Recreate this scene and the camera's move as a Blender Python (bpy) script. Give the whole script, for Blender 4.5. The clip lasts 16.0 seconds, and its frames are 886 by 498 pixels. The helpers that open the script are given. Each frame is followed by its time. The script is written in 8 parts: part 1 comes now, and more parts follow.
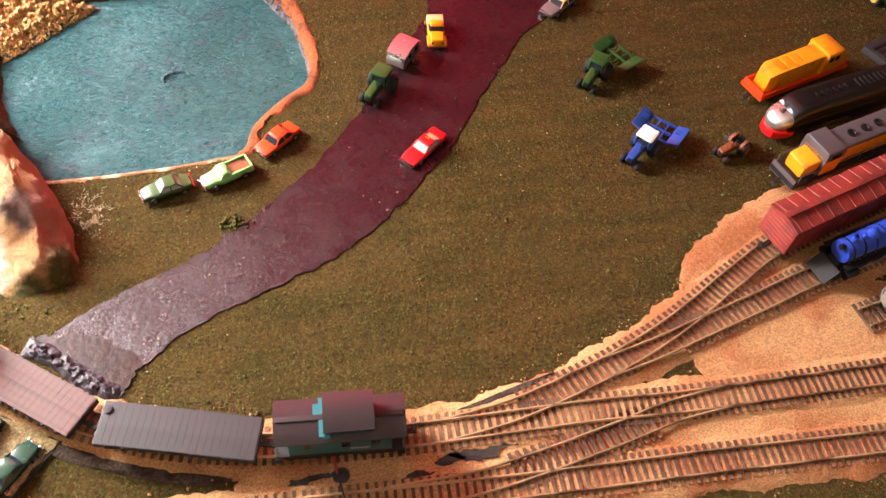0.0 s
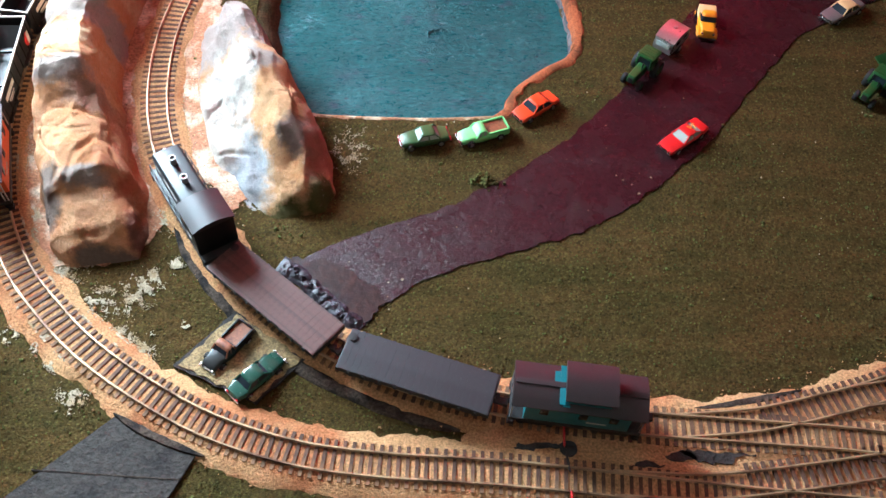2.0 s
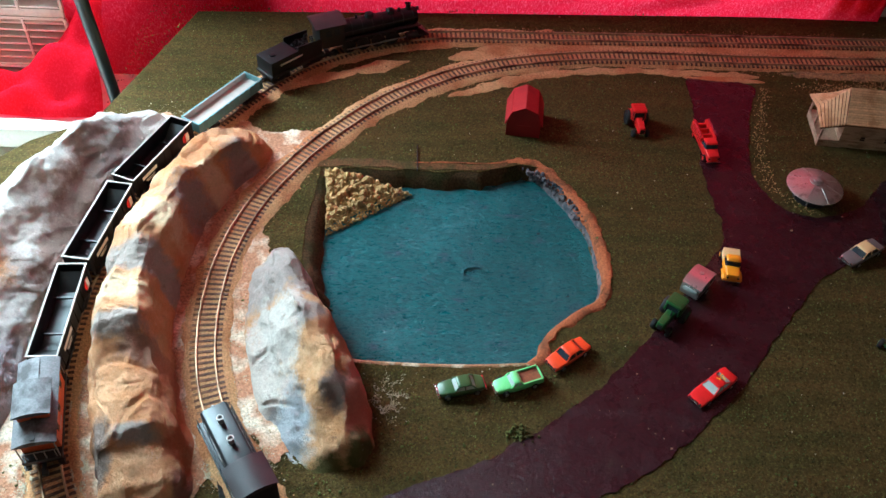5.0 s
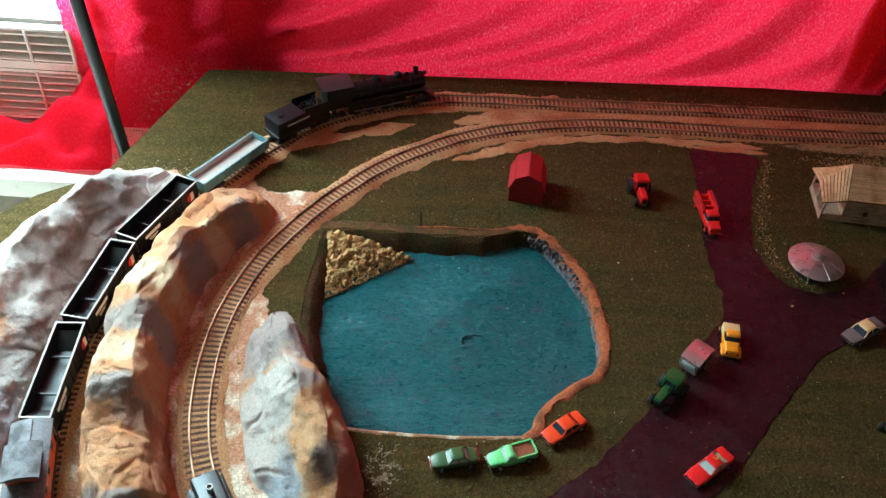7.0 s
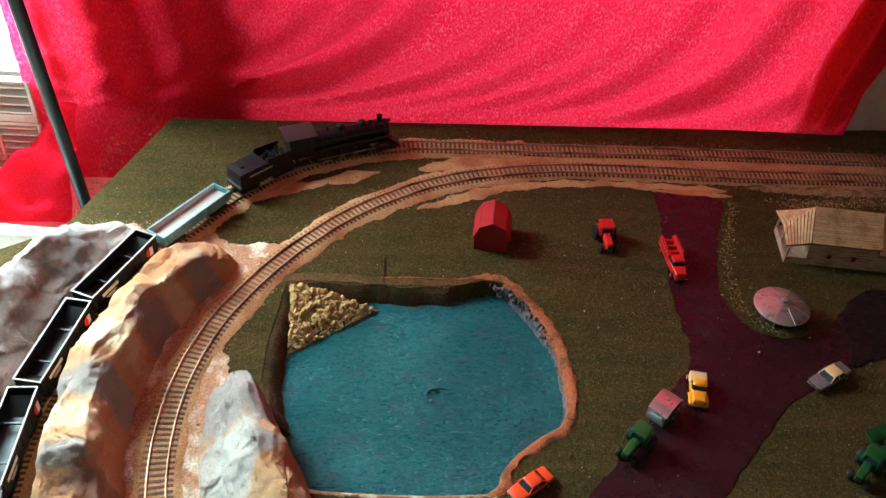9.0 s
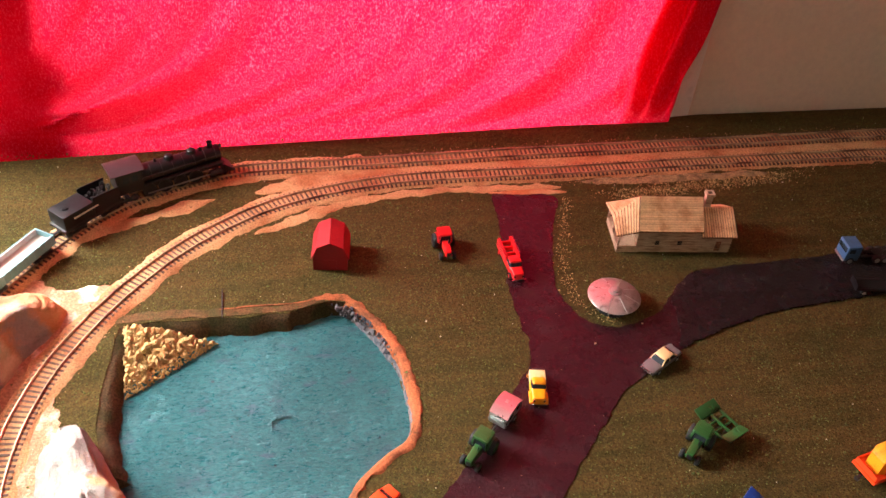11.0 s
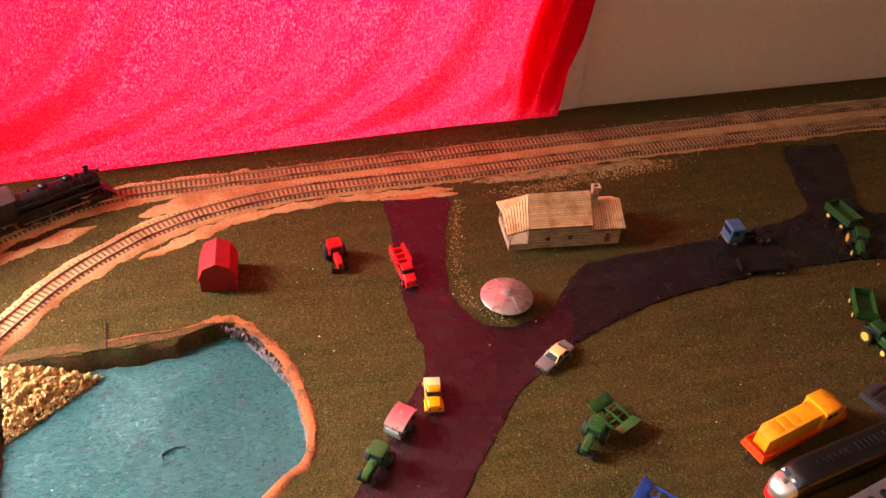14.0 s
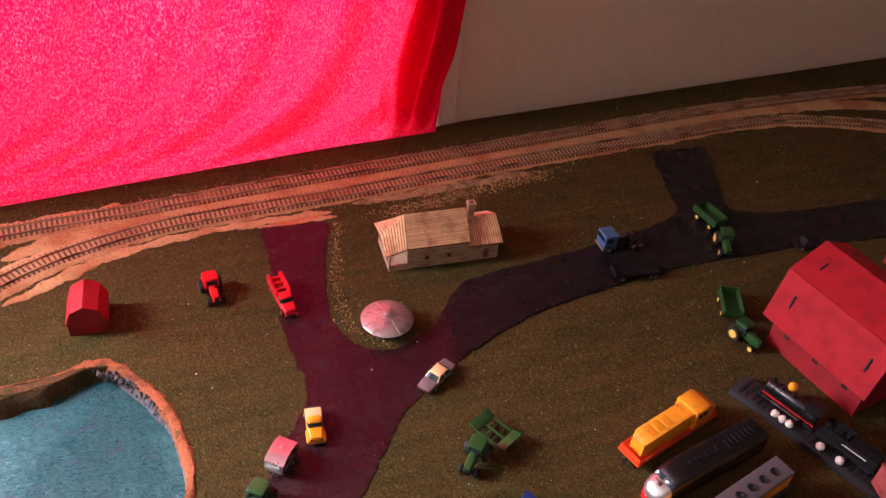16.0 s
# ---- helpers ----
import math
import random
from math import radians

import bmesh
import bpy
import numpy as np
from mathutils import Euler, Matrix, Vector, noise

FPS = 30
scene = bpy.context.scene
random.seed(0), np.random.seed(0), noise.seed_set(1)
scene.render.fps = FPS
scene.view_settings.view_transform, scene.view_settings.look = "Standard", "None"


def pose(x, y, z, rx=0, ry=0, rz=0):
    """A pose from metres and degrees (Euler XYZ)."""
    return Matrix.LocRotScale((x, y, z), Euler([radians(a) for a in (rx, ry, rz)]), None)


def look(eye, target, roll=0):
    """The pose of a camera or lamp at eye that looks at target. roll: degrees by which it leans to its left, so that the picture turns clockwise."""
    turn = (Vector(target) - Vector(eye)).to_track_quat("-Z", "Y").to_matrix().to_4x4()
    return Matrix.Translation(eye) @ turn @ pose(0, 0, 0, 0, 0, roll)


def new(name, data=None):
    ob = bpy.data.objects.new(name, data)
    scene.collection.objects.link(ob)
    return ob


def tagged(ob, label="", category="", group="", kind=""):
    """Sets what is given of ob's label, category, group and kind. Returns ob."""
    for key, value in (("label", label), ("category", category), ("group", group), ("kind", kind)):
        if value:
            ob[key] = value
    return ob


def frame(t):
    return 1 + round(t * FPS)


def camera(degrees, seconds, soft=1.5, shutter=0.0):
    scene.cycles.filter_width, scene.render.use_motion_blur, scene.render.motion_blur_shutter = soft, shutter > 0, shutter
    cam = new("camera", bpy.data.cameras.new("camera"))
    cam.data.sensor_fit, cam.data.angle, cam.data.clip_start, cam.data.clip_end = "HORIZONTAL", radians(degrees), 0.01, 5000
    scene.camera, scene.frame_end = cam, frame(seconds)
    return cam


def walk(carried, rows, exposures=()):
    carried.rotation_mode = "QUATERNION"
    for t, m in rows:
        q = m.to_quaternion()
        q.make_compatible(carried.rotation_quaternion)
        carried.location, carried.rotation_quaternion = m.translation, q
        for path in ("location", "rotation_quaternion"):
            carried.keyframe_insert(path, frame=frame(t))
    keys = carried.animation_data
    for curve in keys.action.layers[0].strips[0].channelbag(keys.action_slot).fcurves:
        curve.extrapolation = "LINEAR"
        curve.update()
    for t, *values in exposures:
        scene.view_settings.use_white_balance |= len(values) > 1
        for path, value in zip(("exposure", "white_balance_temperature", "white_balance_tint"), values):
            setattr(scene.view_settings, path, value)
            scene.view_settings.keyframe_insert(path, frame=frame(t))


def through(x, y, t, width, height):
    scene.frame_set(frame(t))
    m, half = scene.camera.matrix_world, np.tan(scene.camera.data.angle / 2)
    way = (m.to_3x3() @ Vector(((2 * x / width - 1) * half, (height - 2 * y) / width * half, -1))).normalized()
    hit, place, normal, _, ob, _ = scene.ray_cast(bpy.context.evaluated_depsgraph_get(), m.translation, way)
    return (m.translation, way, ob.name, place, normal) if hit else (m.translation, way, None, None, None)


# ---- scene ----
cam = camera(54.37, 16.0)
ROWS = [
    (0.0, -0.2227, -0.6769, 1.3836, 35.46, -4.96, -14.64),
    (0.5, -0.2622, -0.6768, 1.3594, 35.15, -4.34, -9.46),
    (1.0, -0.2922, -0.6782, 1.3496, 34.59, -3.67, -5.09),
    (1.5, -0.2996, -0.6831, 1.3481, 34.67, -2.95, -2.33),
    (2.0, -0.3077, -0.6798, 1.3510, 34.79, -2.75, -1.04),
    (2.5, -0.3148, -0.6760, 1.3508, 34.84, -2.51, 0.01),
    (3.0, -0.3185, -0.6718, 1.3497, 34.81, -2.19, 0.92),
    (3.5, -0.3173, -0.6695, 1.3514, 35.03, -1.77, 1.30),
    (4.0, -0.3232, -0.6651, 1.3626, 36.49, -1.79, 1.47),
    (4.5, -0.3287, -0.6306, 1.4107, 39.51, -1.95, 1.19),
    (5.0, -0.3274, -0.6123, 1.4403, 43.41, -2.26, 0.36),
    (5.2, -0.3284, -0.6021, 1.4542, 44.07, -2.43, 0.06),
    (7.5, -0.3174, -0.5913, 1.4587, 46.90, -3.04, 2.11),
    (8.0, -0.3197, -0.5833, 1.4600, 47.64, -3.07, 2.02),
    (8.5, -0.3098, -0.5771, 1.4703, 47.95, -3.10, 1.36),
    (9.0, -0.3036, -0.5715, 1.4701, 48.38, -3.21, 0.14),
    (9.5, -0.2917, -0.5706, 1.4768, 48.53, -3.26, -1.82),
    (10.0, -0.2723, -0.5649, 1.4834, 48.63, -3.52, -4.44),
    (10.2, -0.2635, -0.5619, 1.4859, 48.59, -3.64, -5.54),
    (12.3, -0.2122, -0.5637, 1.4955, 48.80, -3.05, -10.93),
    (12.5, -0.2123, -0.5612, 1.4942, 48.75, -3.09, -11.05),
    (13.0, -0.2078, -0.5524, 1.4953, 48.50, -3.08, -11.91),
    (13.5, -0.1951, -0.5503, 1.5008, 48.51, -3.31, -13.49),
    (14.0, -0.1802, -0.5558, 1.5041, 48.67, -3.38, -14.89),
    (14.5, -0.1703, -0.5537, 1.5067, 48.75, -3.68, -16.16),
    (15.0, -0.1576, -0.5512, 1.5118, 48.92, -3.92, -17.80),
    (15.5, -0.1443, -0.5543, 1.5200, 49.24, -4.25, -19.95),
    (16.0, -0.1355, -0.5554, 1.5249, 49.40, -4.53, -21.57),
]
EXPOSURES = [(0.0, 0.4, 7500, 20), (0.5, 0.05, 6600, 12), (1.0, -0.25, 5900, 4), (1.5, -0.4, 5450, -1), (3.5, -0.35, 5350, -3), (4.5, -0.8, 5200, -7), (5.0, -1.05, 5200, -12), (7.5, -1.15, 5350, -17), (9.5, -0.87, 5700, -14), (10.2, -0.12, 6300, -1), (12.5, 0.35, 7500, 13), (14.5, 0.28, 7900, 20), (16.0, -0.05, 6500, 27)]
walk(cam, [(t, pose(x, y, z, rx, ry, rz)) for t, x, y, z, rx, ry, rz in ROWS], EXPOSURES)

# ---- light ----
TOP = 0.76          # height of the grass on the board


def rgb(r, g, b):
    """Linear colour from eight-bit values."""
    return tuple(((v / 255 + 0.055) / 1.055) ** 2.4 if v > 10 else v / 255 / 12.92 for v in (r, g, b)) + (1.0,)


world = bpy.data.worlds.new("sky")
scene.world = world
world.use_nodes = True
wn = world.node_tree.nodes
sky = wn.new("ShaderNodeTexSky")
sky.sky_type = "NISHITA"
sky.sun_disc = False
sky.sun_elevation, sky.sun_rotation = radians(35), radians(-40)
wn["Background"].inputs[1].default_value = 0.12
world.node_tree.links.new(sky.outputs[0], wn["Background"].inputs[0])


def window_light(name, at, target, wide, high, power, colour):
    lamp = bpy.data.lights.new(name, "AREA")
    lamp.shape, lamp.size, lamp.size_y, lamp.energy, lamp.color = "RECTANGLE", wide, high, power, colour
    ob = new(name, lamp)
    ob.matrix_world = look(at, target)
    return ob


# daylight in the two window openings: above the air conditioner, and behind the red curtain
window_light("daylight_left", (-1.18, 0.618, 1.36), (-0.95, -0.30, 0.86), 0.66, 0.80, 190.0, (0.88, 0.95, 1.0))
window_light("daylight_curtain", (0.26, 1.25, 1.70), (-0.08, 0.53, 1.10), 0.45, 0.45, 40.0, (1.0, 0.93, 0.92))

# ---- materials ----
def surface(name, base, rough=0.6, metal=0.0, vary=0.25, grain=300.0, blotch=30.0, bump=0.15, depth=0.0004, second=None, amount=0.5,
            coat=0.0, sheen=0.0, random_tint=0.0, stretch=(1, 1, 1), spec=0.5):
    """A procedural surface: base colour varied at two scales, stained with a second colour in patches, with a fine relief."""
    m = bpy.data.materials.new(name)
    m.use_nodes = True
    t = m.node_tree
    n, l = t.nodes, t.links
    bsdf = n["Principled BSDF"]
    bsdf.inputs["Roughness"].default_value = rough
    bsdf.inputs["Metallic"].default_value = metal
    bsdf.inputs["Coat Weight"].default_value = coat
    bsdf.inputs["Specular IOR Level"].default_value = spec
    if sheen:
        bsdf.inputs["Sheen Weight"].default_value = sheen
    co = n.new("ShaderNodeTexCoord")
    mp = n.new("ShaderNodeMapping")
    mp.inputs["Scale"].default_value = stretch
    l.new(co.outputs["Object"], mp.inputs[0])
    fine = n.new("ShaderNodeTexNoise")
    fine.inputs["Scale"].default_value, fine.inputs["Detail"].default_value, fine.inputs["Roughness"].default_value = grain, 5, 0.65
    wide = n.new("ShaderNodeTexNoise")
    wide.inputs["Scale"].default_value, wide.inputs["Detail"].default_value = blotch, 6
    for k in (fine, wide):
        l.new(mp.outputs[0], k.inputs["Vector"])
    tint = n.new("ShaderNodeMix")
    tint.data_type = "RGBA"
    sec = second or tuple(min(1, v * 0.55) for v in base[:3]) + (1,)
    tint.inputs[6].default_value, tint.inputs[7].default_value = base, sec
    ramp = n.new("ShaderNodeMapRange")
    ramp.inputs[1].default_value, ramp.inputs[2].default_value = 0.62 - 0.3 * amount, 0.78 - 0.3 * amount
    ramp.inputs[4].default_value = amount if second is None else 1.0
    l.new(wide.outputs[0], ramp.inputs[0])
    l.new(ramp.outputs[0], tint.inputs[0])
    hsv = n.new("ShaderNodeHueSaturation")
    l.new(tint.outputs[2], hsv.inputs["Color"])
    val = n.new("ShaderNodeMapRange")
    val.inputs[1].default_value, val.inputs[2].default_value = 0.36, 0.64
    val.inputs[3].default_value, val.inputs[4].default_value = 1 - vary, 1 + vary
    l.new(fine.outputs[0], val.inputs[0])
    last = val.outputs[0]
    if random_tint:
        info = n.new("ShaderNodeObjectInfo")
        mr = n.new("ShaderNodeMapRange")
        mr.inputs[3].default_value, mr.inputs[4].default_value = 1 - random_tint, 1 + random_tint
        l.new(info.outputs["Random"], mr.inputs[0])
        mul = n.new("ShaderNodeMath")
        mul.operation = "MULTIPLY"
        l.new(last, mul.inputs[0])
        l.new(mr.outputs[0], mul.inputs[1])
        last = mul.outputs[0]
    l.new(last, hsv.inputs["Value"])
    l.new(hsv.outputs[0], bsdf.inputs["Base Color"])
    rr = n.new("ShaderNodeMapRange")
    rr.inputs[3].default_value, rr.inputs[4].default_value = max(0.03, rough - 0.12), min(1, rough + 0.12)
    l.new(wide.outputs[0], rr.inputs[0])
    l.new(rr.outputs[0], bsdf.inputs["Roughness"])
    if bump:
        b = n.new("ShaderNodeBump")
        b.inputs["Strength"].default_value, b.inputs["Distance"].default_value = bump, depth
        l.new(fine.outputs[0], b.inputs["Height"])
        l.new(b.outputs[0], bsdf.inputs["Normal"])
    return m


def paint(name, r, g, b, rough=0.35, vary=0.06, metal=0.0, **k):
    """Model paint or moulded plastic."""
    k.setdefault("amount", 0.25)
    return surface(name, rgb(r, g, b), rough, metal, vary, 900.0, 90.0, 0.08, 0.0001, **k)


FLOCK = surface("flock_clumps", rgb(92, 96, 52), 0.95, 0, 0.5, 260, 25, 0.4, 0.0005, rgb(64, 58, 30), 0.5, spec=0.1)
SAND = surface("sand_ballast", rgb(192, 148, 104), 0.95, 0, 0.36, 560, 18, 1.0, 0.0020, rgb(170, 112, 74), 0.5, spec=0.2)
SANDRED = surface("red_sand", rgb(178, 110, 68), 0.95, 0, 0.3, 900, 30, 0.9, 0.0010, rgb(196, 150, 108), 0.4, spec=0.2)
ROADEND = surface("worn_road_end", rgb(36, 29, 36), 0.42, 0, 0.6, 260, 120, 0.9, 0.0014, rgb(66, 60, 70), 0.35, spec=0.4)
ROADBED = surface("dark_roadbed", rgb(76, 64, 56), 0.97, 0, 0.45, 420, 70, 1.0, 0.0020, rgb(40, 35, 34), 0.5, spec=0.15)
TIE = surface("tie_plastic", rgb(88, 60, 46), 0.85, 0, 0.3, 700, 24, 0.3, 0.0003, rgb(128, 96, 70), 0.40, random_tint=0.3)
RAIL = surface("rail_metal", rgb(190, 160, 124), 0.42, 0.4, 0.15, 700, 25, 0.05, 0.0001, rgb(104, 72, 54), 0.5)
CONCRETE = surface("grey_slab", rgb(62, 57, 54), 0.9, 0, 0.3, 300, 40, 1.0, 0.0020, rgb(46, 42, 42), 0.45, spec=0.2)
GRAVEL = surface("gravel_lot", rgb(150, 126, 86), 0.9, 0, 0.5, 500, 60, 1.0, 0.0015, rgb(104, 88, 58), 0.5)
PEBBLE = surface("pebbles", rgb(182, 150, 100), 0.9, 0, 0.3, 400, 60, 0.5, 0.0006, rgb(150, 114, 68), 0.5, random_tint=0.25, spec=0.2)
SHORE = surface("shore_clay", rgb(158, 88, 54), 0.95, 0, 0.35, 500, 60, 1.0, 0.002, rgb(110, 64, 40), 0.45, spec=0.2)
BANK = surface("pond_bank", rgb(78, 58, 36), 0.95, 0, 0.45, 420, 40, 1.0, 0.002, rgb(56, 52, 26), 0.45, spec=0.15)
RIM = surface("bluish_rim", rgb(100, 90, 92), 0.85, 0, 0.45, 300, 110, 1.0, 0.002, rgb(48, 56, 66), 0.55)
STAIN = surface("dark_stain", rgb(44, 36, 33), 0.85, 0, 0.5, 400, 60, 1.0, 0.0018, rgb(60, 46, 42), 0.4)
EARTH = surface("brown_earth", rgb(92, 62, 38), 0.95, 0, 0.4, 500, 40, 0.9, 0.0012, rgb(66, 56, 30), 0.5, spec=0.12)
LIP = surface("sandy_lip", rgb(150, 108, 76), 0.95, 0, 0.3, 500, 90, 0.8, 0.001, rgb(196, 176, 150), 0.45)
PLASTERDUST = surface("plaster_dust", rgb(186, 172, 148), 0.95, 0, 0.25, 600, 60, 0.7, 0.0008, rgb(164, 140, 104), 0.45)
PLYWOOD = surface("plywood_edge", rgb(150, 120, 84), 0.8, 0, 0.2, 200, 20, 0.2, 0.0005, stretch=(1, 1, 12))
WALLPAINT = surface("beige_wall", rgb(238, 216, 194), 0.85, 0, 0.04, 120, 2.0, 0.1, 0.0006, rgb(234, 210, 186), 0.3)
# dark tone for added walls out of view, to weaken bounce light
DARKWALL = surface("unseen_dark_wall", rgb(84, 60, 42), 0.6, 0, 0.2, 60, 4, 0.1, 0.0005, rgb(64, 44, 30), 0.5, stretch=(8, 8, 1))
CEILPAINT = surface("ceiling_paint", rgb(204, 194, 180), 0.9, 0, 0.04, 120, 3, 0.1, 0.0006)
FLOORWOOD = surface("floor_boards", rgb(104, 74, 50), 0.5, 0, 0.2, 60, 3, 0.1, 0.0004, stretch=(1, 8, 1))
WHITEPLASTIC = paint("white_plastic", 236, 230, 218, 0.4)
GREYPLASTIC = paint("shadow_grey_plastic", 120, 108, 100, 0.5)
DARKPOLE = paint("dark_pole", 34, 46, 52, 0.35)
BLACK = paint("black_plastic", 22, 21, 23, 0.42, 0.15, spec=0.3)
SOOT = paint("soot_black", 26, 24, 25, 0.5, 0.2, second=rgb(46, 40, 38))
BLACKGLOSS = paint("glossy_black", 11, 10, 11, 0.40, 0.15)
DECKBROWN = surface("brown_deck", rgb(92, 60, 54), 0.55, 0, 0.15, 500, 40, 0.2, 0.0002, rgb(72, 46, 42), 0.5, stretch=(1, 6, 1))
DECKBLACK = surface("black_deck", rgb(46, 44, 48), 0.5, 0, 0.15, 500, 40, 0.2, 0.0002, rgb(34, 32, 36), 0.5)
TEAL = paint("teal_paint", 32, 104, 112, 0.45, 0.12)
TEALGREY = paint("blue_grey_paint", 104, 146, 150, 0.5, 0.12)
LININGGREY = paint("pale_lining", 176, 166, 158, 0.7, 0.12)
ROOFMAROON = paint("dark_roof", 44, 34, 36, 0.4, 0.15)
SILVER = paint("silver", 190, 186, 182, 0.3, 0.08, 0.8)
OLDROOF = surface("old_grey_roof", rgb(104, 100, 102), 0.7, 0, 0.2, 600, 60, 0.3, 0.0003, rgb(62, 56, 56), 0.5)
SPUNMETAL = paint("spun_metal", 176, 160, 156, 0.38, 0.12, 0.7, second=rgb(128, 108, 106))
SILVERDULL = paint("dull_silver", 160, 152, 148, 0.42, 0.12, 0.6)
CHROME = paint("chrome", 200, 198, 196, 0.15, 0.03, 1.0)
WHITE = paint("white_paint", 230, 226, 218, 0.45)
CREAM = paint("cream_paint", 222, 190, 136, 0.4)
RED = paint("toy_red", 214, 28, 30, 0.35)
BARNRED = surface("barn_red", rgb(158, 20, 28), 0.7, 0, 0.16, 900, 40, 0.3, 0.0003, rgb(140, 16, 26), 0.5, spec=0.3)
BARNDARK = surface("barn_wall_red", rgb(146, 18, 26), 0.65, 0, 0.12, 900, 30, 0.25, 0.0002)
ORANGE = paint("toy_orange", 226, 70, 30, 0.35)
CABORANGE = paint("caboose_orange", 206, 84, 34, 0.45, 0.12)
YELLOW = paint("toy_yellow", 236, 148, 20, 0.4)
LOCOYELLOW = paint("loco_yellow", 232, 150, 30, 0.45, 0.12, second=rgb(196, 112, 24))
MINT = paint("mint_green", 132, 206, 128, 0.4)
DARKGREEN = paint("dark_green", 56, 84, 46, 0.4)
FOREST = paint("tractor_green", 34, 76, 34, 0.4, 0.1)
BOTTLE = paint("bottle_green", 40, 72, 60, 0.25, 0.1)
RIMYELLOW = paint("rim_yellow", 226, 196, 84, 0.45)
BLUE = paint("toy_blue", 34, 70, 150, 0.4, 0.1)
CABBLUE = paint("cab_blue", 60, 94, 132, 0.4, 0.1)
LOCOBLUE = paint("loco_blue", 30, 66, 170, 0.35, 0.12)
PINKROOF = paint("metal_pink_roof", 196, 150, 152, 0.3, 0.08, 0.7)
LILAC = paint("lilac_grey", 106, 98, 98, 0.35)
GLASS = paint("dark_glass", 40, 46, 54, 0.12)
PALEGLASS = paint("pale_glass", 168, 176, 170, 0.15)
TYRE = paint("tyre", 24, 22, 22, 0.75, 0.2)
BROWNRUST = surface("rust_brown", rgb(128, 72, 42), 0.6, 0, 0.25, 500, 80, 0.3, 0.0003, rgb(72, 40, 28), 0.5)
BOXRED = surface("boxcar_red", rgb(140, 50, 42), 0.6, 0, 0.15, 500, 50, 0.25, 0.0003, rgb(112, 40, 36), 0.5)
LOCOGREY = paint("loco_grey", 84, 78, 81, 0.45, 0.12)
BASEGREY = paint("base_grey", 44, 44, 48, 0.55, 0.1)
COTTON = surface("white_fluff", rgb(232, 222, 210), 0.95, 0, 0.15, 600, 100, 0.6, 0.0006)
CARD = surface("pale_card", rgb(188, 162, 134), 0.75, 0, 0.15, 500, 60, 0.3, 0.0003, rgb(150, 122, 98), 0.5, stretch=(1, 1, 6))
CARDGAP = surface("card_roof_grooves", rgb(104, 70, 48), 0.85, 0, 0.2, 500, 60, 0.3, 0.0003)
CARDROOF = surface("card_roof", rgb(218, 178, 132), 0.8, 0, 0.15, 500, 60, 0.3, 0.0003, rgb(190, 144, 100), 0.5, random_tint=0.12)
WIRERED = paint("red_wire", 190, 24, 28, 0.35)
WIREDARK = paint("dark_wire", 46, 30, 28, 0.5)
TEXTGREY = paint("print_grey", 190, 184, 178, 0.6)
FLAME = paint("flame_yellow", 236, 170, 40, 0.4)


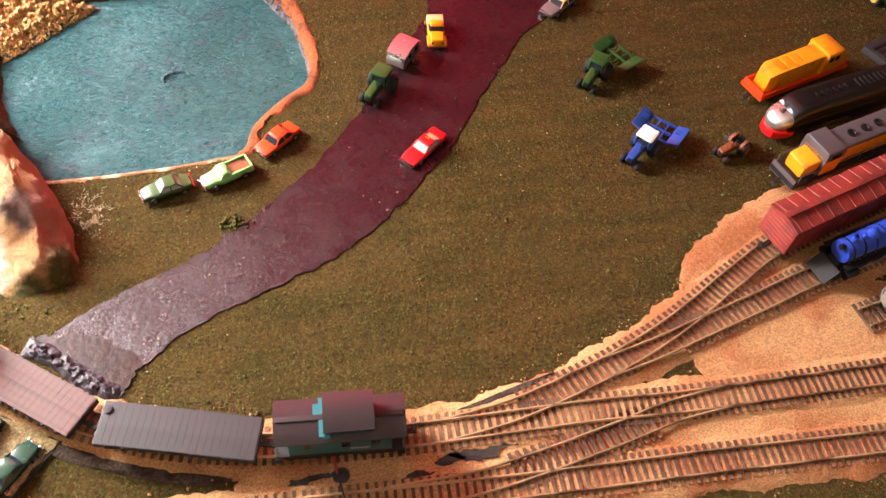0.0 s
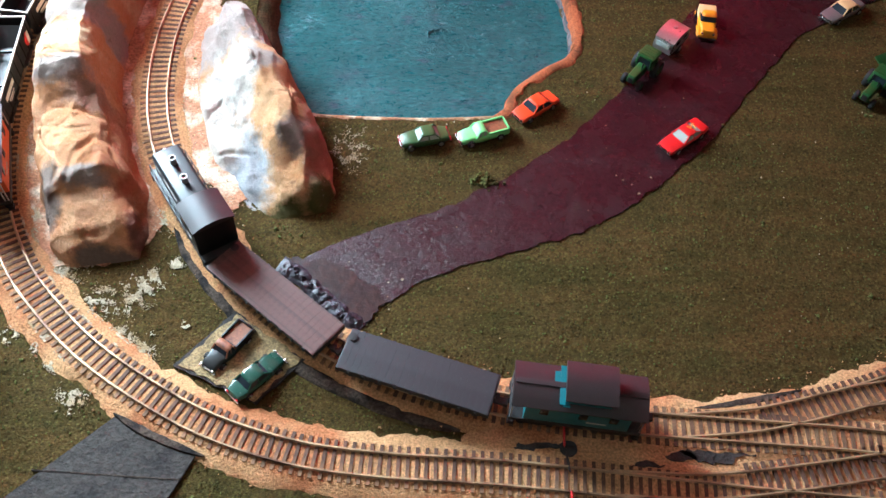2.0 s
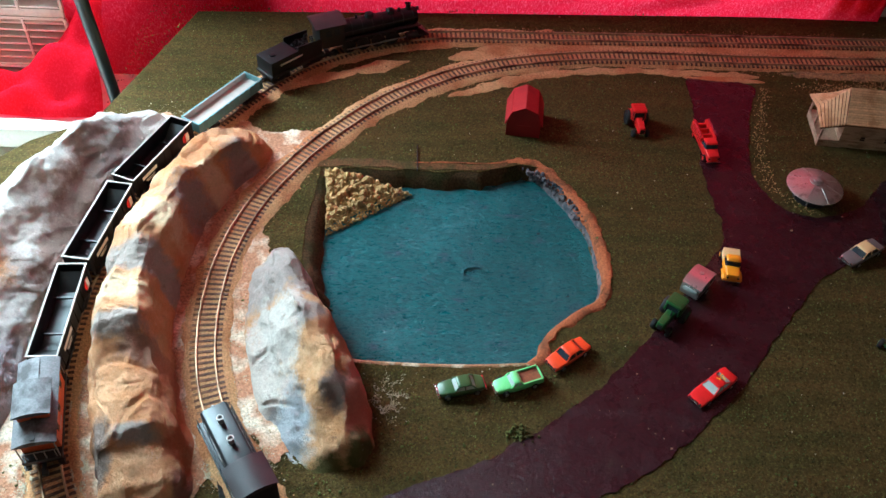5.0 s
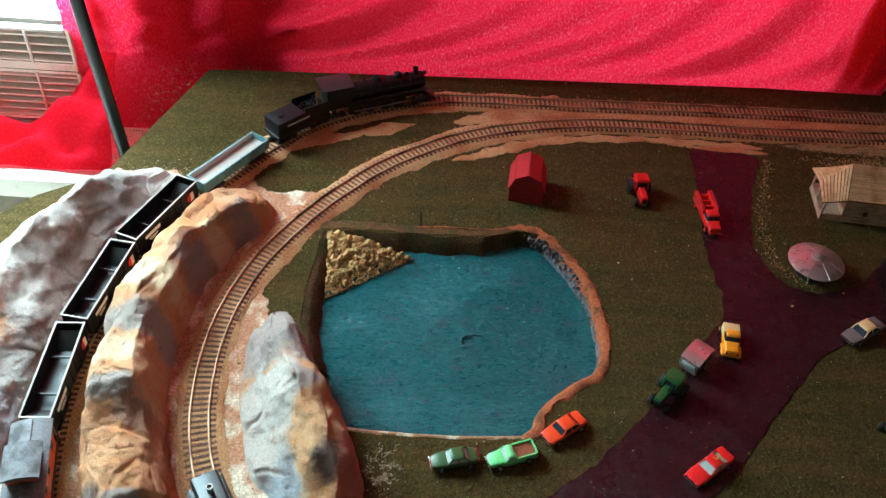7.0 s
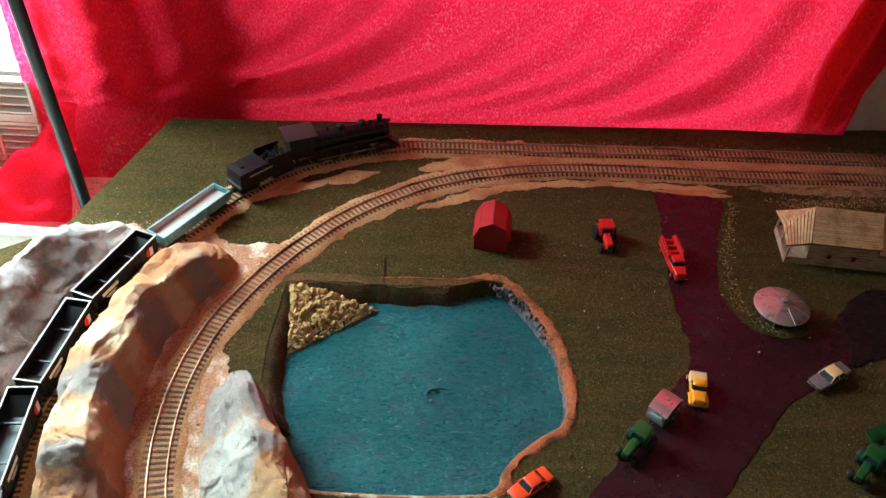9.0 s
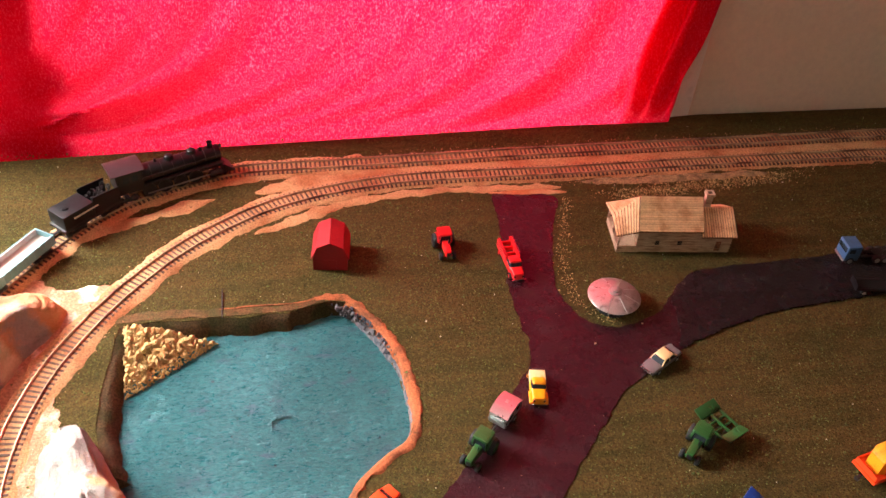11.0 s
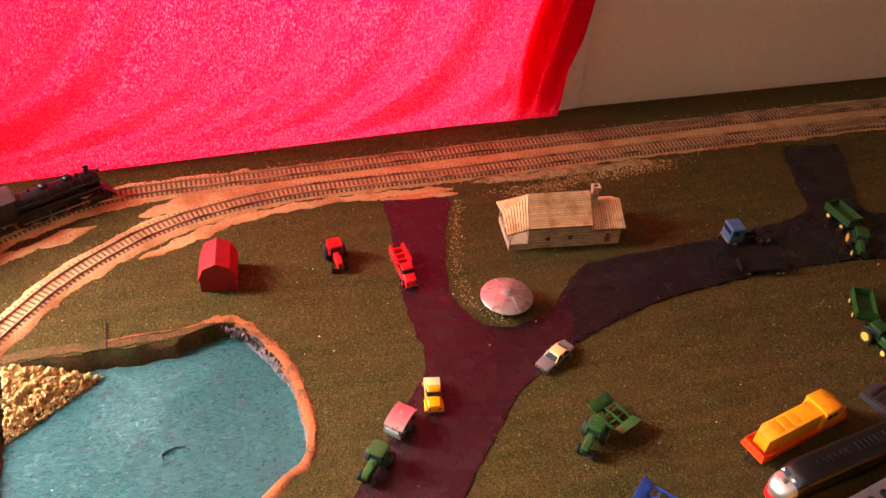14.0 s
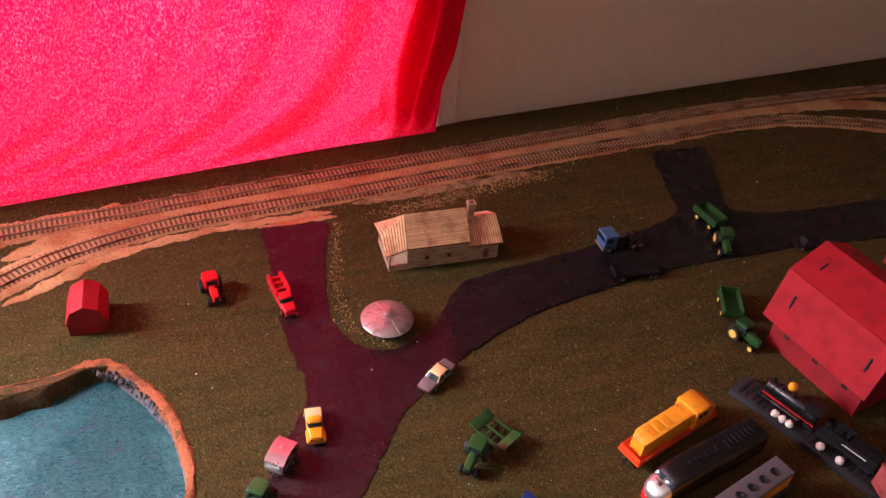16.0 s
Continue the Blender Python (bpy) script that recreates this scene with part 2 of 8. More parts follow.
def painted_rock(name, base, light, seed, spots):
    """Hand-painted plaster: a wash of two tones with brushed patches (x, y, radius in x, radius in y, colour), some of
    them holding shade too, stippled like set cloth.
    """
    m = bpy.data.materials.new(name)
    m.use_nodes = True
    n, l = m.node_tree.nodes, m.node_tree.links
    b = n["Principled BSDF"]
    b.inputs["Roughness"].default_value = 0.85
    b.inputs["Specular IOR Level"].default_value = 0.2
    co = n.new("ShaderNodeTexCoord")

    def noise_node(scale, detail, rough=0.6):
        k = n.new("ShaderNodeTexNoise")
        k.noise_dimensions = "4D"
        k.inputs["W"].default_value = seed
        k.inputs["Scale"].default_value, k.inputs["Detail"].default_value, k.inputs["Roughness"].default_value = scale, detail, rough
        l.new(co.outputs["Object"], k.inputs["Vector"])
        return k.outputs[0]

    def mix(fac, a, c):
        k = n.new("ShaderNodeMix")
        k.data_type = "RGBA"
        l.new(fac, k.inputs[0])
        for slot, v in ((6, a), (7, c)):
            if isinstance(v, tuple):
                k.inputs[slot].default_value = v
            else:
                l.new(v, k.inputs[slot])
        return k.outputs[2]

    def step(src, lo, hi, a=0.0, c=1.0):
        k = n.new("ShaderNodeMapRange")
        k.inputs[1].default_value, k.inputs[2].default_value, k.inputs[3].default_value, k.inputs[4].default_value = lo, hi, a, c
        l.new(src, k.inputs[0])
        return k.outputs[0]

    c = mix(step(noise_node(24, 6, 0.65), 0.36, 0.66), base, light)
    warp = noise_node(42, 6, 0.7)
    for x, y, rx, ry, colour in spots:
        mp = n.new("ShaderNodeMapping")
        mp.inputs["Location"].default_value = (-x / rx, -y / ry, 0)
        mp.inputs["Scale"].default_value = (1 / rx, 1 / ry, 0)
        l.new(co.outputs["Object"], mp.inputs[0])
        ln = n.new("ShaderNodeVectorMath")
        ln.operation = "LENGTH"
        l.new(mp.outputs[0], ln.inputs[0])
        ad = n.new("ShaderNodeMath")
        ad.operation = "MULTIPLY_ADD"
        ad.inputs[1].default_value = 2.4
        l.new(warp, ad.inputs[0])
        l.new(ln.outputs["Value"], ad.inputs[2])
        c = mix(step(ad.outputs[0], 1.95, 2.45, 0.9, 0.0), c, colour)
    # rubbed pale edges and dirty specks
    c = mix(step(noise_node(130, 7, 0.75), 0.60, 0.72, 0.0, 0.6), c, rgb(216, 206, 190))
    c = mix(step(noise_node(75, 6, 0.7), 0.60, 0.70, 0.0, 0.6), c, rgb(120, 92, 74))
    small = noise_node(400, 6, 0.75)
    h = n.new("ShaderNodeHueSaturation")
    l.new(c, h.inputs["Color"])
    l.new(step(small, 0.3, 0.7, 0.80, 1.14), h.inputs["Value"])
    l.new(h.outputs[0], b.inputs["Base Color"])
    bp = n.new("ShaderNodeBump")
    bp.inputs["Strength"].default_value, bp.inputs["Distance"].default_value = 1.0, 0.0034
    l.new(small, bp.inputs["Height"])
    l.new(bp.outputs[0], b.inputs["Normal"])
    return m


class Graph:
    """Short hand for a node tree: noises, ranges and mixes on the object's own coordinates."""

    def __init__(self, name, rough, spec):
        self.m = bpy.data.materials.new(name)
        self.m.use_nodes = True
        self.n, self.l = self.m.node_tree.nodes, self.m.node_tree.links
        self.b = self.n["Principled BSDF"]
        self.b.inputs["Roughness"].default_value, self.b.inputs["Specular IOR Level"].default_value = rough, spec
        self.co = self.n.new("ShaderNodeTexCoord").outputs["Object"]

    def put(self, slot, v):
        if isinstance(v, (int, float, tuple)):
            slot.default_value = v
        else:
            self.l.new(v, slot)

    def turned(self, angle, scale):
        k = self.n.new("ShaderNodeMapping")
        k.inputs["Rotation"].default_value, k.inputs["Scale"].default_value = (0, 0, radians(angle)), scale
        self.l.new(self.co, k.inputs[0])
        return k.outputs[0]

    def noise(self, scale, detail=5, rough=0.6, vec=None, distort=0.0):
        k = self.n.new("ShaderNodeTexNoise")
        k.inputs["Scale"].default_value, k.inputs["Detail"].default_value = scale, detail
        k.inputs["Roughness"].default_value, k.inputs["Distortion"].default_value = rough, distort
        self.l.new(vec or self.co, k.inputs["Vector"])
        return k.outputs[0]

    def cells(self, scale, out="Color", vec=None):
        k = self.n.new("ShaderNodeTexVoronoi")
        k.inputs["Scale"].default_value = scale
        self.l.new(vec or self.co, k.inputs["Vector"])
        return k.outputs[out]

    def span(self, src, lo, hi, a=0.0, c=1.0):
        k = self.n.new("ShaderNodeMapRange")
        for i, v in enumerate((lo, hi, a, c)):
            k.inputs[i + 1].default_value = v
        self.l.new(src, k.inputs[0])
        return k.outputs[0]

    def mix(self, fac, a, c):
        k = self.n.new("ShaderNodeMix")
        k.data_type = "RGBA"
        for slot, v in ((0, fac), (6, a), (7, c)):
            self.put(k.inputs[slot], v)
        return k.outputs[2]

    def sum(self, a, c, op="ADD"):
        k = self.n.new("ShaderNodeMath")
        k.operation = op
        self.put(k.inputs[0], a)
        self.put(k.inputs[1], c)
        return k.outputs[0]

    def value(self, colour, v):
        k = self.n.new("ShaderNodeHueSaturation")
        self.put(k.inputs["Color"], colour)
        self.put(k.inputs["Value"], v)
        return k.outputs[0]

    def bump(self, height, distance, strength=1.0):
        k = self.n.new("ShaderNodeBump")
        k.inputs["Strength"].default_value, k.inputs["Distance"].default_value = strength, distance
        self.l.new(height, k.inputs["Height"])
        self.l.new(k.outputs[0], self.b.inputs["Normal"])

    def paint(self, colour):
        self.put(self.b.inputs["Base Color"], colour)
        return self.m


def turf_material():
    """Ground foam glued on a board: tiny olive and brown granules, raked in long strokes, thin in patches."""
    g = Graph("turf", 0.97, 0.08)
    streak = g.noise(9, 4, 0.55, g.turned(-33, (1.0, 7.0, 1.0)))
    c = g.mix(g.span(g.noise(26, 5, 0.65), 0.36, 0.64), rgb(66, 58, 28), rgb(80, 65, 35))
    c = g.mix(g.span(streak, 0.42, 0.66, 0.0, 0.75), c, rgb(92, 70, 38))
    c = g.mix(g.span(g.noise(5.5, 4), 0.50, 0.72, 0.0, 0.7), c, rgb(88, 62, 34))
    grain = g.cells(620)
    c = g.mix(g.span(grain, 0.62, 0.95, 0.0, 0.5), c, rgb(112, 104, 56))
    c = g.mix(g.span(grain, 0.34, 0.10, 0.0, 0.55), c, rgb(30, 30, 14))
    fine = g.noise(430, 6, 0.75)
    c = g.value(c, g.span(fine, 0.34, 0.66, 0.68, 1.28))
    lump = g.sum(fine, g.sum(g.cells(620, "Distance"), -0.35, "MULTIPLY"))
    g.bump(g.sum(lump, g.sum(g.noise(95, 4), 1.3, "MULTIPLY")), 0.0034)
    return g.paint(c)


GRASS = turf_material()


def road_material(name, dark, pale):
    """Dark gloss paint brushed over flock: worn dull patches, grey scuffs and bits of turf that show through."""
    g = Graph(name, 0.3, 0.27)
    worn = g.noise(34, 7, 0.68)
    scuff = g.noise(15, 6, 0.65, g.turned(-35, (1.0, 3.0, 1.0)))
    c = g.mix(g.span(g.noise(300, 5, 0.7), 0.35, 0.65), dark, pale)
    c = g.mix(g.span(scuff, 0.54, 0.76, 0.0, 0.45), c, rgb(54, 47, 49))
    c = g.mix(g.span(worn, 0.62, 0.74, 0.0, 0.7), c, rgb(58, 48, 30))
    c = g.mix(g.span(g.noise(210, 3, 0.5), 0.72, 0.76), c, rgb(150, 130, 104))
    g.put(g.b.inputs["Roughness"], g.span(worn, 0.50, 0.72, 0.26, 0.44))
    g.bump(g.sum(g.noise(240, 6, 0.7), g.sum(worn, 0.8, "MULTIPLY")), 0.0016, 0.7)
    return g.paint(c)


ROADPAINT = road_material("road_paint", rgb(33, 13, 17), rgb(50, 22, 27))
ROADBLACK = road_material("black_road_paint", rgb(17, 14, 16), rgb(30, 25, 27))


def water_material():
    """Thick teal pond paint: crossing brush strokes, flakes that stand up, dull purple smears and dark specks."""
    g = Graph("pond_water", 0.30, 0.5)
    flat = g.turned(14, (1.0, 2.6, 1.0))
    cross = g.turned(-52, (1.0, 2.2, 1.0))
    stroke = g.noise(150, 6, 0.62, flat, 0.9)
    other = g.noise(120, 5, 0.6, cross, 1.2)
    flake = g.noise(290, 4, 0.7, flat, 0.4)
    c = g.mix(g.span(stroke, 0.38, 0.64), rgb(20, 80, 84), rgb(42, 110, 113))
    c = g.mix(g.span(g.noise(17, 5, 0.6), 0.56, 0.74, 0.0, 0.6), c, rgb(62, 76, 90))
    c = g.mix(g.span(g.noise(30, 5, 0.6, cross), 0.60, 0.72, 0.0, 0.5), c, rgb(84, 66, 98))
    c = g.mix(g.span(g.noise(120, 3, 0.5), 0.69, 0.74, 0.0, 0.9), c, rgb(34, 34, 46))
    scratch = g.span(g.noise(42, 3, 0.5, g.turned(40, (1.0, 5.0, 1.0)), 1.5), 0.485, 0.515, -1.0, 1.0)
    scratch = g.sum(1.0, g.sum(scratch, scratch, "MULTIPLY"), "SUBTRACT")
    patch = g.span(g.noise(11, 4, 0.6), 0.40, 0.62, 0.35, 1.0)
    h = g.sum(g.sum(stroke, g.sum(other, 0.9, "MULTIPLY")), g.sum(g.span(flake, 0.56, 0.72), 0.55, "MULTIPLY"))
    h = g.sum(g.sum(h, patch, "MULTIPLY"), g.sum(scratch, 0.22, "MULTIPLY"))
    g.bump(h, 0.0058)
    g.put(g.b.inputs["Roughness"], g.span(other, 0.3, 0.7, 0.22, 0.42))
    return g.paint(c)


WATER = water_material()


def cloth(name, colour, through, fleck):
    """Thin red fleece: diffuse cloth that lets daylight through, its velvety highlights coloured in as pale flecks of
    the weave.
    """
    m = bpy.data.materials.new(name)
    m.use_nodes = True
    n, l = m.node_tree.nodes, m.node_tree.links
    out = n["Material Output"]
    n.remove(n["Principled BSDF"])
    d, t, mx = n.new("ShaderNodeBsdfDiffuse"), n.new("ShaderNodeBsdfTranslucent"), n.new("ShaderNodeMixShader")
    co, no, hs, mr = n.new("ShaderNodeTexCoord"), n.new("ShaderNodeTexNoise"), n.new("ShaderNodeHueSaturation"), n.new("ShaderNodeMapRange")
    no.inputs["Scale"].default_value, no.inputs["Detail"].default_value, no.inputs["Roughness"].default_value = 520, 5, 0.75
    mp = n.new("ShaderNodeMapping")
    mp.inputs["Scale"].default_value = (1.0, 1.0, 0.45)
    l.new(co.outputs["Object"], mp.inputs[0])
    l.new(mp.outputs[0], no.inputs["Vector"])
    fm = n.new("ShaderNodeMapRange")
    fm.inputs[1].default_value, fm.inputs[2].default_value = 0.50, 0.74
    l.new(no.outputs[0], fm.inputs[0])
    tm = n.new("ShaderNodeMix")
    tm.data_type = "RGBA"
    tm.inputs[6].default_value, tm.inputs[7].default_value = through, fleck
    l.new(fm.outputs[0], tm.inputs[0])
    l.new(tm.outputs[2], t.inputs[0])
    d.inputs[0].default_value = colour
    mr.inputs[1].default_value, mr.inputs[2].default_value, mr.inputs[3].default_value, mr.inputs[4].default_value = 0.3, 0.7, 0.7, 1.2
    l.new(no.outputs[0], mr.inputs[0])
    hs.inputs["Color"].default_value = colour
    l.new(mr.outputs[0], hs.inputs["Value"])
    l.new(hs.outputs[0], d.inputs[0])
    mx.inputs[0].default_value = 0.55
    l.new(d.outputs[0], mx.inputs[1])
    l.new(t.outputs[0], mx.inputs[2])
    l.new(mx.outputs[0], out.inputs[0])
    return m


REDCLOTH = cloth("red_fleece", rgb(196, 18, 44), rgb(238, 16, 62), rgb(255, 130, 160))
DIRT = surface("plaster_dirt", rgb(168, 120, 92), 0.95, 0, 0.35, 420, 34, 0.9, 0.0012, rgb(214, 198, 176), 0.45, spec=0.15)

# ---- building kit ----
def part(name, bm, material, parent=None, label="", smooth=True, at=None):
    """Links a bmesh as one mesh object under a thing or a part."""
    me = bpy.data.meshes.new(name)
    bmesh.ops.recalc_face_normals(bm, faces=bm.faces)
    bm.to_mesh(me)
    bm.free()
    me.materials.append(material)
    if smooth:
        me.shade_smooth()
        me.set_sharp_from_angle(angle=radians(38))
    ob = new(name, me)
    if parent is not None:
        ob.parent = parent
    if at is not None:
        ob.matrix_basis = at
    return tagged(ob, label)


def shared(name, me, parent, m):
    """One more object on a mesh that alike pieces share."""
    ob = new(name, me)
    ob.parent = parent
    ob.matrix_basis = m
    return ob


def thing(name, label, category, group="", at=None, kind=""):
    ob = new(name)
    ob.empty_display_size = 0.01
    if at is not None:
        ob.matrix_basis = at
    return tagged(ob, label, category, group, kind)


def box(bm, cx, cy, cz, sx, sy, sz, bevel=0.0, top=1.0, topy=None, rz=0.0):
    """A box by its centre and size, its top narrowed, its edges bevelled."""
    topy = top if topy is None else topy
    v = []
    c, s = math.cos(rz), math.sin(rz)
    for k, (ax, ay) in ((-1, (1, 1)), (1, (top, topy))):
        for a, b in ((-1, -1), (1, -1), (1, 1), (-1, 1)):
            px, py = a * ax * sx / 2, b * ay * sy / 2
            v.append(bm.verts.new((cx + c * px - s * py, cy + s * px + c * py, cz + k * sz / 2)))
    f = [bm.faces.new([v[i] for i in q]) for q in ((3, 2, 1, 0), (4, 5, 6, 7), (0, 1, 5, 4), (1, 2, 6, 5), (2, 3, 7, 6), (3, 0, 4, 7))]
    if bevel:
        e = {e for q in f for e in q.edges}
        bmesh.ops.bevel(bm, geom=list(e), offset=bevel, segments=2, affect="EDGES", profile=0.6)


def loft(bm, rings, cap=True):
    rows = [[bm.verts.new(p) for p in r] for r in rings]
    n = len(rows[0])
    for a, b in zip(rows, rows[1:]):
        for i in range(n):
            bm.faces.new((a[i], a[(i + 1) % n], b[(i + 1) % n], b[i]))
    if cap:
        bm.faces.new(rows[0][::-1])
        bm.faces.new(rows[-1])


def tube(bm, p0, p1, r0, r1=None, n=12, cap=True):
    """A round bar from p0 to p1."""
    p0, p1 = Vector(p0), Vector(p1)
    r1 = r0 if r1 is None else r1
    q = (p1 - p0).to_track_quat("Z", "Y")
    ring = lambda p, r: [p + q @ Vector((r * math.cos(a), r * math.sin(a), 0)) for a in (2 * math.pi * i / n for i in range(n))]
    loft(bm, [ring(p0, r0), ring(p1, r1)], cap)


def lathe(bm, profile, n=24, centre=(0, 0, 0), axis="z"):
    """Turns a profile of (radius, height) about an axis."""
    rings = []
    for r, h in profile:
        row = []
        for i in range(n):
            a = 2 * math.pi * i / n
            p = (r * math.cos(a), r * math.sin(a), h) if axis == "z" else (r * math.cos(a), h, r * math.sin(a)) if axis == "y" else (h, r * math.cos(a), r * math.sin(a))
            row.append(Vector(p) + Vector(centre))
        rings.append(row)
    loft(bm, rings)


def section(x, hw, zb, zt, r, k=3):
    """A rounded cross-section at x, seen along the length."""
    r = min(r, hw * 0.98, (zt - zb) * 0.49)
    pts = []
    for cy, cz, a0 in ((hw - r, zb + r, -90), (hw - r, zt - r, 0), (-hw + r, zt - r, 90), (-hw + r, zb + r, 180)):
        for i in range(k + 1):
            a = radians(a0 + 90 * i / k)
            pts.append((x, cy + r * math.cos(a), cz + r * math.sin(a)))
    return pts


def plan_ring(z, x0, x1, hw, r, k=3):
    """A rounded rectangle lying flat at height z."""
    r = min(r, hw * 0.98, (x1 - x0) * 0.49)
    pts = []
    for cx, cy, a0 in ((x1 - r, -hw + r, -90), (x1 - r, hw - r, 0), (x0 + r, hw - r, 90), (x0 + r, -hw + r, 180)):
        for i in range(k + 1):
            a = radians(a0 + 90 * i / k)
            pts.append((cx + r * math.cos(a), cy + r * math.sin(a), z))
    return pts


def prism(bm, outline, y0, y1):
    """A side outline of (x, z) pushed out from y0 to y1."""
    a = [bm.verts.new((x, y0, z)) for x, z in outline]
    b = [bm.verts.new((x, y1, z)) for x, z in outline]
    n = len(a)
    for i in range(n):
        bm.faces.new((a[i], a[(i + 1) % n], b[(i + 1) % n], b[i]))
    bm.faces.new(a[::-1])
    bm.faces.new(b)


def smooth_line(points, step, closed=False):
    """A Catmull-Rom line through the points, resampled at even steps."""
    p = [Vector((*q[:2], 0)) for q in points]
    n = len(p)
    dense = []
    for i in range(n if closed else n - 1):
        a, b, c, d = (p[(i + k) % n] if closed else p[min(max(i + k, 0), n - 1)] for k in (-1, 0, 1, 2))
        for j in range(16):
            t = j / 16
            dense.append(0.5 * (2 * b + (c - a) * t + (2 * a - 5 * b + 4 * c - d) * t * t + (3 * b - a - 3 * c + d) * t ** 3))
    dense.append(dense[0] if closed else p[-1])
    out, left = [dense[0]], step
    for a, b in zip(dense, dense[1:]):
        d, along = (b - a).length, 0.0
        while d - along >= left:
            along += left
            out.append(a.lerp(b, along / d))
            left = step
        left -= d - along
    return out


def rough_outline(points, step, jitter, seed, closed=True):
    """An outline with a hand-made, uneven edge."""
    line = smooth_line(points, step, closed)
    if closed:
        line = line[:-1] if (line[0] - line[-1]).length < step * 0.7 else line
    out = []
    for i, q in enumerate(line):
        w = noise.noise_vector(Vector((q.x * 60, q.y * 60, seed))) * jitter + noise.noise_vector(Vector((q.x * 240, q.y * 240, seed + 5))) * jitter * 0.5
        out.append((q.x + w.x, q.y + w.y))
    return out


def sheet(name, outline, z0, z1, material, holes=(), kind="structure", label="", parent=None):
    """A flat patch with a rim: top at z1, sides down to z0."""
    bm = bmesh.new()
    edges = []
    for loop in (outline, *holes):
        v = [bm.verts.new((x, y, z1)) for x, y in loop]
        edges += [bm.edges.new((a, b)) for a, b in zip(v, v[1:] + v[:1])]
    bmesh.ops.triangle_fill(bm, use_beauty=True, use_dissolve=False, edges=edges)
    rim = [e for e in bm.edges if len(e.link_faces) == 1]
    up = bmesh.ops.extrude_edge_only(bm, edges=rim)
    for g in up["geom"]:
        if isinstance(g, bmesh.types.BMVert):
            g.co.z = z0
    ob = part(name, bm, material, parent, label)
    return tagged(ob, kind=kind)


def heading(rear, front, z=TOP):
    """The pose of a thing on the board whose nose (+x) points from rear to front."""
    a = math.atan2(front[1] - rear[1], front[0] - rear[0])
    return Matrix.Translation(((rear[0] + front[0]) / 2, (rear[1] + front[1]) / 2, z)) @ Matrix.Rotation(a, 4, "Z")


def wheel(parent, x, y, r, w, hub=None, name="wheel", tyre=TYRE):
    bm = bmesh.new()
    s = 1 if y > 0 else -1
    lathe(bm, [(r * 0.55, -w / 2), (r * 0.92, -w / 2), (r, -w * 0.25), (r, w * 0.25), (r * 0.92, w / 2), (r * 0.55, w / 2)], 16, (x, y, r), "y")
    ob = part(name, bm, tyre, parent)
    if hub:
        bm = bmesh.new()
        lathe(bm, [(r * 0.12, s * w * 0.66), (r * 0.45, s * w * 0.56), (r * 0.60, s * w * 0.58), (r * 0.64, s * w * 0.40)], 14, (x, y, r), "y")
        part("hub", bm, hub, ob)
    return ob

# ---- the room ----
def wall(name, x0, x1, y0, y1, z0, z1, openings=(), material=WALLPAINT, label=""):
    """A wall along x (y0..y1 its thickness), with openings (xa, xb, za, zb) through it."""
    xs = sorted({x0, x1, *(v for o in openings for v in o[:2])})
    zs = sorted({z0, z1, *(v for o in openings for v in o[2:])})
    bm = bmesh.new()
    for a, b in zip(xs, xs[1:]):
        for c, d in zip(zs, zs[1:]):
            mx, mz = (a + b) / 2, (c + d) / 2
            if not any(o[0] < mx < o[1] and o[2] < mz < o[3] for o in openings):
                box(bm, mx, (y0 + y1) / 2, mz, b - a, y1 - y0, d - c)
    bmesh.ops.remove_doubles(bm, verts=bm.verts, dist=0.0005)
    return tagged(part(name, bm, material, None, label, smooth=False), kind="structure")


wall("wall_north", -2.4, 3.2, 0.562, 0.70, 0.0, 2.4, [(-1.62, -0.84, 0.60, 1.95), (-0.52, 0.34, 0.70, 2.05)], label="plain beige painted wall behind the layout")
# unseen room surfaces, added; south and west dark, east and ceiling pale, to steer bounce
wall("wall_south", -2.4, 3.2, -3.7, -3.6, 0.0, 2.4, material=DARKWALL, label="unseen wall added dark to cut bounce light")
for nm, xa, xb, mt, lb in (("wall_west", -2.5, -2.4, DARKWALL, "unseen wall added dark to cut bounce light"), ("wall_east", 3.2, 3.3, WALLPAINT, "plain beige wall")):
    bm = bmesh.new()
    box(bm, (xa + xb) / 2, -1.5, 1.2, 0.1, 4.4, 2.4)
    tagged(part(nm, bm, mt, None, lb, smooth=False), kind="structure")
for nm, za, mt, lb in (("floor", -0.05, FLOORWOOD, "brown wooden floor"), ("ceiling", 2.45, CEILPAINT, "white ceiling")):
    bm = bmesh.new()
    box(bm, 0.4, -1.5, za, 5.8, 4.4, 0.1)
    tagged(part(nm, bm, mt, None, lb, smooth=False), kind="structure")


def window(name, xa, xb, za, zb):
    """A white window frame with one pane in its opening."""
    w = thing(name, "white framed window with bright daylight", "window", kind="structure")
    for nm, cx, cz, sx, sz in (("window_frame", xa + 0.02, (za + zb) / 2, 0.04, zb - za), ("window_frame", xb - 0.02, (za + zb) / 2, 0.04, zb - za),
                               ("window_frame", (xa + xb) / 2, zb - 0.02, xb - xa - 0.08, 0.04), ("window_sill", (xa + xb) / 2, za + 0.012, xb - xa - 0.08, 0.024)):
        bm = bmesh.new()
        box(bm, cx, 0.66, cz, sx, 0.05, sz, 0.004)
        part(nm, bm, WHITEPLASTIC, w)
    return w


window("window_1", -1.62, -0.84, 0.60, 1.95)
window("window_2", -0.52, 0.34, 0.70, 2.05)


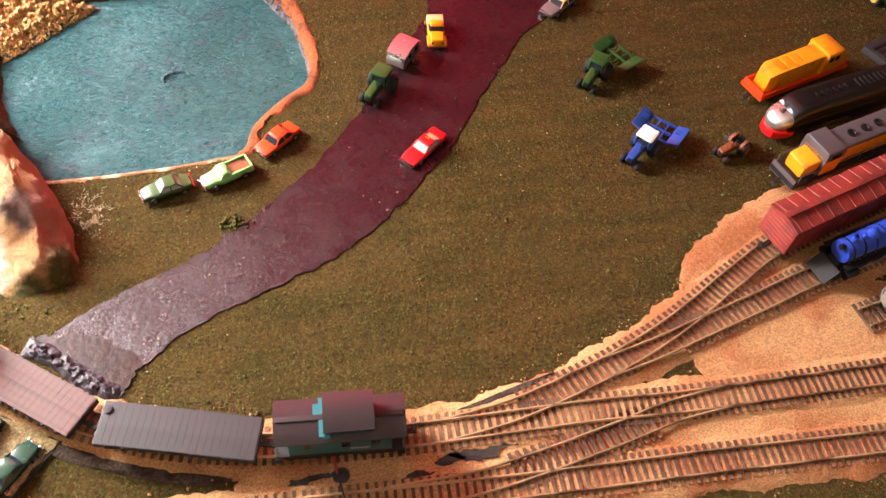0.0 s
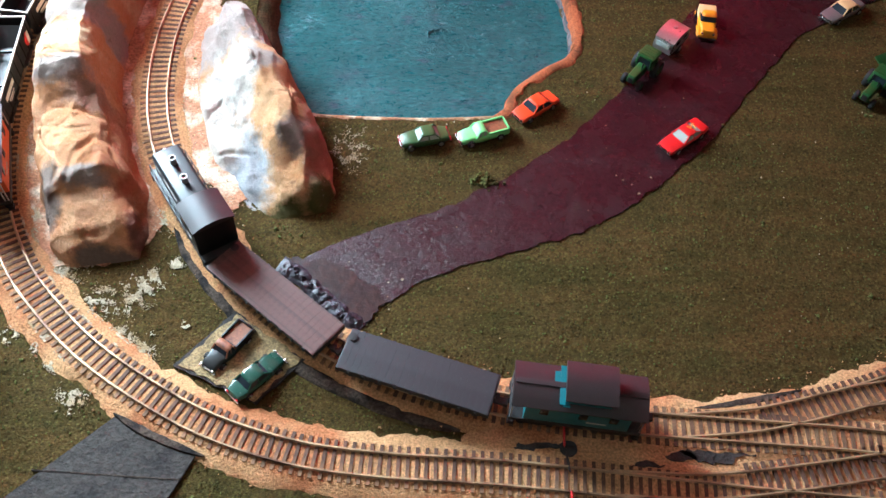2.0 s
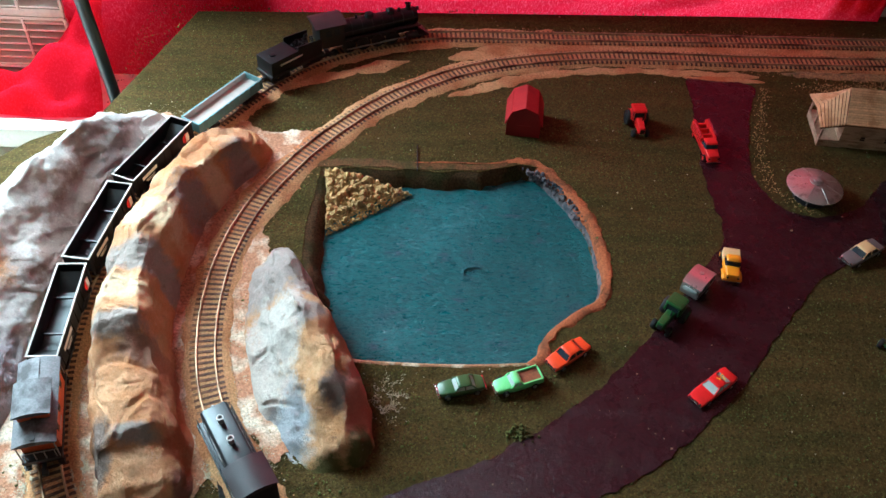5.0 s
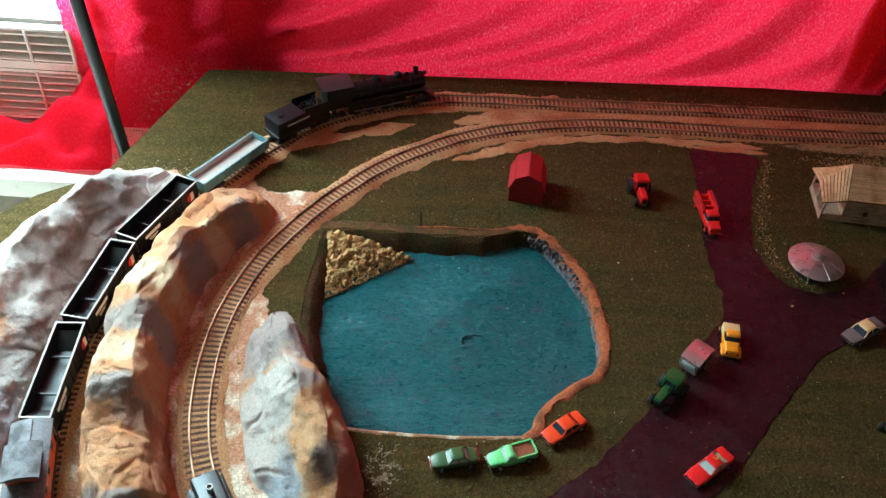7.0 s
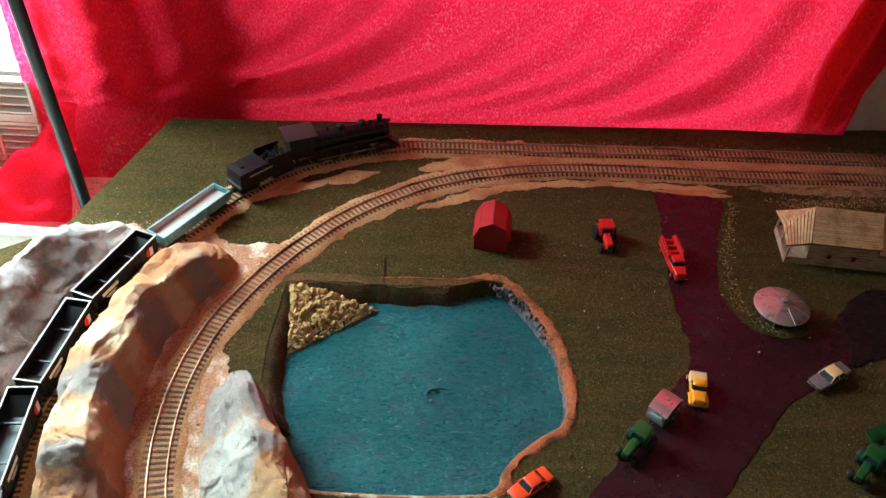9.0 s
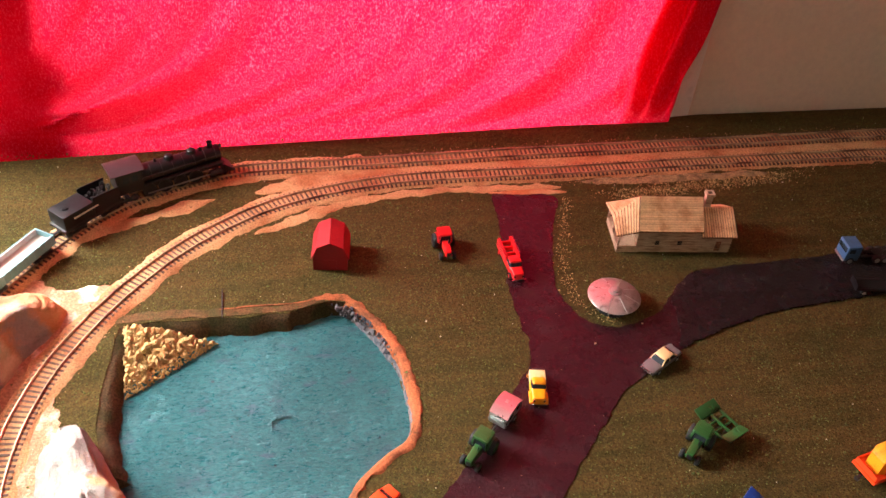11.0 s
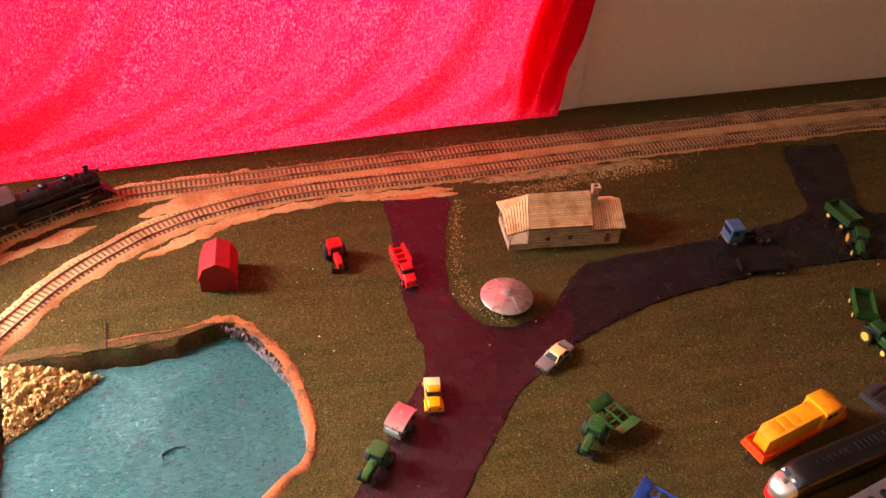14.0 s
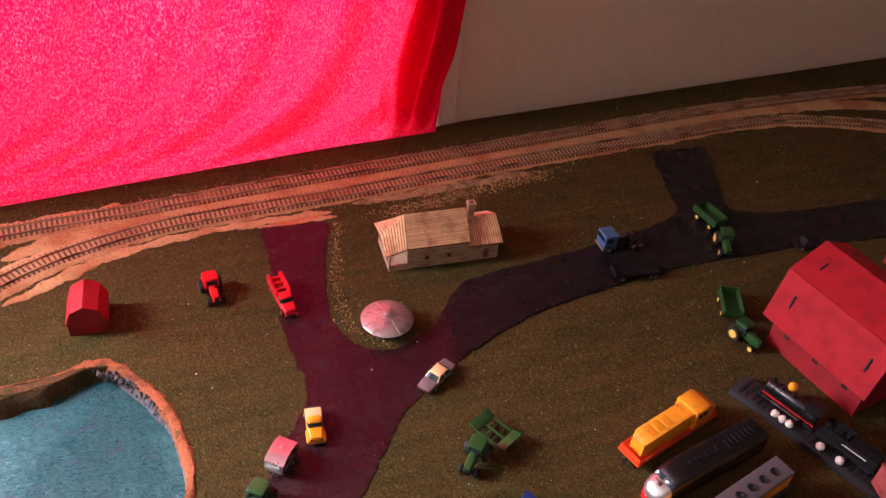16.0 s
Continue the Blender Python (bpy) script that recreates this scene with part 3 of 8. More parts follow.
# bright overcast sky outside the windows
sky_mat = bpy.data.materials.new("bright_sky")
sky_mat.use_nodes = True
sn = sky_mat.node_tree.nodes
sn.remove(sn["Principled BSDF"])
em = sn.new("ShaderNodeEmission")
em.inputs[0].default_value, em.inputs[1].default_value = (0.93, 0.97, 1.0, 1.0), 2.6
sky_mat.node_tree.links.new(em.outputs[0], sn["Material Output"].inputs[0])
bm = bmesh.new()
box(bm, -0.6, 1.60, 1.0, 4.4, 0.02, 3.0)
tagged(part("backdrop", bm, sky_mat, None, "bright white sky outside the windows", smooth=False), kind="structure")


# ---- the board and its surfaces ----
BOARD = [(-0.875, -0.86), (1.78, -0.86), (1.78, 0.556), (0.40, 0.549), (0.25, 0.534), (-0.30, 0.508), (-0.66, 0.488), (-0.735, 0.235), (-0.80, 0.19), (-0.875, 0.10)]
POND = [(-0.433, -0.058), (-0.446, -0.022), (-0.454, 0.012), (-0.456, 0.055), (-0.454, 0.105), (-0.449, 0.157), (-0.405, 0.160), (-0.330, 0.158), (-0.255, 0.162), (-0.213, 0.176), (-0.190, 0.172), (-0.170, 0.147), (-0.150, 0.111), (-0.136, 0.072), (-0.1315, 0.030), (-0.1305, -0.004),
        (-0.142, -0.034), (-0.168, -0.053), (-0.1985, -0.082), (-0.2085, -0.106), (-0.224, -0.1185), (-0.285, -0.1215), (-0.363, -0.1205), (-0.392, -0.117), (-0.418, -0.092)]
WATER_Z = TOP - 0.019


def pond_edge():
    out = []
    for (xa, ya), (xb, yb) in zip(POND, POND[1:] + POND[:1]):
        n = max(1, int(math.hypot(xb - xa, yb - ya) / 0.006))
        for i in range(n):
            x, y = xa + (xb - xa) * i / n, ya + (yb - ya) * i / n
            w = noise.noise_vector(Vector((x * 70, y * 70, 3.1))) * (0.0030 if x < -0.25 and y > -0.1 else 0.0011)
            out.append((x + w.x, y + w.y))
    return out


POND_LINE = pond_edge()
ground = sheet("ground", BOARD, TOP - 0.012, TOP, GRASS, [POND_LINE], label="olive green flocked turf on a layout board")

# board under the turf, open below the pond
bm = bmesh.new()
v = [bm.verts.new((x, y, TOP - 0.034)) for x, y in BOARD]
bm.faces.new(v)
ext = bmesh.ops.extrude_face_region(bm, geom=list(bm.faces))
for g in ext["geom"]:
    if isinstance(g, bmesh.types.BMVert):
        g.co.z = TOP - 0.054
tagged(part("layout_board", bm, PLYWOOD, None, "plywood layout board that carries the scenery", smooth=False), category="board", kind="structure")
bm = bmesh.new()
v = [bm.verts.new((x, y, TOP - 0.0125)) for x, y in BOARD]
w = [bm.verts.new((x, y, TOP - 0.0335)) for x, y in BOARD]
for i in range(len(v)):
    j = (i + 1) % len(v)
    bm.faces.new((v[i], v[j], w[j], w[i]))
tagged(part("trim", bm, PLYWOOD, None, "plywood edge of the board", smooth=False), kind="structure")
for x, y in ((-0.66, -0.78), (1.7, -0.78), (1.7, 0.48), (-0.60, 0.42)):
    bm = bmesh.new()
    box(bm, x, y, (TOP - 0.056) / 2, 0.07, 0.07, TOP - 0.056, 0.004)
    tagged(part("table_leg", bm, PLYWOOD, None, "square wooden leg under the layout board"), category="leg", group="legs of the layout board")

# pond: bank, water, clay shore
bm = bmesh.new()
tops = [bm.verts.new((x, y, TOP - 0.0008)) for x, y in POND_LINE]
cx, cy = sum(p[0] for p in POND_LINE) / len(POND_LINE), sum(p[1] for p in POND_LINE) / len(POND_LINE)
rings = [tops]
for a in (0.22, 0.45, 0.70, 1.0):
    row = []
    for x, y in POND_LINE:
        d = Vector((cx - x, cy - y)).normalized()
        west, back = x < -0.425 and y > -0.05, y > 0.15 and x < -0.20
        d = Vector((1, 0)) if west and y < 0.145 else Vector((0.3, -1)).normalized() if back else d
        k = (0.020 if west else 0.013 if back and x < -0.26 else 0.008 if back else 0.005) + 0.003 * noise.noise(Vector((x * 80, y * 80, 7)))
        w = noise.noise_vector(Vector((x * 130, y * 130, a * 9))) * 0.0014
        row.append(bm.verts.new((x + d.x * k * a + w.x, y + d.y * k * a + w.y, TOP - 0.0008 - 0.0205 * (a ** (2.0 if west else 1.5 if back else 0.8)) + w.z)))
    rings.append(row)
for a, b in zip(rings, rings[1:]):
    for i in range(len(a)):
        j = (i + 1) % len(a)
        bm.faces.new((a[i], a[j], b[j], b[i]))
tagged(part("bank", bm, BANK, None, "steep dark brown bank round the pond"), kind="structure")


def height_sheet(name, outline, z, material, amp, label, kind, cell=0.004, extra=None):
    """A sheet with its own modelled ripples, clipped to an outline."""
    xs, ys = [p[0] for p in outline], [p[1] for p in outline]
    nx, ny = int((max(xs) - min(xs)) / cell) + 2, int((max(ys) - min(ys)) / cell) + 2
    bm = bmesh.new()
    grid = []
    for j in range(ny):
        row = []
        for i in range(nx):
            x, y = min(xs) + i * cell, min(ys) + j * cell
            h = amp * (noise.noise(Vector((x * 40, y * 95, 2))) + 0.5 * noise.noise(Vector((x * 110, y * 230, 5))))
            if extra:
                h += extra(x, y)
            row.append(bm.verts.new((x, y, z + h)))
        grid.append(row)
    for j in range(ny - 1):
        for i in range(nx - 1):
            bm.faces.new((grid[j][i], grid[j][i + 1], grid[j + 1][i + 1], grid[j + 1][i]))
    ob = part(name, bm, material, None, label)
    return tagged(ob, kind=kind)


def splash(x, y):
    """The ring where something has dropped into the water."""
    r = math.hypot((x + 0.268) / 1.5, y - 0.014)
    a = math.atan2(y - 0.014, (x + 0.268) / 1.5)
    return 0.0004 * math.exp(-((r - 0.012) / 0.0030) ** 2) * (0.6 + 0.4 * math.cos(a + 2.2)) - 0.0004 * math.exp(-(r / 0.009) ** 2)


# worn earth above the back bank, a thin clay line and the crack between two boards
sheet("ground_earth", rough_outline([(-0.448, 0.160), (-0.405, 0.163), (-0.330, 0.161), (-0.255, 0.165), (-0.215, 0.179), (-0.222, 0.186), (-0.26, 0.173), (-0.33, 0.173), (-0.39, 0.176), (-0.44, 0.174), (-0.455, 0.165)], 0.004, 0.003, 51), TOP - 0.001, TOP + 0.0007, EARTH, label="worn brown earth along the back of the pond", kind="structure")
sheet("ground_clay", rough_outline([(-0.335, 0.1715), (-0.30, 0.1735), (-0.25, 0.1745), (-0.218, 0.181), (-0.218, 0.184), (-0.25, 0.1762), (-0.30, 0.1755), (-0.335, 0.1733)], 0.003, 0.0010, 52), TOP - 0.001, TOP + 0.0012, SHORE, label="thin orange clay line above the pond bank", kind="structure")
sheet("ground_crack", rough_outline([(-0.3378, 0.204), (-0.3370, 0.18), (-0.3365, 0.160), (-0.3353, 0.160), (-0.3358, 0.18), (-0.3369, 0.204)], 0.003, 0.0005, 53), TOP - 0.001, TOP + 0.0016, SOOT, label="dark crack between two boards of the layout", kind="structure")
bm = bmesh.new()
rings = []
for i in range(41):
    a = math.pi * 2 * i / 40
    k = 0.55 + 0.45 * math.cos(a - 1.9)
    w = 0.0008 + 0.0010 * k
    wob = 1 + 0.16 * noise.noise(Vector((3 * math.cos(a), 3 * math.sin(a), 2)))
    c = Vector((-0.267 + 0.0150 * wob * math.cos(a), 0.0145 + 0.0090 * wob * math.sin(a), WATER_Z))
    d = Vector((math.cos(a), math.sin(a), 0))
    rings.append([c - d * w * 1.6 + Vector((0, 0, -0.001)), c - d * w * 0.3 + Vector((0, 0, 0.0003 + 0.0016 * k)), c + d * w * 0.5 + Vector((0, 0, 0.0003 + 0.0015 * k)), c + d * w * 2.2 + Vector((0, 0, -0.001))])
grid = [[bm.verts.new(p) for p in r] for r in rings[:-1]]
for a, b in list(zip(grid, grid[1:] + grid[:1]))[3:30]:
    for i in range(3):
        bm.faces.new((a[i], a[i + 1], b[i + 1], b[i]))
tagged(part("water_ring", bm, WATER, None, "raised ring in the pond paint"), kind="structure")
height_sheet("water", [(-0.462, -0.135), (-0.122, 0.185)], WATER_Z, WATER, 0.0007, "glossy blue-green painted pond water with brushed ripples", "structure", 0.003, splash)

# clay strip along the pond's outer shore
shore = [(-0.228, 0.178), (-0.212, 0.179), (-0.189, 0.173), (-0.169, 0.147), (-0.149, 0.111), (-0.135, 0.072), (-0.1305, 0.030), (-0.1295, -0.004), (-0.141, -0.034), (-0.167, -0.053), (-0.1975, -0.082), (-0.2075, -0.106), (-0.222, -0.1195)]
line = smooth_line(shore, 0.004)
bm = bmesh.new()
rows = []
for i, q in enumerate(line):
    d = (line[min(i + 1, len(line) - 1)] - line[max(i - 1, 0)]).normalized()
    nrm = Vector((-d.y, d.x, 0))
    k = 0.0058 + 0.0052 * noise.noise(Vector((q.x * 60, q.y * 60, 1))) + 0.0024 * noise.noise(Vector((q.x * 210, q.y * 210, 1)))
    crumb = noise.noise(Vector((q.x * 160, q.y * 160, 6)))
    wide = 0.0030 if q.y > 0.09 else 0.0
    rows.append([(q.x + nrm.x * o, q.y + nrm.y * o, TOP + z) for o, z in ((-0.0068 - wide - 0.003 * crumb, -0.0215), (-0.0062 - 0.6 * wide - 0.002 * crumb, -0.0150), (-0.0052 + 0.002 * crumb, -0.0090), (-0.0030, -0.0006), (-0.0004, 0.0013), (0.0012 + max(k, 0.0015) * 0.7, 0.0014), (0.0012 + max(k, 0.0015), 0.0001))])
rim = bmesh.new()
for target, lo, hi in ((bm, 2, 7), (rim, 0, 3)):
    grid = [[target.verts.new(p) for p in r[lo:hi]] for r in rows]
    for a, b in zip(grid, grid[1:]):
        for i in range(hi - lo - 1):
            target.faces.new((a[i], a[i + 1], b[i + 1], b[i]))
tagged(part("shore_rim", rim, RIM, None, "bluish white crumbly rim at the water"), kind="structure")
tagged(part("shore", bm, SHORE, None, "orange clay shore along the pond"), kind="structure")
bm = bmesh.new()
line = smooth_line([(-0.218, -0.1185), (-0.285, -0.1230), (-0.363, -0.1220), (-0.394, -0.1185), (-0.418, -0.104)], 0.004)
rows = []
for q in line:
    k = 0.0016 + 0.0026 * noise.noise(Vector((q.x * 90, q.y * 90, 4)))
    rows.append([bm.verts.new((q.x, q.y + o, TOP + z)) for o, z in ((0.005, -0.008), (0.002, 0.0005), (0, 0.001), (-max(k, 0.0012), 0.0002))])
for a, b in zip(rows, rows[1:]):
    for i in range(3):
        bm.faces.new((a[i], a[i + 1], b[i + 1], b[i]))
tagged(part("trim", bm, LIP, None, "pale sandy lip along the near pond edge"), kind="structure")

# blue-white crumbs of plaster along the rim
rnd = random.Random(31)
bm = bmesh.new()
for q in smooth_line([(-0.206, 0.169), (-0.184, 0.156), (-0.165, 0.133), (-0.150, 0.106), (-0.140, 0.082)], 0.0016):
    for k in range(2):
        e = rnd.uniform(0.0012, 0.0036) * (1.3 if q.y > 0.10 else 0.8)
        box(bm, q.x + rnd.gauss(0, 0.0026), q.y + rnd.gauss(0, 0.0026), TOP - rnd.uniform(0.001, 0.014), e, e * rnd.uniform(0.6, 1.3), e * rnd.uniform(0.6, 1.1), 0, 0.6, rz=rnd.uniform(0, 3))
tagged(part("rim_crumbs", bm, RIM, None, "blue-white plaster crumbs along the pond rim", smooth=False), kind="stuff")

# plaster and dirt floor under the mountains
sheet("ground_dirt", rough_outline([(-0.728, -0.36), (-0.66, -0.31), (-0.62, -0.30), (-0.57, -0.292), (-0.535, -0.286), (-0.512, -0.262), (-0.480, -0.205), (-0.446, -0.232), (-0.440, -0.15), (-0.478, -0.02), (-0.492, 0.03), (-0.505, 0.06), (-0.500, 0.11), (-0.475, 0.155), (-0.452, 0.20),
                                     (-0.470, 0.225), (-0.512, 0.222), (-0.545, 0.232), (-0.575, 0.262), (-0.612, 0.232), (-0.655, 0.250), (-0.70, 0.245), (-0.735, 0.232), (-0.78, 0.10), (-0.80, -0.1), (-0.78, -0.30)], 0.004, 0.007, 41),
      TOP - 0.002, TOP + 0.0009, DIRT, label="reddish dirt and white plaster smears round the mountains", kind="structure")

# painted roads
ROAD = [(0.028, 0.366), (0.020, 0.30), (0.012, 0.22), (0.008, 0.15), (0.010, 0.064), (-0.035, 0.0), (-0.099, -0.085), (-0.162, -0.150), (-0.217, -0.194), (-0.275, -0.229), (-0.345, -0.258), (-0.392, -0.288),
        (-0.372, -0.321), (-0.339, -0.346), (-0.322, -0.326), (-0.277, -0.296), (-0.207, -0.269), (-0.150, -0.248), (-0.106, -0.221), (-0.03, -0.153), (0.018, -0.095), (0.06, -0.045), (0.105, 0.005), (0.162, 0.041),
        (0.205, 0.066), (0.274, 0.092), (0.36, 0.112), (0.45, 0.121), (0.548, 0.126), (0.735, 0.115), (0.896, 0.094), (1.15, 0.06), (1.16, 0.14), (0.965, 0.168), (0.811, 0.182), (0.705, 0.212),
        (0.722, 0.28), (0.758, 0.366), (0.71, 0.377), (0.667, 0.378), (0.640, 0.30), (0.612, 0.231), (0.514, 0.207), (0.409, 0.197), (0.277, 0.189), (0.232, 0.172), (0.20, 0.135), (0.168, 0.112), (0.12, 0.100), (0.083, 0.123),
        (0.069, 0.170), (0.076, 0.22), (0.086, 0.26), (0.100, 0.31), (0.113, 0.352), (0.07, 0.364)]
road_line = rough_outline(ROAD, 0.003, 0.0032, 11)
sheet("road", road_line, TOP - 0.002, TOP + 0.0010, ROADPAINT, label="glossy dark maroon-black painted road")
FORK = [(0.202, 0.108), (0.209, 0.140), (0.226, 0.164), (0.250, 0.180), (0.285, 0.189), (0.409, 0.197), (0.514, 0.207), (0.612, 0.232), (0.640, 0.30), (0.666, 0.379), (0.71, 0.378), (0.759, 0.367), (0.723, 0.28), (0.706, 0.212), (0.811, 0.183), (0.965, 0.169), (1.16, 0.141), (1.15, 0.059), (0.896, 0.093), (0.735, 0.114), (0.548, 0.125),
        (0.45, 0.120), (0.36, 0.111), (0.274, 0.091), (0.206, 0.066), (0.190, 0.062), (0.197, 0.082)]
sheet("road", rough_outline(FORK, 0.003, 0.0032, 11), TOP - 0.002, TOP + 0.0022, ROADBLACK, label="black painted road that forks off past the cottage")
ROADWORN = surface("worn_road", rgb(48, 31, 28), 0.40, 0, 0.5, 200, 60, 0.5, 0.0012, rgb(32, 18, 21), 0.55, spec=0.3)
sheet("road_wear", rough_outline([(-0.398, -0.287), (-0.376, -0.282), (-0.356, -0.284), (-0.342, -0.298), (-0.328, -0.306), (-0.320, -0.318), (-0.326, -0.330), (-0.339, -0.345), (-0.366, -0.322)], 0.003, 0.006, 8), TOP - 0.001, TOP + 0.0015, ROADWORN, label="worn brown end of the painted road")
line = smooth_line([(-0.406, -0.287), (-0.392, -0.295), (-0.379, -0.307), (-0.365, -0.322), (-0.350, -0.336), (-0.335, -0.345)], 0.0016)
bm = bmesh.new()
rows = []
for i, q in enumerate(line):
    d = (line[min(i + 1, len(line) - 1)] - line[max(i - 1, 0)]).normalized()
    fade = min(1.0, i / 5, (len(line) - 1 - i) / 5)
    row = []
    for k in range(13):
        o = (k / 6 - 1) * (0.0085 + 0.0030 * noise.noise(Vector((q.x * 90, q.y * 90, 2))))
        p = Vector((q.x - d.y * o, q.y + d.x * o, 0))
        h = 0.0030 * (1 - (k / 6 - 1) ** 2) * fade
        h *= 0.9 + 1.5 * abs(noise.noise(Vector((p.x * 330, p.y * 330, 3)))) + 0.9 * noise.noise(Vector((p.x * 160, p.y * 160, 8)))
        row.append(bm.verts.new((p.x, p.y, TOP + 0.0006 + max(h, -0.001))))
    rows.append(row)
for a, b in zip(rows, rows[1:]):
    for k in range(12):
        bm.faces.new((a[k], a[k + 1], b[k + 1], b[k]))
ob = tagged(part("road_edge", bm, ROADEND, None, "crumpled grey-violet drop at the end of the road"), kind="structure")
ob.data.set_sharp_from_angle(angle=radians(25))

# parking lot and slab
def straight_outline(poly, step, jitter, seed):
    """A straight-sided outline with sharp corners and a slightly ragged edge."""
    out = []
    for (xa, ya), (xb, yb) in zip(poly, poly[1:] + poly[:1]):
        n = max(1, int(math.hypot(xb - xa, yb - ya) / step))
        for i in range(n):
            x, y = xa + (xb - xa) * i / n, ya + (yb - ya) * i / n
            w = noise.noise_vector(Vector((x * 150, y * 150, seed))) * jitter
            out.append((x + w.x, y + w.y))
    return out


LOT = [(-0.435, -0.332), (-0.378, -0.374), (-0.412, -0.411), (-0.476, -0.380)]
sheet("pavement", straight_outline(LOT, 0.003, 0.0016, 20), TOP - 0.001, TOP + 0.0024, STAIN, label="dark rim of the parking lot")
sheet("pavement", straight_outline([(x * 0.93 - 0.425 * 0.07, y * 0.93 - 0.374 * 0.07) for x, y in LOT], 0.003, 0.0030, 22), TOP - 0.001, TOP + 0.0032, GRAVEL, label="small gravel parking lot with dark edges")
sheet("ground_seam", straight_outline([(-0.56, -0.4604), (-0.458, -0.4674), (-0.458, -0.4680), (-0.56, -0.4610)], 0.004, 0.0004, 24), TOP - 0.001, TOP + 0.0026, ROADBED, label="raised seam across the slab")
sheet("pavement", [(-0.511, -0.421), (-0.448, -0.447), (-0.466, -0.485), (-0.54, -0.60), (-0.70, -0.60)], TOP - 0.001, TOP + 0.0022, CONCRETE, label="dark grey painted concrete slab")

# dark stains on the sand between the front tracks
for i, (x, y, a, b) in enumerate(((-0.075, -0.4505, 0.026, 0.0060), (-0.105, -0.4520, 0.012, 0.0030), (-0.205, -0.4440, 0.020, 0.0028), (-0.130, -0.4575, 0.016, 0.0026), (-0.150, -0.4885, 0.030, 0.0030), (0.02, -0.4420, 0.010, 0.003))):
    sheet("ground_stain", rough_outline([(x + a * math.cos(k) * (1 + 0.3 * math.sin(3 * k + i)), y + b * math.sin(k)) for k in (j * 0.6283 for j in range(10))], 0.0025, 0.005, 60 + i), TOP + 0.001, TOP + 0.0033, STAIN, label="dark glue stain on the sand", kind="structure")

# ---- tracks ----
OUTER = [(1.50, 0.30), (1.38, 0.40), (1.227, 0.447), (1.017, 0.464), (0.786, 0.471), (0.421, 0.464), (0.103, 0.457), (-0.143, 0.448), (-0.306, 0.442), (-0.38, 0.424), (-0.45, 0.391), (-0.503, 0.350), (-0.541, 0.303), (-0.576, 0.250),
         (-0.608, 0.196), (-0.636, 0.135), (-0.654, 0.075), (-0.664, 0.015), (-0.669, -0.05), (-0.667, -0.115), (-0.658, -0.175), (-0.641, -0.238), (-0.610, -0.296), (-0.574, -0.338), (-0.542, -0.368), (-0.501, -0.397), (-0.445, -0.428),
         (-0.382, -0.449), (-0.322, -0.458), (-0.263, -0.462), (-0.203, -0.467), (-0.044, -0.485), (0.093, -0.498), (0.242, -0.514), (0.5, -0.54), (0.9, -0.56)]
INNER = [(1.34, 0.18), (1.25, 0.265), (1.13, 0.342), (0.968, 0.404), (0.858, 0.418), (0.74, 0.418), (0.40, 0.415), (0.147, 0.408), (-0.015, 0.407), (-0.13, 0.400), (-0.265, 0.364), (-0.372, 0.295), (-0.442, 0.218), (-0.487, 0.148), (-0.518, 0.08),
         (-0.536, 0.0), (-0.536, -0.085), (-0.520, -0.160), (-0.486, -0.230), (-0.447, -0.288), (-0.406, -0.330), (-0.364, -0.362), (-0.298, -0.394), (-0.215, -0.415), (-0.134, -0.426), (-0.06, -0.432), (0.02, -0.438), (0.10, -0.447),
         (0.25, -0.458), (0.5, -0.475), (0.9, -0.49)]
SPUR_BOX = [(-0.10, -0.4285), (-0.045, -0.424), (0.004, -0.414), (0.06, -0.399), (0.122, -0.376), (0.194, -0.341), (0.26, -0.314), (0.44, -0.270)]
SPUR_BLUE = [(0.045, -0.404), (0.087, -0.397), (0.146, -0.384), (0.208, -0.370), (0.268, -0.356), (0.42, -0.326)]
CROSSOVER = [(-0.155, -0.4715), (-0.10, -0.474), (-0.063, -0.4725), (-0.015, -0.467), (0.035, -0.460), (0.087, -0.452), (0.15, -0.4495)]
STUB = [(0.288, -0.406), (0.36, -0.398), (0.50, -0.390)]
GAUGE, TIE_L, PITCH = 0.0177, 0.0305, 0.0066
BED, TIE_Z, RAIL_Z = 0.0040, 0.0030, 0.0045      # heights over the turf: bed top, tie underside, rail foot


def frame_at(line, i):
    a, b = line[max(i - 1, 0)], line[min(i + 1, len(line) - 1)]
    d = (b - a).normalized()
    return d, Vector((-d.y, d.x, 0))


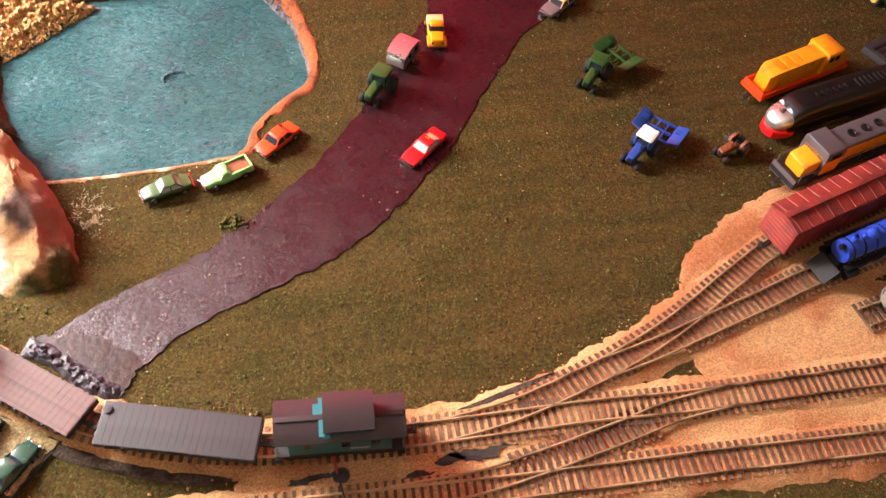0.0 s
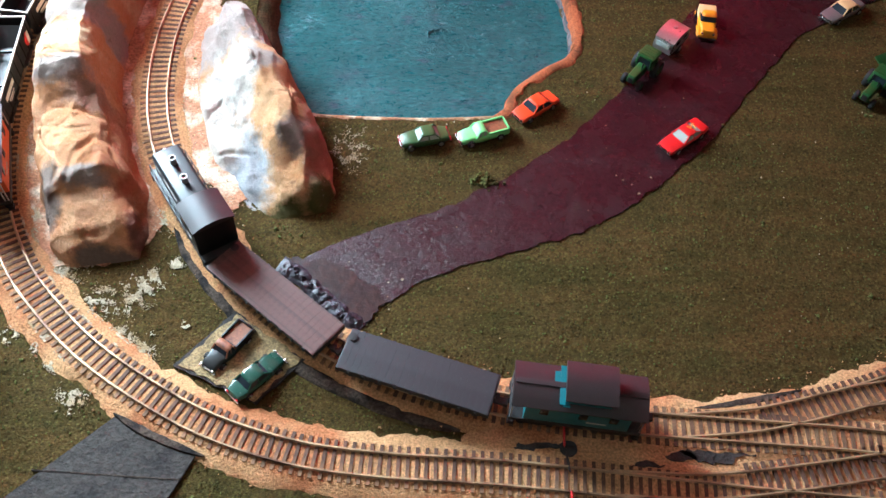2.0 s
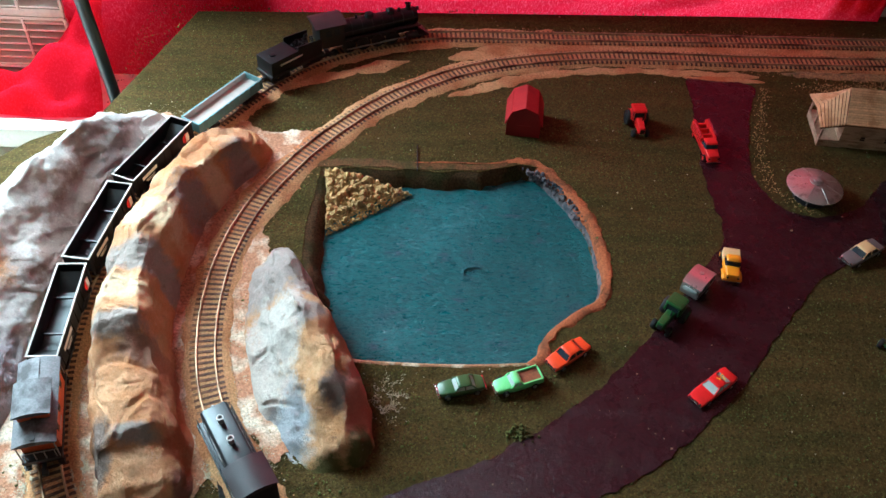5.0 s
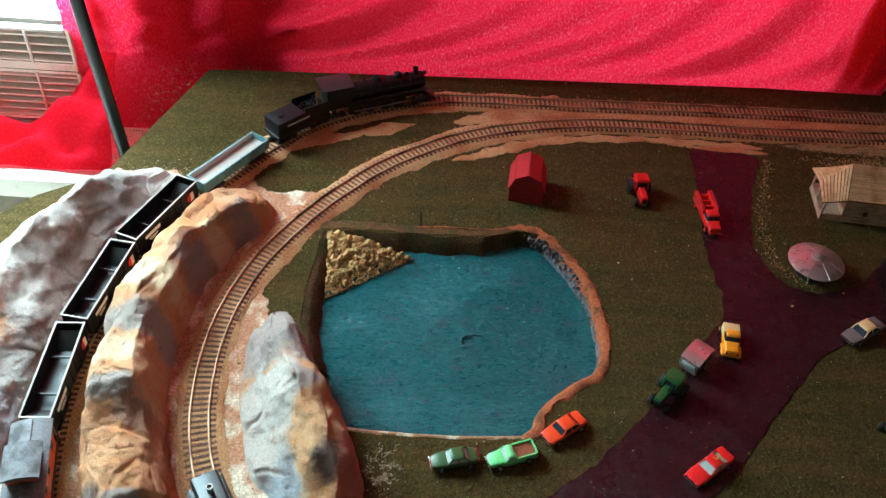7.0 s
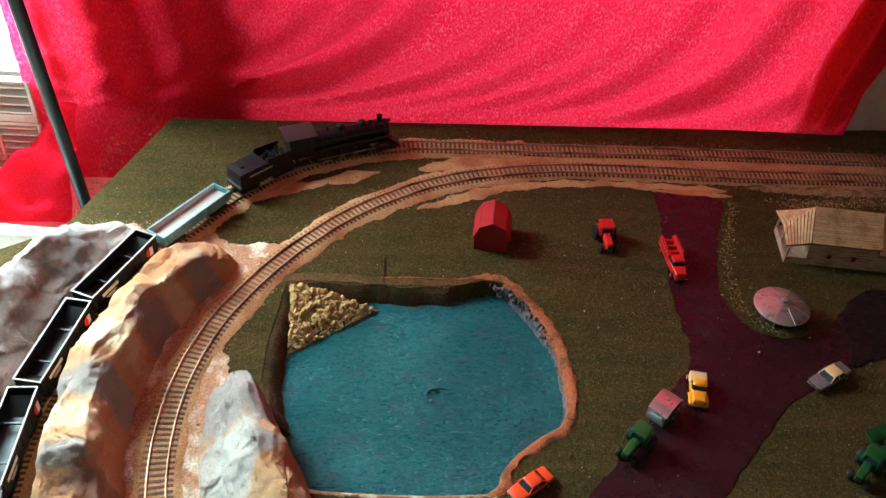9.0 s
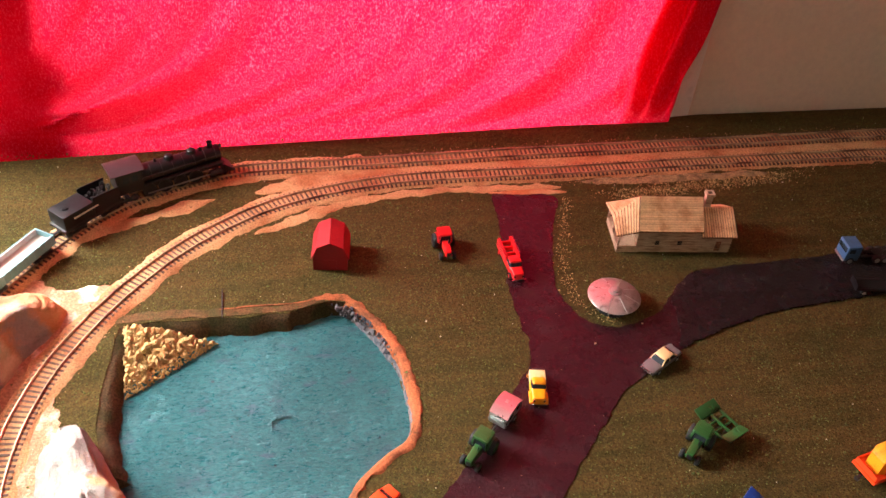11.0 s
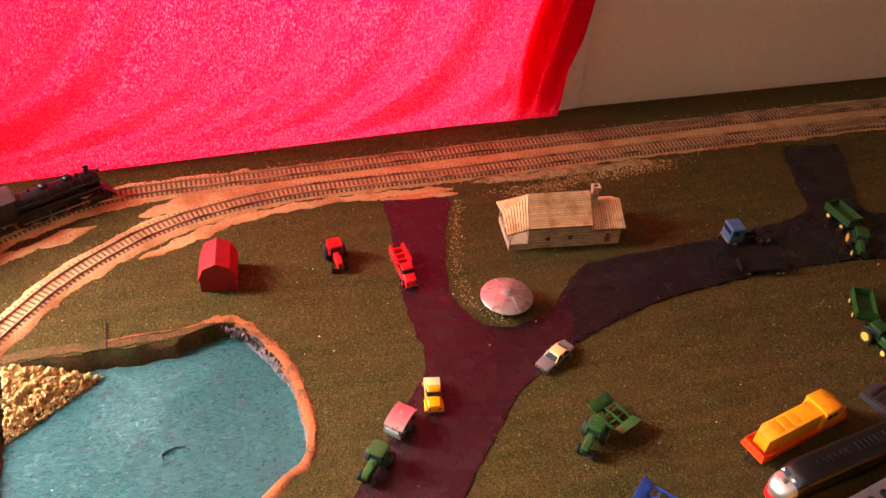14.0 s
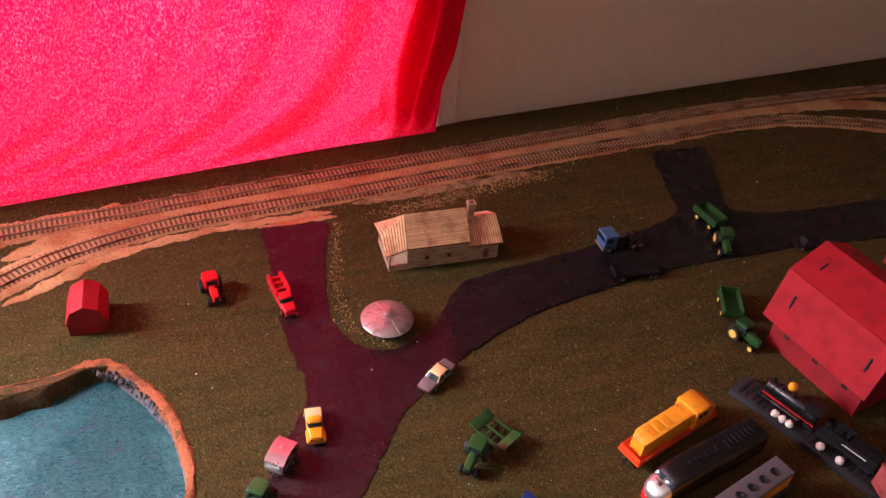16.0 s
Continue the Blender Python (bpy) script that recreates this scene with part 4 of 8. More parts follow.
def ballast(name, pts, half, material, z, seed, wobble=0.006, label="", lift=0.0):
    """A sand bed along a line: crowned, with uneven shoulders."""
    line = smooth_line(pts, 0.004)
    bm = bmesh.new()
    rows = []
    for i, q in enumerate(line):
        d, nrm = frame_at(line, i)
        wl = half + wobble * noise.noise(Vector((q.x * 35, q.y * 35, seed))) + wobble * 0.5 * noise.noise(Vector((q.x * 150, q.y * 150, seed)))
        wr = half + wobble * noise.noise(Vector((q.x * 35, q.y * 35, seed + 9))) + wobble * 0.5 * noise.noise(Vector((q.x * 150, q.y * 150, seed + 9)))
        if q.y > 0.36 and q.x > -0.15 and half < 0.026:
            wl, wr = wl * 0.78, wr * 0.78
        taper = min(1.0, (i + 0.3) / 9.0, (len(line) - 1 - i + 0.3) / 9.0) ** 0.6
        wl, wr = wl * taper, wr * taper
        row = []
        for o, h in ((-wl, 0.0), (-wl * 0.82, 0.6), (-wl * 0.55, 1.0), (0, 1.0), (wr * 0.55, 1.0), (wr * 0.82, 0.6), (wr, 0.0)):
            p = q + nrm * o
            row.append(bm.verts.new((p.x, p.y, TOP + lift - 0.0002 + h * z + 0.0004 * noise.noise(Vector((p.x * 200, p.y * 200, seed))) * h)))
        rows.append(row)
    for a, b in zip(rows, rows[1:]):
        for i in range(6):
            bm.faces.new((a[i], a[i + 1], b[i + 1], b[i]))
    return tagged(part(name, bm, material, None, label), kind="structure")


tie_bm = bmesh.new()
box(tie_bm, 0, 0, 0.0010, 0.0026, TIE_L, 0.0020)
TIE_MESH = bpy.data.meshes.new("tie")
tie_bm.to_mesh(TIE_MESH)
tie_bm.free()
TIE_MESH.materials.append(TIE)


def track(pts, label, keep, clear=()):
    """A railway track: ties, the first ones inside keep() as pieces, and two rails."""
    t = thing("railway_track", label, "track", "tracks on the layout")
    line = smooth_line(pts, PITCH)
    far, count = bmesh.new(), 0
    for i, q in enumerate(line):
        if any(min((q.x - r.x) ** 2 + (q.y - r.y) ** 2 for r in other) < 0.011 ** 2 for other in clear):
            continue
        d, nrm = frame_at(line, i)
        a = math.atan2(d.y, d.x) + 0.05 * noise.noise(Vector((q.x * 300, q.y * 300, 2)))
        m = Matrix.Translation((q.x, q.y, TOP + TIE_Z - 0.0004)) @ Matrix.Rotation(a, 4, "Z")
        if keep(q) and count < 300:
            shared("tie", TIE_MESH, t, m)
            count += 1
        else:
            n0 = len(far.verts)
            box(far, 0, 0, 0.0010, 0.0030, TIE_L, 0.0020)
            far.verts.ensure_lookup_table()
            for v in far.verts[n0:]:
                v.co = m @ v.co
    if far.verts:
        tagged(part("distant_tie", far, TIE, t, smooth=False), kind="stuff")
    else:
        far.free()
    fine = smooth_line(pts, 0.006)
    for side in (-1, 1):
        bm = bmesh.new()
        rings = []
        for i, q in enumerate(fine):
            d, nrm = frame_at(fine, i)
            c = q + nrm * side * GAUGE / 2
            rings.append([c + nrm * o + Vector((0, 0, TOP + RAIL_Z + h)) for o, h in ((-0.0011, 0), (0.0011, 0), (0.0011, 0.0005), (0.0006, 0.0008), (0.0006, 0.0024), (-0.0006, 0.0024), (-0.0006, 0.0008), (-0.0011, 0.0005))])
        loft(bm, rings)
        part("rail", bm, RAIL, t, "worn nickel rail", smooth=False)
    return t


ballast("ballast", OUTER, 0.0250, SAND, BED, 2, 0.006, "tan sand ballast along the outer track")
ballast("ballast", INNER, 0.0245, SAND, BED + 0.0003, 5, 0.006, "tan sand ballast along the inner track")
ballast("ballast", SPUR_BOX, 0.0240, SAND, BED - 0.0004, 8, 0.007, "tan sand ballast under a siding")
ballast("ballast", SPUR_BLUE, 0.0230, SAND, BED - 0.0007, 9, 0.006, "tan sand ballast under a siding")
ballast("ballast", [(-0.16, -0.455), (-0.02, -0.455), (0.15, -0.468), (0.4, -0.49), (0.9, -0.52)], 0.036, SAND, BED - 0.0016, 12, 0.005, "pale sand between the front tracks")
ballast("ballast", [(0.12, -0.410), (0.25, -0.415), (0.5, -0.42)], 0.050, SAND, BED - 0.0020, 14, 0.008, "sand yard ground between the sidings")
ballast("ballast", [(0.14, -0.345), (0.22, -0.300), (0.30, -0.268), (0.42, -0.245)], 0.022, SAND, BED - 0.0022, 17, 0.008, "sand verge beside the siding")
ballast("ballast", [(1.3, 0.36), (1.05, 0.435), (0.75, 0.443), (0.4, 0.440), (0.1, 0.433), (-0.12, 0.425), (-0.26, 0.415)], 0.020, SAND, BED - 0.0018, 18, 0.007, "sand strip between the back tracks")

ballast("ballast", [(-0.262, -0.438), (-0.20, -0.441), (-0.14, -0.449)], 0.020, SAND, BED - 0.0015, 23, 0.003, "pale sand between the front tracks")
ballast("roadbed", [(-0.497, -0.248), (-0.463, -0.303), (-0.419, -0.352), (-0.373, -0.386), (-0.303, -0.419), (-0.262, -0.431)], 0.0055, ROADBED, BED - 0.0016, 25, 0.002, "dark grey cork roadbed edge")
ballast("roadbed", [(-0.512, -0.419), (-0.48, -0.437), (-0.44, -0.452)], 0.0050, ROADBED, BED - 0.0002, 26, 0.002, "dark roadbed edge beside the slab")
ballast("roadbed", [(0.0, -0.398), (-0.05, -0.409), (-0.09, -0.414)], 0.0040, ROADBED, BED - 0.0002, 27, 0.001, "dark roadbed edge at the turnout")
ballast("ballast", [(-0.600, 0.262), (-0.557, 0.288), (-0.50, 0.322), (-0.446, 0.346), (-0.416, 0.359), (-0.380, 0.374), (-0.350, 0.383)], 0.010, SAND, 0.0012, 31, 0.006, "sand spread on turf between the tracks")
ballast("ballast", [(-0.42, 0.352), (-0.395, 0.366), (-0.36, 0.380)], 0.016, SAND, 0.0014, 33, 0.004, "sand patch on turf between the tracks")
ballast("ballast", [(-0.30, 0.392), (-0.22, 0.412), (-0.12, 0.428)], 0.016, SAND, 0.0013, 34, 0.010, "sand patch on turf between the tracks")
ballast("ballast", [(-0.300, 0.305), (-0.24, 0.335), (-0.15, 0.366), (-0.05, 0.378), (0.05, 0.378), (0.13, 0.374)], 0.010, SAND, 0.0014, 35, 0.008, "orange sand verge beside the back track")
ballast("ballast", [(0.020, 0.368), (0.06, 0.366), (0.10, 0.366), (0.135, 0.362)], 0.009, SANDRED, 0.0016, 36, 0.004, "orange sand at the road's end")
ballast("ballast", [(-0.488, 0.112), (-0.476, 0.136)], 0.006, SANDRED, 0.0024, 37, 0.004, "lump of orange sand beside the track")
ballast("ballast", [(0.16, 0.385), (0.24, 0.382), (0.32, 0.384), (0.45, 0.386)], 0.012, GRAVEL, 0.0010, 38, 0.008, "scattered gravel verge behind the house")
near_front = lambda q: q.y < 0.0 and q.x < 0.25 or q.x < -0.40
back_near = lambda q: q.x < -0.3 or (q.y > 0.3 and q.x < 0.75)
track(OUTER, "brown tie railway track on sand, outer loop", near_front)
track(INNER, "brown tie railway track on sand, inner loop", back_near)
track(SPUR_BOX, "siding track that leaves by a turnout", lambda q: True, [smooth_line(INNER, 0.006)])
track(SPUR_BLUE, "siding track that ends under a blue engine", lambda q: True, [smooth_line(SPUR_BOX, 0.006)])
track(CROSSOVER, "crossover track between the two front tracks", lambda q: True, [smooth_line(INNER, 0.006), smooth_line(OUTER, 0.006)])
track(STUB, "short dead-end track on the yard", lambda q: True)

# ---- plaster mountains ----
def ridge(name, spine, label, material, seed, knots, crag=0.0040, cell=0.00125, cols=120, jitter=0.065):
    """A hand-modelled plaster ridge of creased planes. Spine rows: x, y, half width on its left, half width on its right, height.
    Knots: the cross-section from left to right as (share of width, share of height)."""
    pts = [s[:2] for s in spine]
    line = smooth_line(pts, cell)
    dist = [0.0]
    for a, b in zip(pts, pts[1:]):
        dist.append(dist[-1] + math.hypot(b[0] - a[0], b[1] - a[1]))
    total = dist[-1]
    r = random.Random(int(seed * 10))
    rows_k = [[(u + (r.uniform(-jitter, jitter) * 0.8 if 0 < i < len(knots) - 1 else 0), max(0.0, h + (r.uniform(-jitter, jitter) * 1.6 if 0 < i < len(knots) - 1 else 0))) for i, (u, h) in enumerate(knots)] for _ in spine]
    us = np.sin(np.linspace(-math.pi / 2, math.pi / 2, cols + 1)) * 0.6 + np.linspace(-1, 1, cols + 1) * 0.4
    n = len(line)
    z = np.zeros((n, cols + 1))
    base, normal = [], []
    for i, q in enumerate(line):
        s = total * i / (n - 1)
        wl, wr, h = (float(np.interp(s, dist, [v[k] for v in spine])) for k in (2, 3, 4))
        d, nrm = frame_at(line, i)
        end = min(1.0, (i + 0.05) / 8.0, (n - 1 - i + 0.05) / 8.0)
        a = max(0, min(len(spine) - 2, int(np.searchsorted(dist, s)) - 1))
        t = min(1.0, max(0.0, (s - dist[a]) / (dist[a + 1] - dist[a])))
        ka, kb = rows_k[a], rows_k[a + 1]
        ku = [p[0] * (1 - t) + q2[0] * t for p, q2 in zip(ka, kb)]
        kh = [p[1] * (1 - t) + q2[1] * t for p, q2 in zip(ka, kb)]
        z[i] = np.interp(us, ku, kh) * h * end ** 0.5
        base.append([q - nrm * (u * (wl if u < 0 else wr)) for u in us])
        normal.append(nrm)
    for _ in range(3):
        p = np.pad(z, 1, mode="edge")
        z = (p[1:-1, 1:-1] * 2 + p[:-2, 1:-1] + p[2:, 1:-1] + p[1:-1, :-2] + p[1:-1, 2:]) / 6
    bm = bmesh.new()
    rows = []
    for i in range(n):
        row = []
        for j in range(cols + 1):
            p, h = base[i][j], float(z[i][j])
            edge = min(1.0, (1 - abs(us[j])) / 0.12) * min(1.0, i / 12.0, (n - 1 - i) / 12.0)
            w = noise.noise_vector(Vector((p.x * 18, p.y * 18, seed + h * 24))) * 0.012
            k = Vector((p.x + w.x, p.y + w.y, h * 1.3 + w.z))
            crease = -max(0.0, 1 - 11.0 * abs(noise.noise(k * 19 + Vector((seed, 0, 0)))))
            wrinkle = -max(0.0, 1 - 4.5 * abs(noise.noise(Vector((k.x * 30, k.y * 75, k.z * 55 + seed))))) * max(0.0, noise.noise(Vector((p.x * 24, p.y * 24, seed + 4))) + 0.25)
            facet = noise.noise(k * 26 + Vector((0, seed, 0)))
            facet = math.copysign(abs(facet) ** 0.7, facet)
            rubble = noise.turbulence(k * 110, 3, False)
            h += edge * crag * (0.50 * crease + 0.30 * wrinkle + 0.50 * facet + 0.22 * rubble) + edge * 0.00050 * noise.noise(Vector((p.x * 420, p.y * 420, h * 420))) + edge * 0.00030 * noise.noise(Vector((p.x * 760, p.y * 760, h * 760)))
            side = edge * 0.0045 * (noise.noise(Vector((p.x * 40, p.y * 40, h * 60 + seed))) + 0.35 * noise.noise(Vector((p.x * 120, p.y * 120, h * 150 + seed)))) + (1 - edge) * 0.004 * noise.noise(Vector((p.x * 60, p.y * 60, seed)))
            row.append(bm.verts.new((p.x + normal[i].x * side, p.y + normal[i].y * side, TOP - 0.001 + (max(h, 0.0) if edge > 0 else 0.0))))
        rows.append(row)
    for a, b in zip(rows, rows[1:]):
        for j in range(cols):
            bm.faces.new((a[j], a[j + 1], b[j + 1], b[j]))
    bmesh.ops.recalc_face_normals(bm, faces=bm.faces)
    ob = part(name, bm, material, None, label)
    ob.data.set_sharp_from_angle(angle=radians(80))
    return tagged(ob, category="mountain", group="plaster mountains")


LOAF = ((-1, 0), (-0.93, 0.40), (-0.80, 0.74), (-0.52, 0.95), (-0.10, 1.02), (0.28, 1.0), (0.52, 0.90), (0.68, 0.66), (0.84, 0.26), (1, 0))
APRON = ((-1, 0), (-0.86, 0.14), (-0.62, 0.26), (-0.40, 0.44), (-0.22, 0.74), (0.02, 1.0), (0.34, 0.98), (0.62, 0.80), (0.85, 0.42), (1, 0))
HILL = ((-1, 0), (-0.70, 0.62), (-0.40, 0.92), (-0.15, 1.0), (0.10, 0.88), (0.32, 0.62), (0.52, 0.46), (0.74, 0.30), (0.90, 0.12), (1, 0))
GREY, PALE, REDDISH, TAN, CREAMY, MOSS, SLATE = rgb(152, 142, 136), rgb(194, 184, 174), rgb(172, 112, 84), rgb(190, 142, 92), rgb(214, 190, 154), rgb(70, 74, 30), rgb(116, 104, 98)

# hollow patch near y -0.15 and reddish right flank: paint plus coloured-in shade
MOUNTAIN_LONG = painted_rock("long_ridge_paint", rgb(192, 130, 84), rgb(208, 164, 126), 3.0, [
    (-0.598, -0.045, 0.046, 0.020, GREY), (-0.560, 0.056, 0.034, 0.026, GREY), (-0.530, 0.130, 0.022, 0.022, GREY), (-0.600, -0.132, 0.030, 0.014, GREY), (-0.575, -0.150, 0.022, 0.016, rgb(150, 116, 98)),
    (-0.565, -0.229, 0.020, 0.008, GREY), (-0.596, -0.245, 0.012, 0.030, SLATE), (-0.530, -0.288, 0.040, 0.008, SLATE), (-0.520, -0.262, 0.010, 0.020, rgb(128, 84, 76)),
    (-0.543, -0.10, 0.018, 0.110, REDDISH), (-0.556, 0.02, 0.013, 0.050, REDDISH), (-0.526, -0.20, 0.014, 0.05, rgb(176, 104, 72)), (-0.615, -0.09, 0.030, 0.018, CREAMY), (-0.600, 0.01, 0.030, 0.020, CREAMY), (-0.545, 0.095, 0.030, 0.014, CREAMY)])
# the SLATE patch colours in the shade of a grey hollow
MOUNTAIN_POND = painted_rock("pond_ridge_paint", rgb(186, 134, 88), rgb(200, 162, 124), 7.0, [
    (-0.480, -0.035, 0.060, 0.046, rgb(156, 144, 140)), (-0.462, -0.105, 0.026, 0.032, PALE), (-0.474, -0.150, 0.030, 0.075, PALE), (-0.448, -0.215, 0.026, 0.050, PALE), (-0.440, -0.200, 0.016, 0.030, rgb(160, 162, 166)), (-0.397, -0.178, 0.015, 0.016, SLATE),
    (-0.432, -0.100, 0.014, 0.014, GREY), (-0.380, -0.140, 0.012, 0.050, rgb(196, 150, 136)), (-0.378, -0.190, 0.012, 0.030, rgb(176, 120, 104)), (-0.404, -0.245, 0.034, 0.014, MOSS), (-0.372, -0.225, 0.014, 0.020, MOSS)])
MOUNTAIN_EDGE = painted_rock("edge_hill_paint", rgb(186, 172, 162), rgb(210, 202, 196), 11.0, [
    (-0.690, 0.150, 0.030, 0.060, GREY), (-0.755, 0.02, 0.035, 0.07, PALE), (-0.760, -0.06, 0.030, 0.030, rgb(216, 160, 112)), (-0.700, 0.03, 0.022, 0.09, rgb(150, 124, 112)), (-0.70, -0.20, 0.03, 0.09, rgb(156, 146, 150)), (-0.655, 0.17, 0.020, 0.05, PALE)])

ridge("plaster_mountain", [(-0.541, -0.288, 0.034, 0.024, 0.012), (-0.545, -0.266, 0.046, 0.032, 0.027), (-0.552, -0.237, 0.050, 0.034, 0.034), (-0.556, -0.224, 0.050, 0.034, 0.045), (-0.572, -0.182, 0.050, 0.032, 0.050), (-0.582, -0.152, 0.048, 0.030, 0.054),
                           (-0.588, -0.128, 0.046, 0.028, 0.071), (-0.596, -0.090, 0.043, 0.027, 0.070), (-0.598, -0.062, 0.042, 0.027, 0.062), (-0.600, -0.040, 0.040, 0.028, 0.066), (-0.600, -0.010, 0.038, 0.028, 0.073), (-0.597, 0.030, 0.036, 0.029, 0.068),
                           (-0.594, 0.055, 0.036, 0.030, 0.057), (-0.588, 0.080, 0.036, 0.030, 0.060), (-0.578, 0.105, 0.035, 0.031, 0.050), (-0.570, 0.128, 0.034, 0.032, 0.058), (-0.552, 0.155, 0.032, 0.031, 0.050), (-0.535, 0.178, 0.028, 0.028, 0.036), (-0.520, 0.196, 0.016, 0.018, 0.014)],
      "long tan and white plaster mountain ridge between the tracks", MOUNTAIN_LONG, 4.2, LOAF)
ridge("plaster_mountain", [(-0.392, -0.238, 0.020, 0.020, 0.010), (-0.396, -0.222, 0.042, 0.032, 0.026), (-0.402, -0.200, 0.052, 0.036, 0.030), (-0.408, -0.178, 0.060, 0.038, 0.046), (-0.416, -0.156, 0.062, 0.040, 0.050), (-0.428, -0.128, 0.062, 0.038, 0.048), (-0.440, -0.100, 0.058, 0.035, 0.057),
                           (-0.456, -0.070, 0.050, 0.033, 0.052), (-0.468, -0.040, 0.042, 0.030, 0.055), (-0.478, -0.014, 0.030, 0.026, 0.042), (-0.487, 0.008, 0.016, 0.016, 0.016)],
      "small white and tan plaster mountain beside the pond", MOUNTAIN_POND, 9.7, APRON)
ridge("plaster_mountain", [(-0.722, -0.285, 0.02, 0.014, 0.010), (-0.728, -0.262, 0.03, 0.030, 0.030), (-0.740, -0.22, 0.05, 0.050, 0.048), (-0.748, -0.15, 0.06, 0.055, 0.066), (-0.752, -0.09, 0.06, 0.058, 0.058), (-0.752, -0.03, 0.06, 0.060, 0.070), (-0.746, 0.03, 0.06, 0.058, 0.060), (-0.732, 0.075, 0.06, 0.054, 0.066),
                           (-0.718, 0.110, 0.055, 0.050, 0.056), (-0.702, 0.145, 0.050, 0.050, 0.062), (-0.686, 0.185, 0.042, 0.046, 0.046), (-0.672, 0.215, 0.034, 0.040, 0.024), (-0.655, 0.245, 0.020, 0.02, 0.010)],
      "pale grey and white plaster hillside at the board's edge", MOUNTAIN_EDGE, 14.5, HILL)

# ---- curtain and things beside the board ----
def cloth_sheet(name, x0, x1, z0, z1, base, folds, nx, nz, label, category):
    """A hanging cloth: base(x, z) its depth, folds(x, z) its ripples; a solid of small thickness."""
    bm = bmesh.new()
    grid = []
    for j in range(nz + 1):
        row = []
        for i in range(nx + 1):
            u, v = i / nx, j / nz
            z = z0 + (z1 - z0) * v ** 1.8
            xa, xb = x0(z), x1(z)
            x = xa + (xb - xa) * u
            row.append(bm.verts.new((x, base(x, z) + folds(x, z), z)))
        grid.append(row)
    for j in range(nz):
        for i in range(nx):
            bm.faces.new((grid[j][i], grid[j][i + 1], grid[j + 1][i + 1], grid[j + 1][i]))
    return tagged(part(name, bm, REDCLOTH, None, label), category=category)


def folds(x, z):
    """Folds that fan out from the upper right and curve to the left at the foot."""
    z = max(z, 0.70)
    s = x + (0.10 + 0.30 * max(0.0, 0.30 - x)) * math.exp(-(z - 0.78) / 0.10) - 0.12 * (z - 0.78)
    k = s * 40 + 2.6 * noise.noise(Vector((s * 4, z * 1.5, 1)))
    soft = 0.034 * (0.55 + 0.9 * noise.noise(Vector((s * 6, z * 2, 7)))) * math.sin(k) + 0.004 * math.sin(2.3 * k + 0.8) + 0.012 * noise.noise(Vector((s * 9, z * 2, 3)))
    bunch = max(0.0, min(1.0, (x - 0.235 - 0.12 * (z - 0.76)) / 0.05))
    tight = 0.013 * math.sin(x * 170 - 34 * (z - 0.76) + 2 * noise.noise(Vector((x * 8, z * 6, 5)))) * bunch
    left = 0.013 * math.sin(x * 62 + 4 * z + 1.5 * noise.noise(Vector((x * 6, z * 2, 8)))) * max(0.0, min(1.0, (-0.56 - x) / 0.10))
    soft *= max(0.12, min(1.0, (x + 0.62) / 0.16))
    y = (soft * (1 - 0.6 * bunch) + tight + left) * max(0.0, min(1.0, (z - 0.764) / 0.045))
    return 0.030 * math.tanh(y / 0.030)


curtain = cloth_sheet("red_curtain", lambda z: -0.865, lambda z: 0.345 + 0.11 * max(0.0, z - 0.76), 0.60, 2.25,
            lambda x, z: min(0.526 + 0.030 * x, 0.530), folds, 420, 220, "bright red fleece blanket hung as a curtain over a window", "curtain")
# unseen strip added behind the curtain: it blocks daylight and darkens the right edge
edge_block = cloth_sheet("edge_light_block", lambda z: 0.262 + 0.09 * max(0.0, z - 0.76), lambda z: 0.344 + 0.10 * max(0.0, z - 0.76), 0.770, 2.04,
                     lambda x, z: 0.5575 + 0.002 * math.sin(x * 140 - 22 * (z - 0.76)), lambda x, z: 0.0, 40, 80, "unseen cloth strip added to block daylight behind the curtain's right edge", "")
edge_block.parent = curtain
# hidden block added between the two windows, stopping daylight behind the curtain's left part
bm = bmesh.new()
box(bm, -0.683, 0.5480, 1.425, 0.312, 0.0270, 1.65, 0.002)
tagged(part("trim", bm, WALLPAINT, None, "hidden block added between the windows to keep light off the curtain", smooth=False), kind="structure")
# white casing strip of the window beside the curtain
bm = bmesh.new()
box(bm, 0.372, 0.556, 1.40, 0.030, 0.011, 1.45, 0.002)
tagged(part("trim", bm, WHITEPLASTIC, None, "white window casing beside the curtain", smooth=False), kind="structure")

# ---- trains ----
RAILTOP = TOP + RAIL_Z + 0.0024


def on_track(pts, point, flip=False):
    """The pose of a wagon standing on a track at the place nearest to point."""
    line = smooth_line(pts, 0.004)
    i = min(range(len(line)), key=lambda k: (line[k].x - point[0]) ** 2 + (line[k].y - point[1]) ** 2)
    i = min(max(i, 9), len(line) - 10)
    d = line[i + 9] - line[i - 9]
    q = (line[i + 9] + line[i - 9]) / 2 * 0.5 + line[i] * 0.5
    a = math.atan2(d.y, d.x) + (math.pi if flip else 0)
    return Matrix.Translation((q.x, q.y, RAILTOP)) @ Matrix.Rotation(a, 4, "Z")


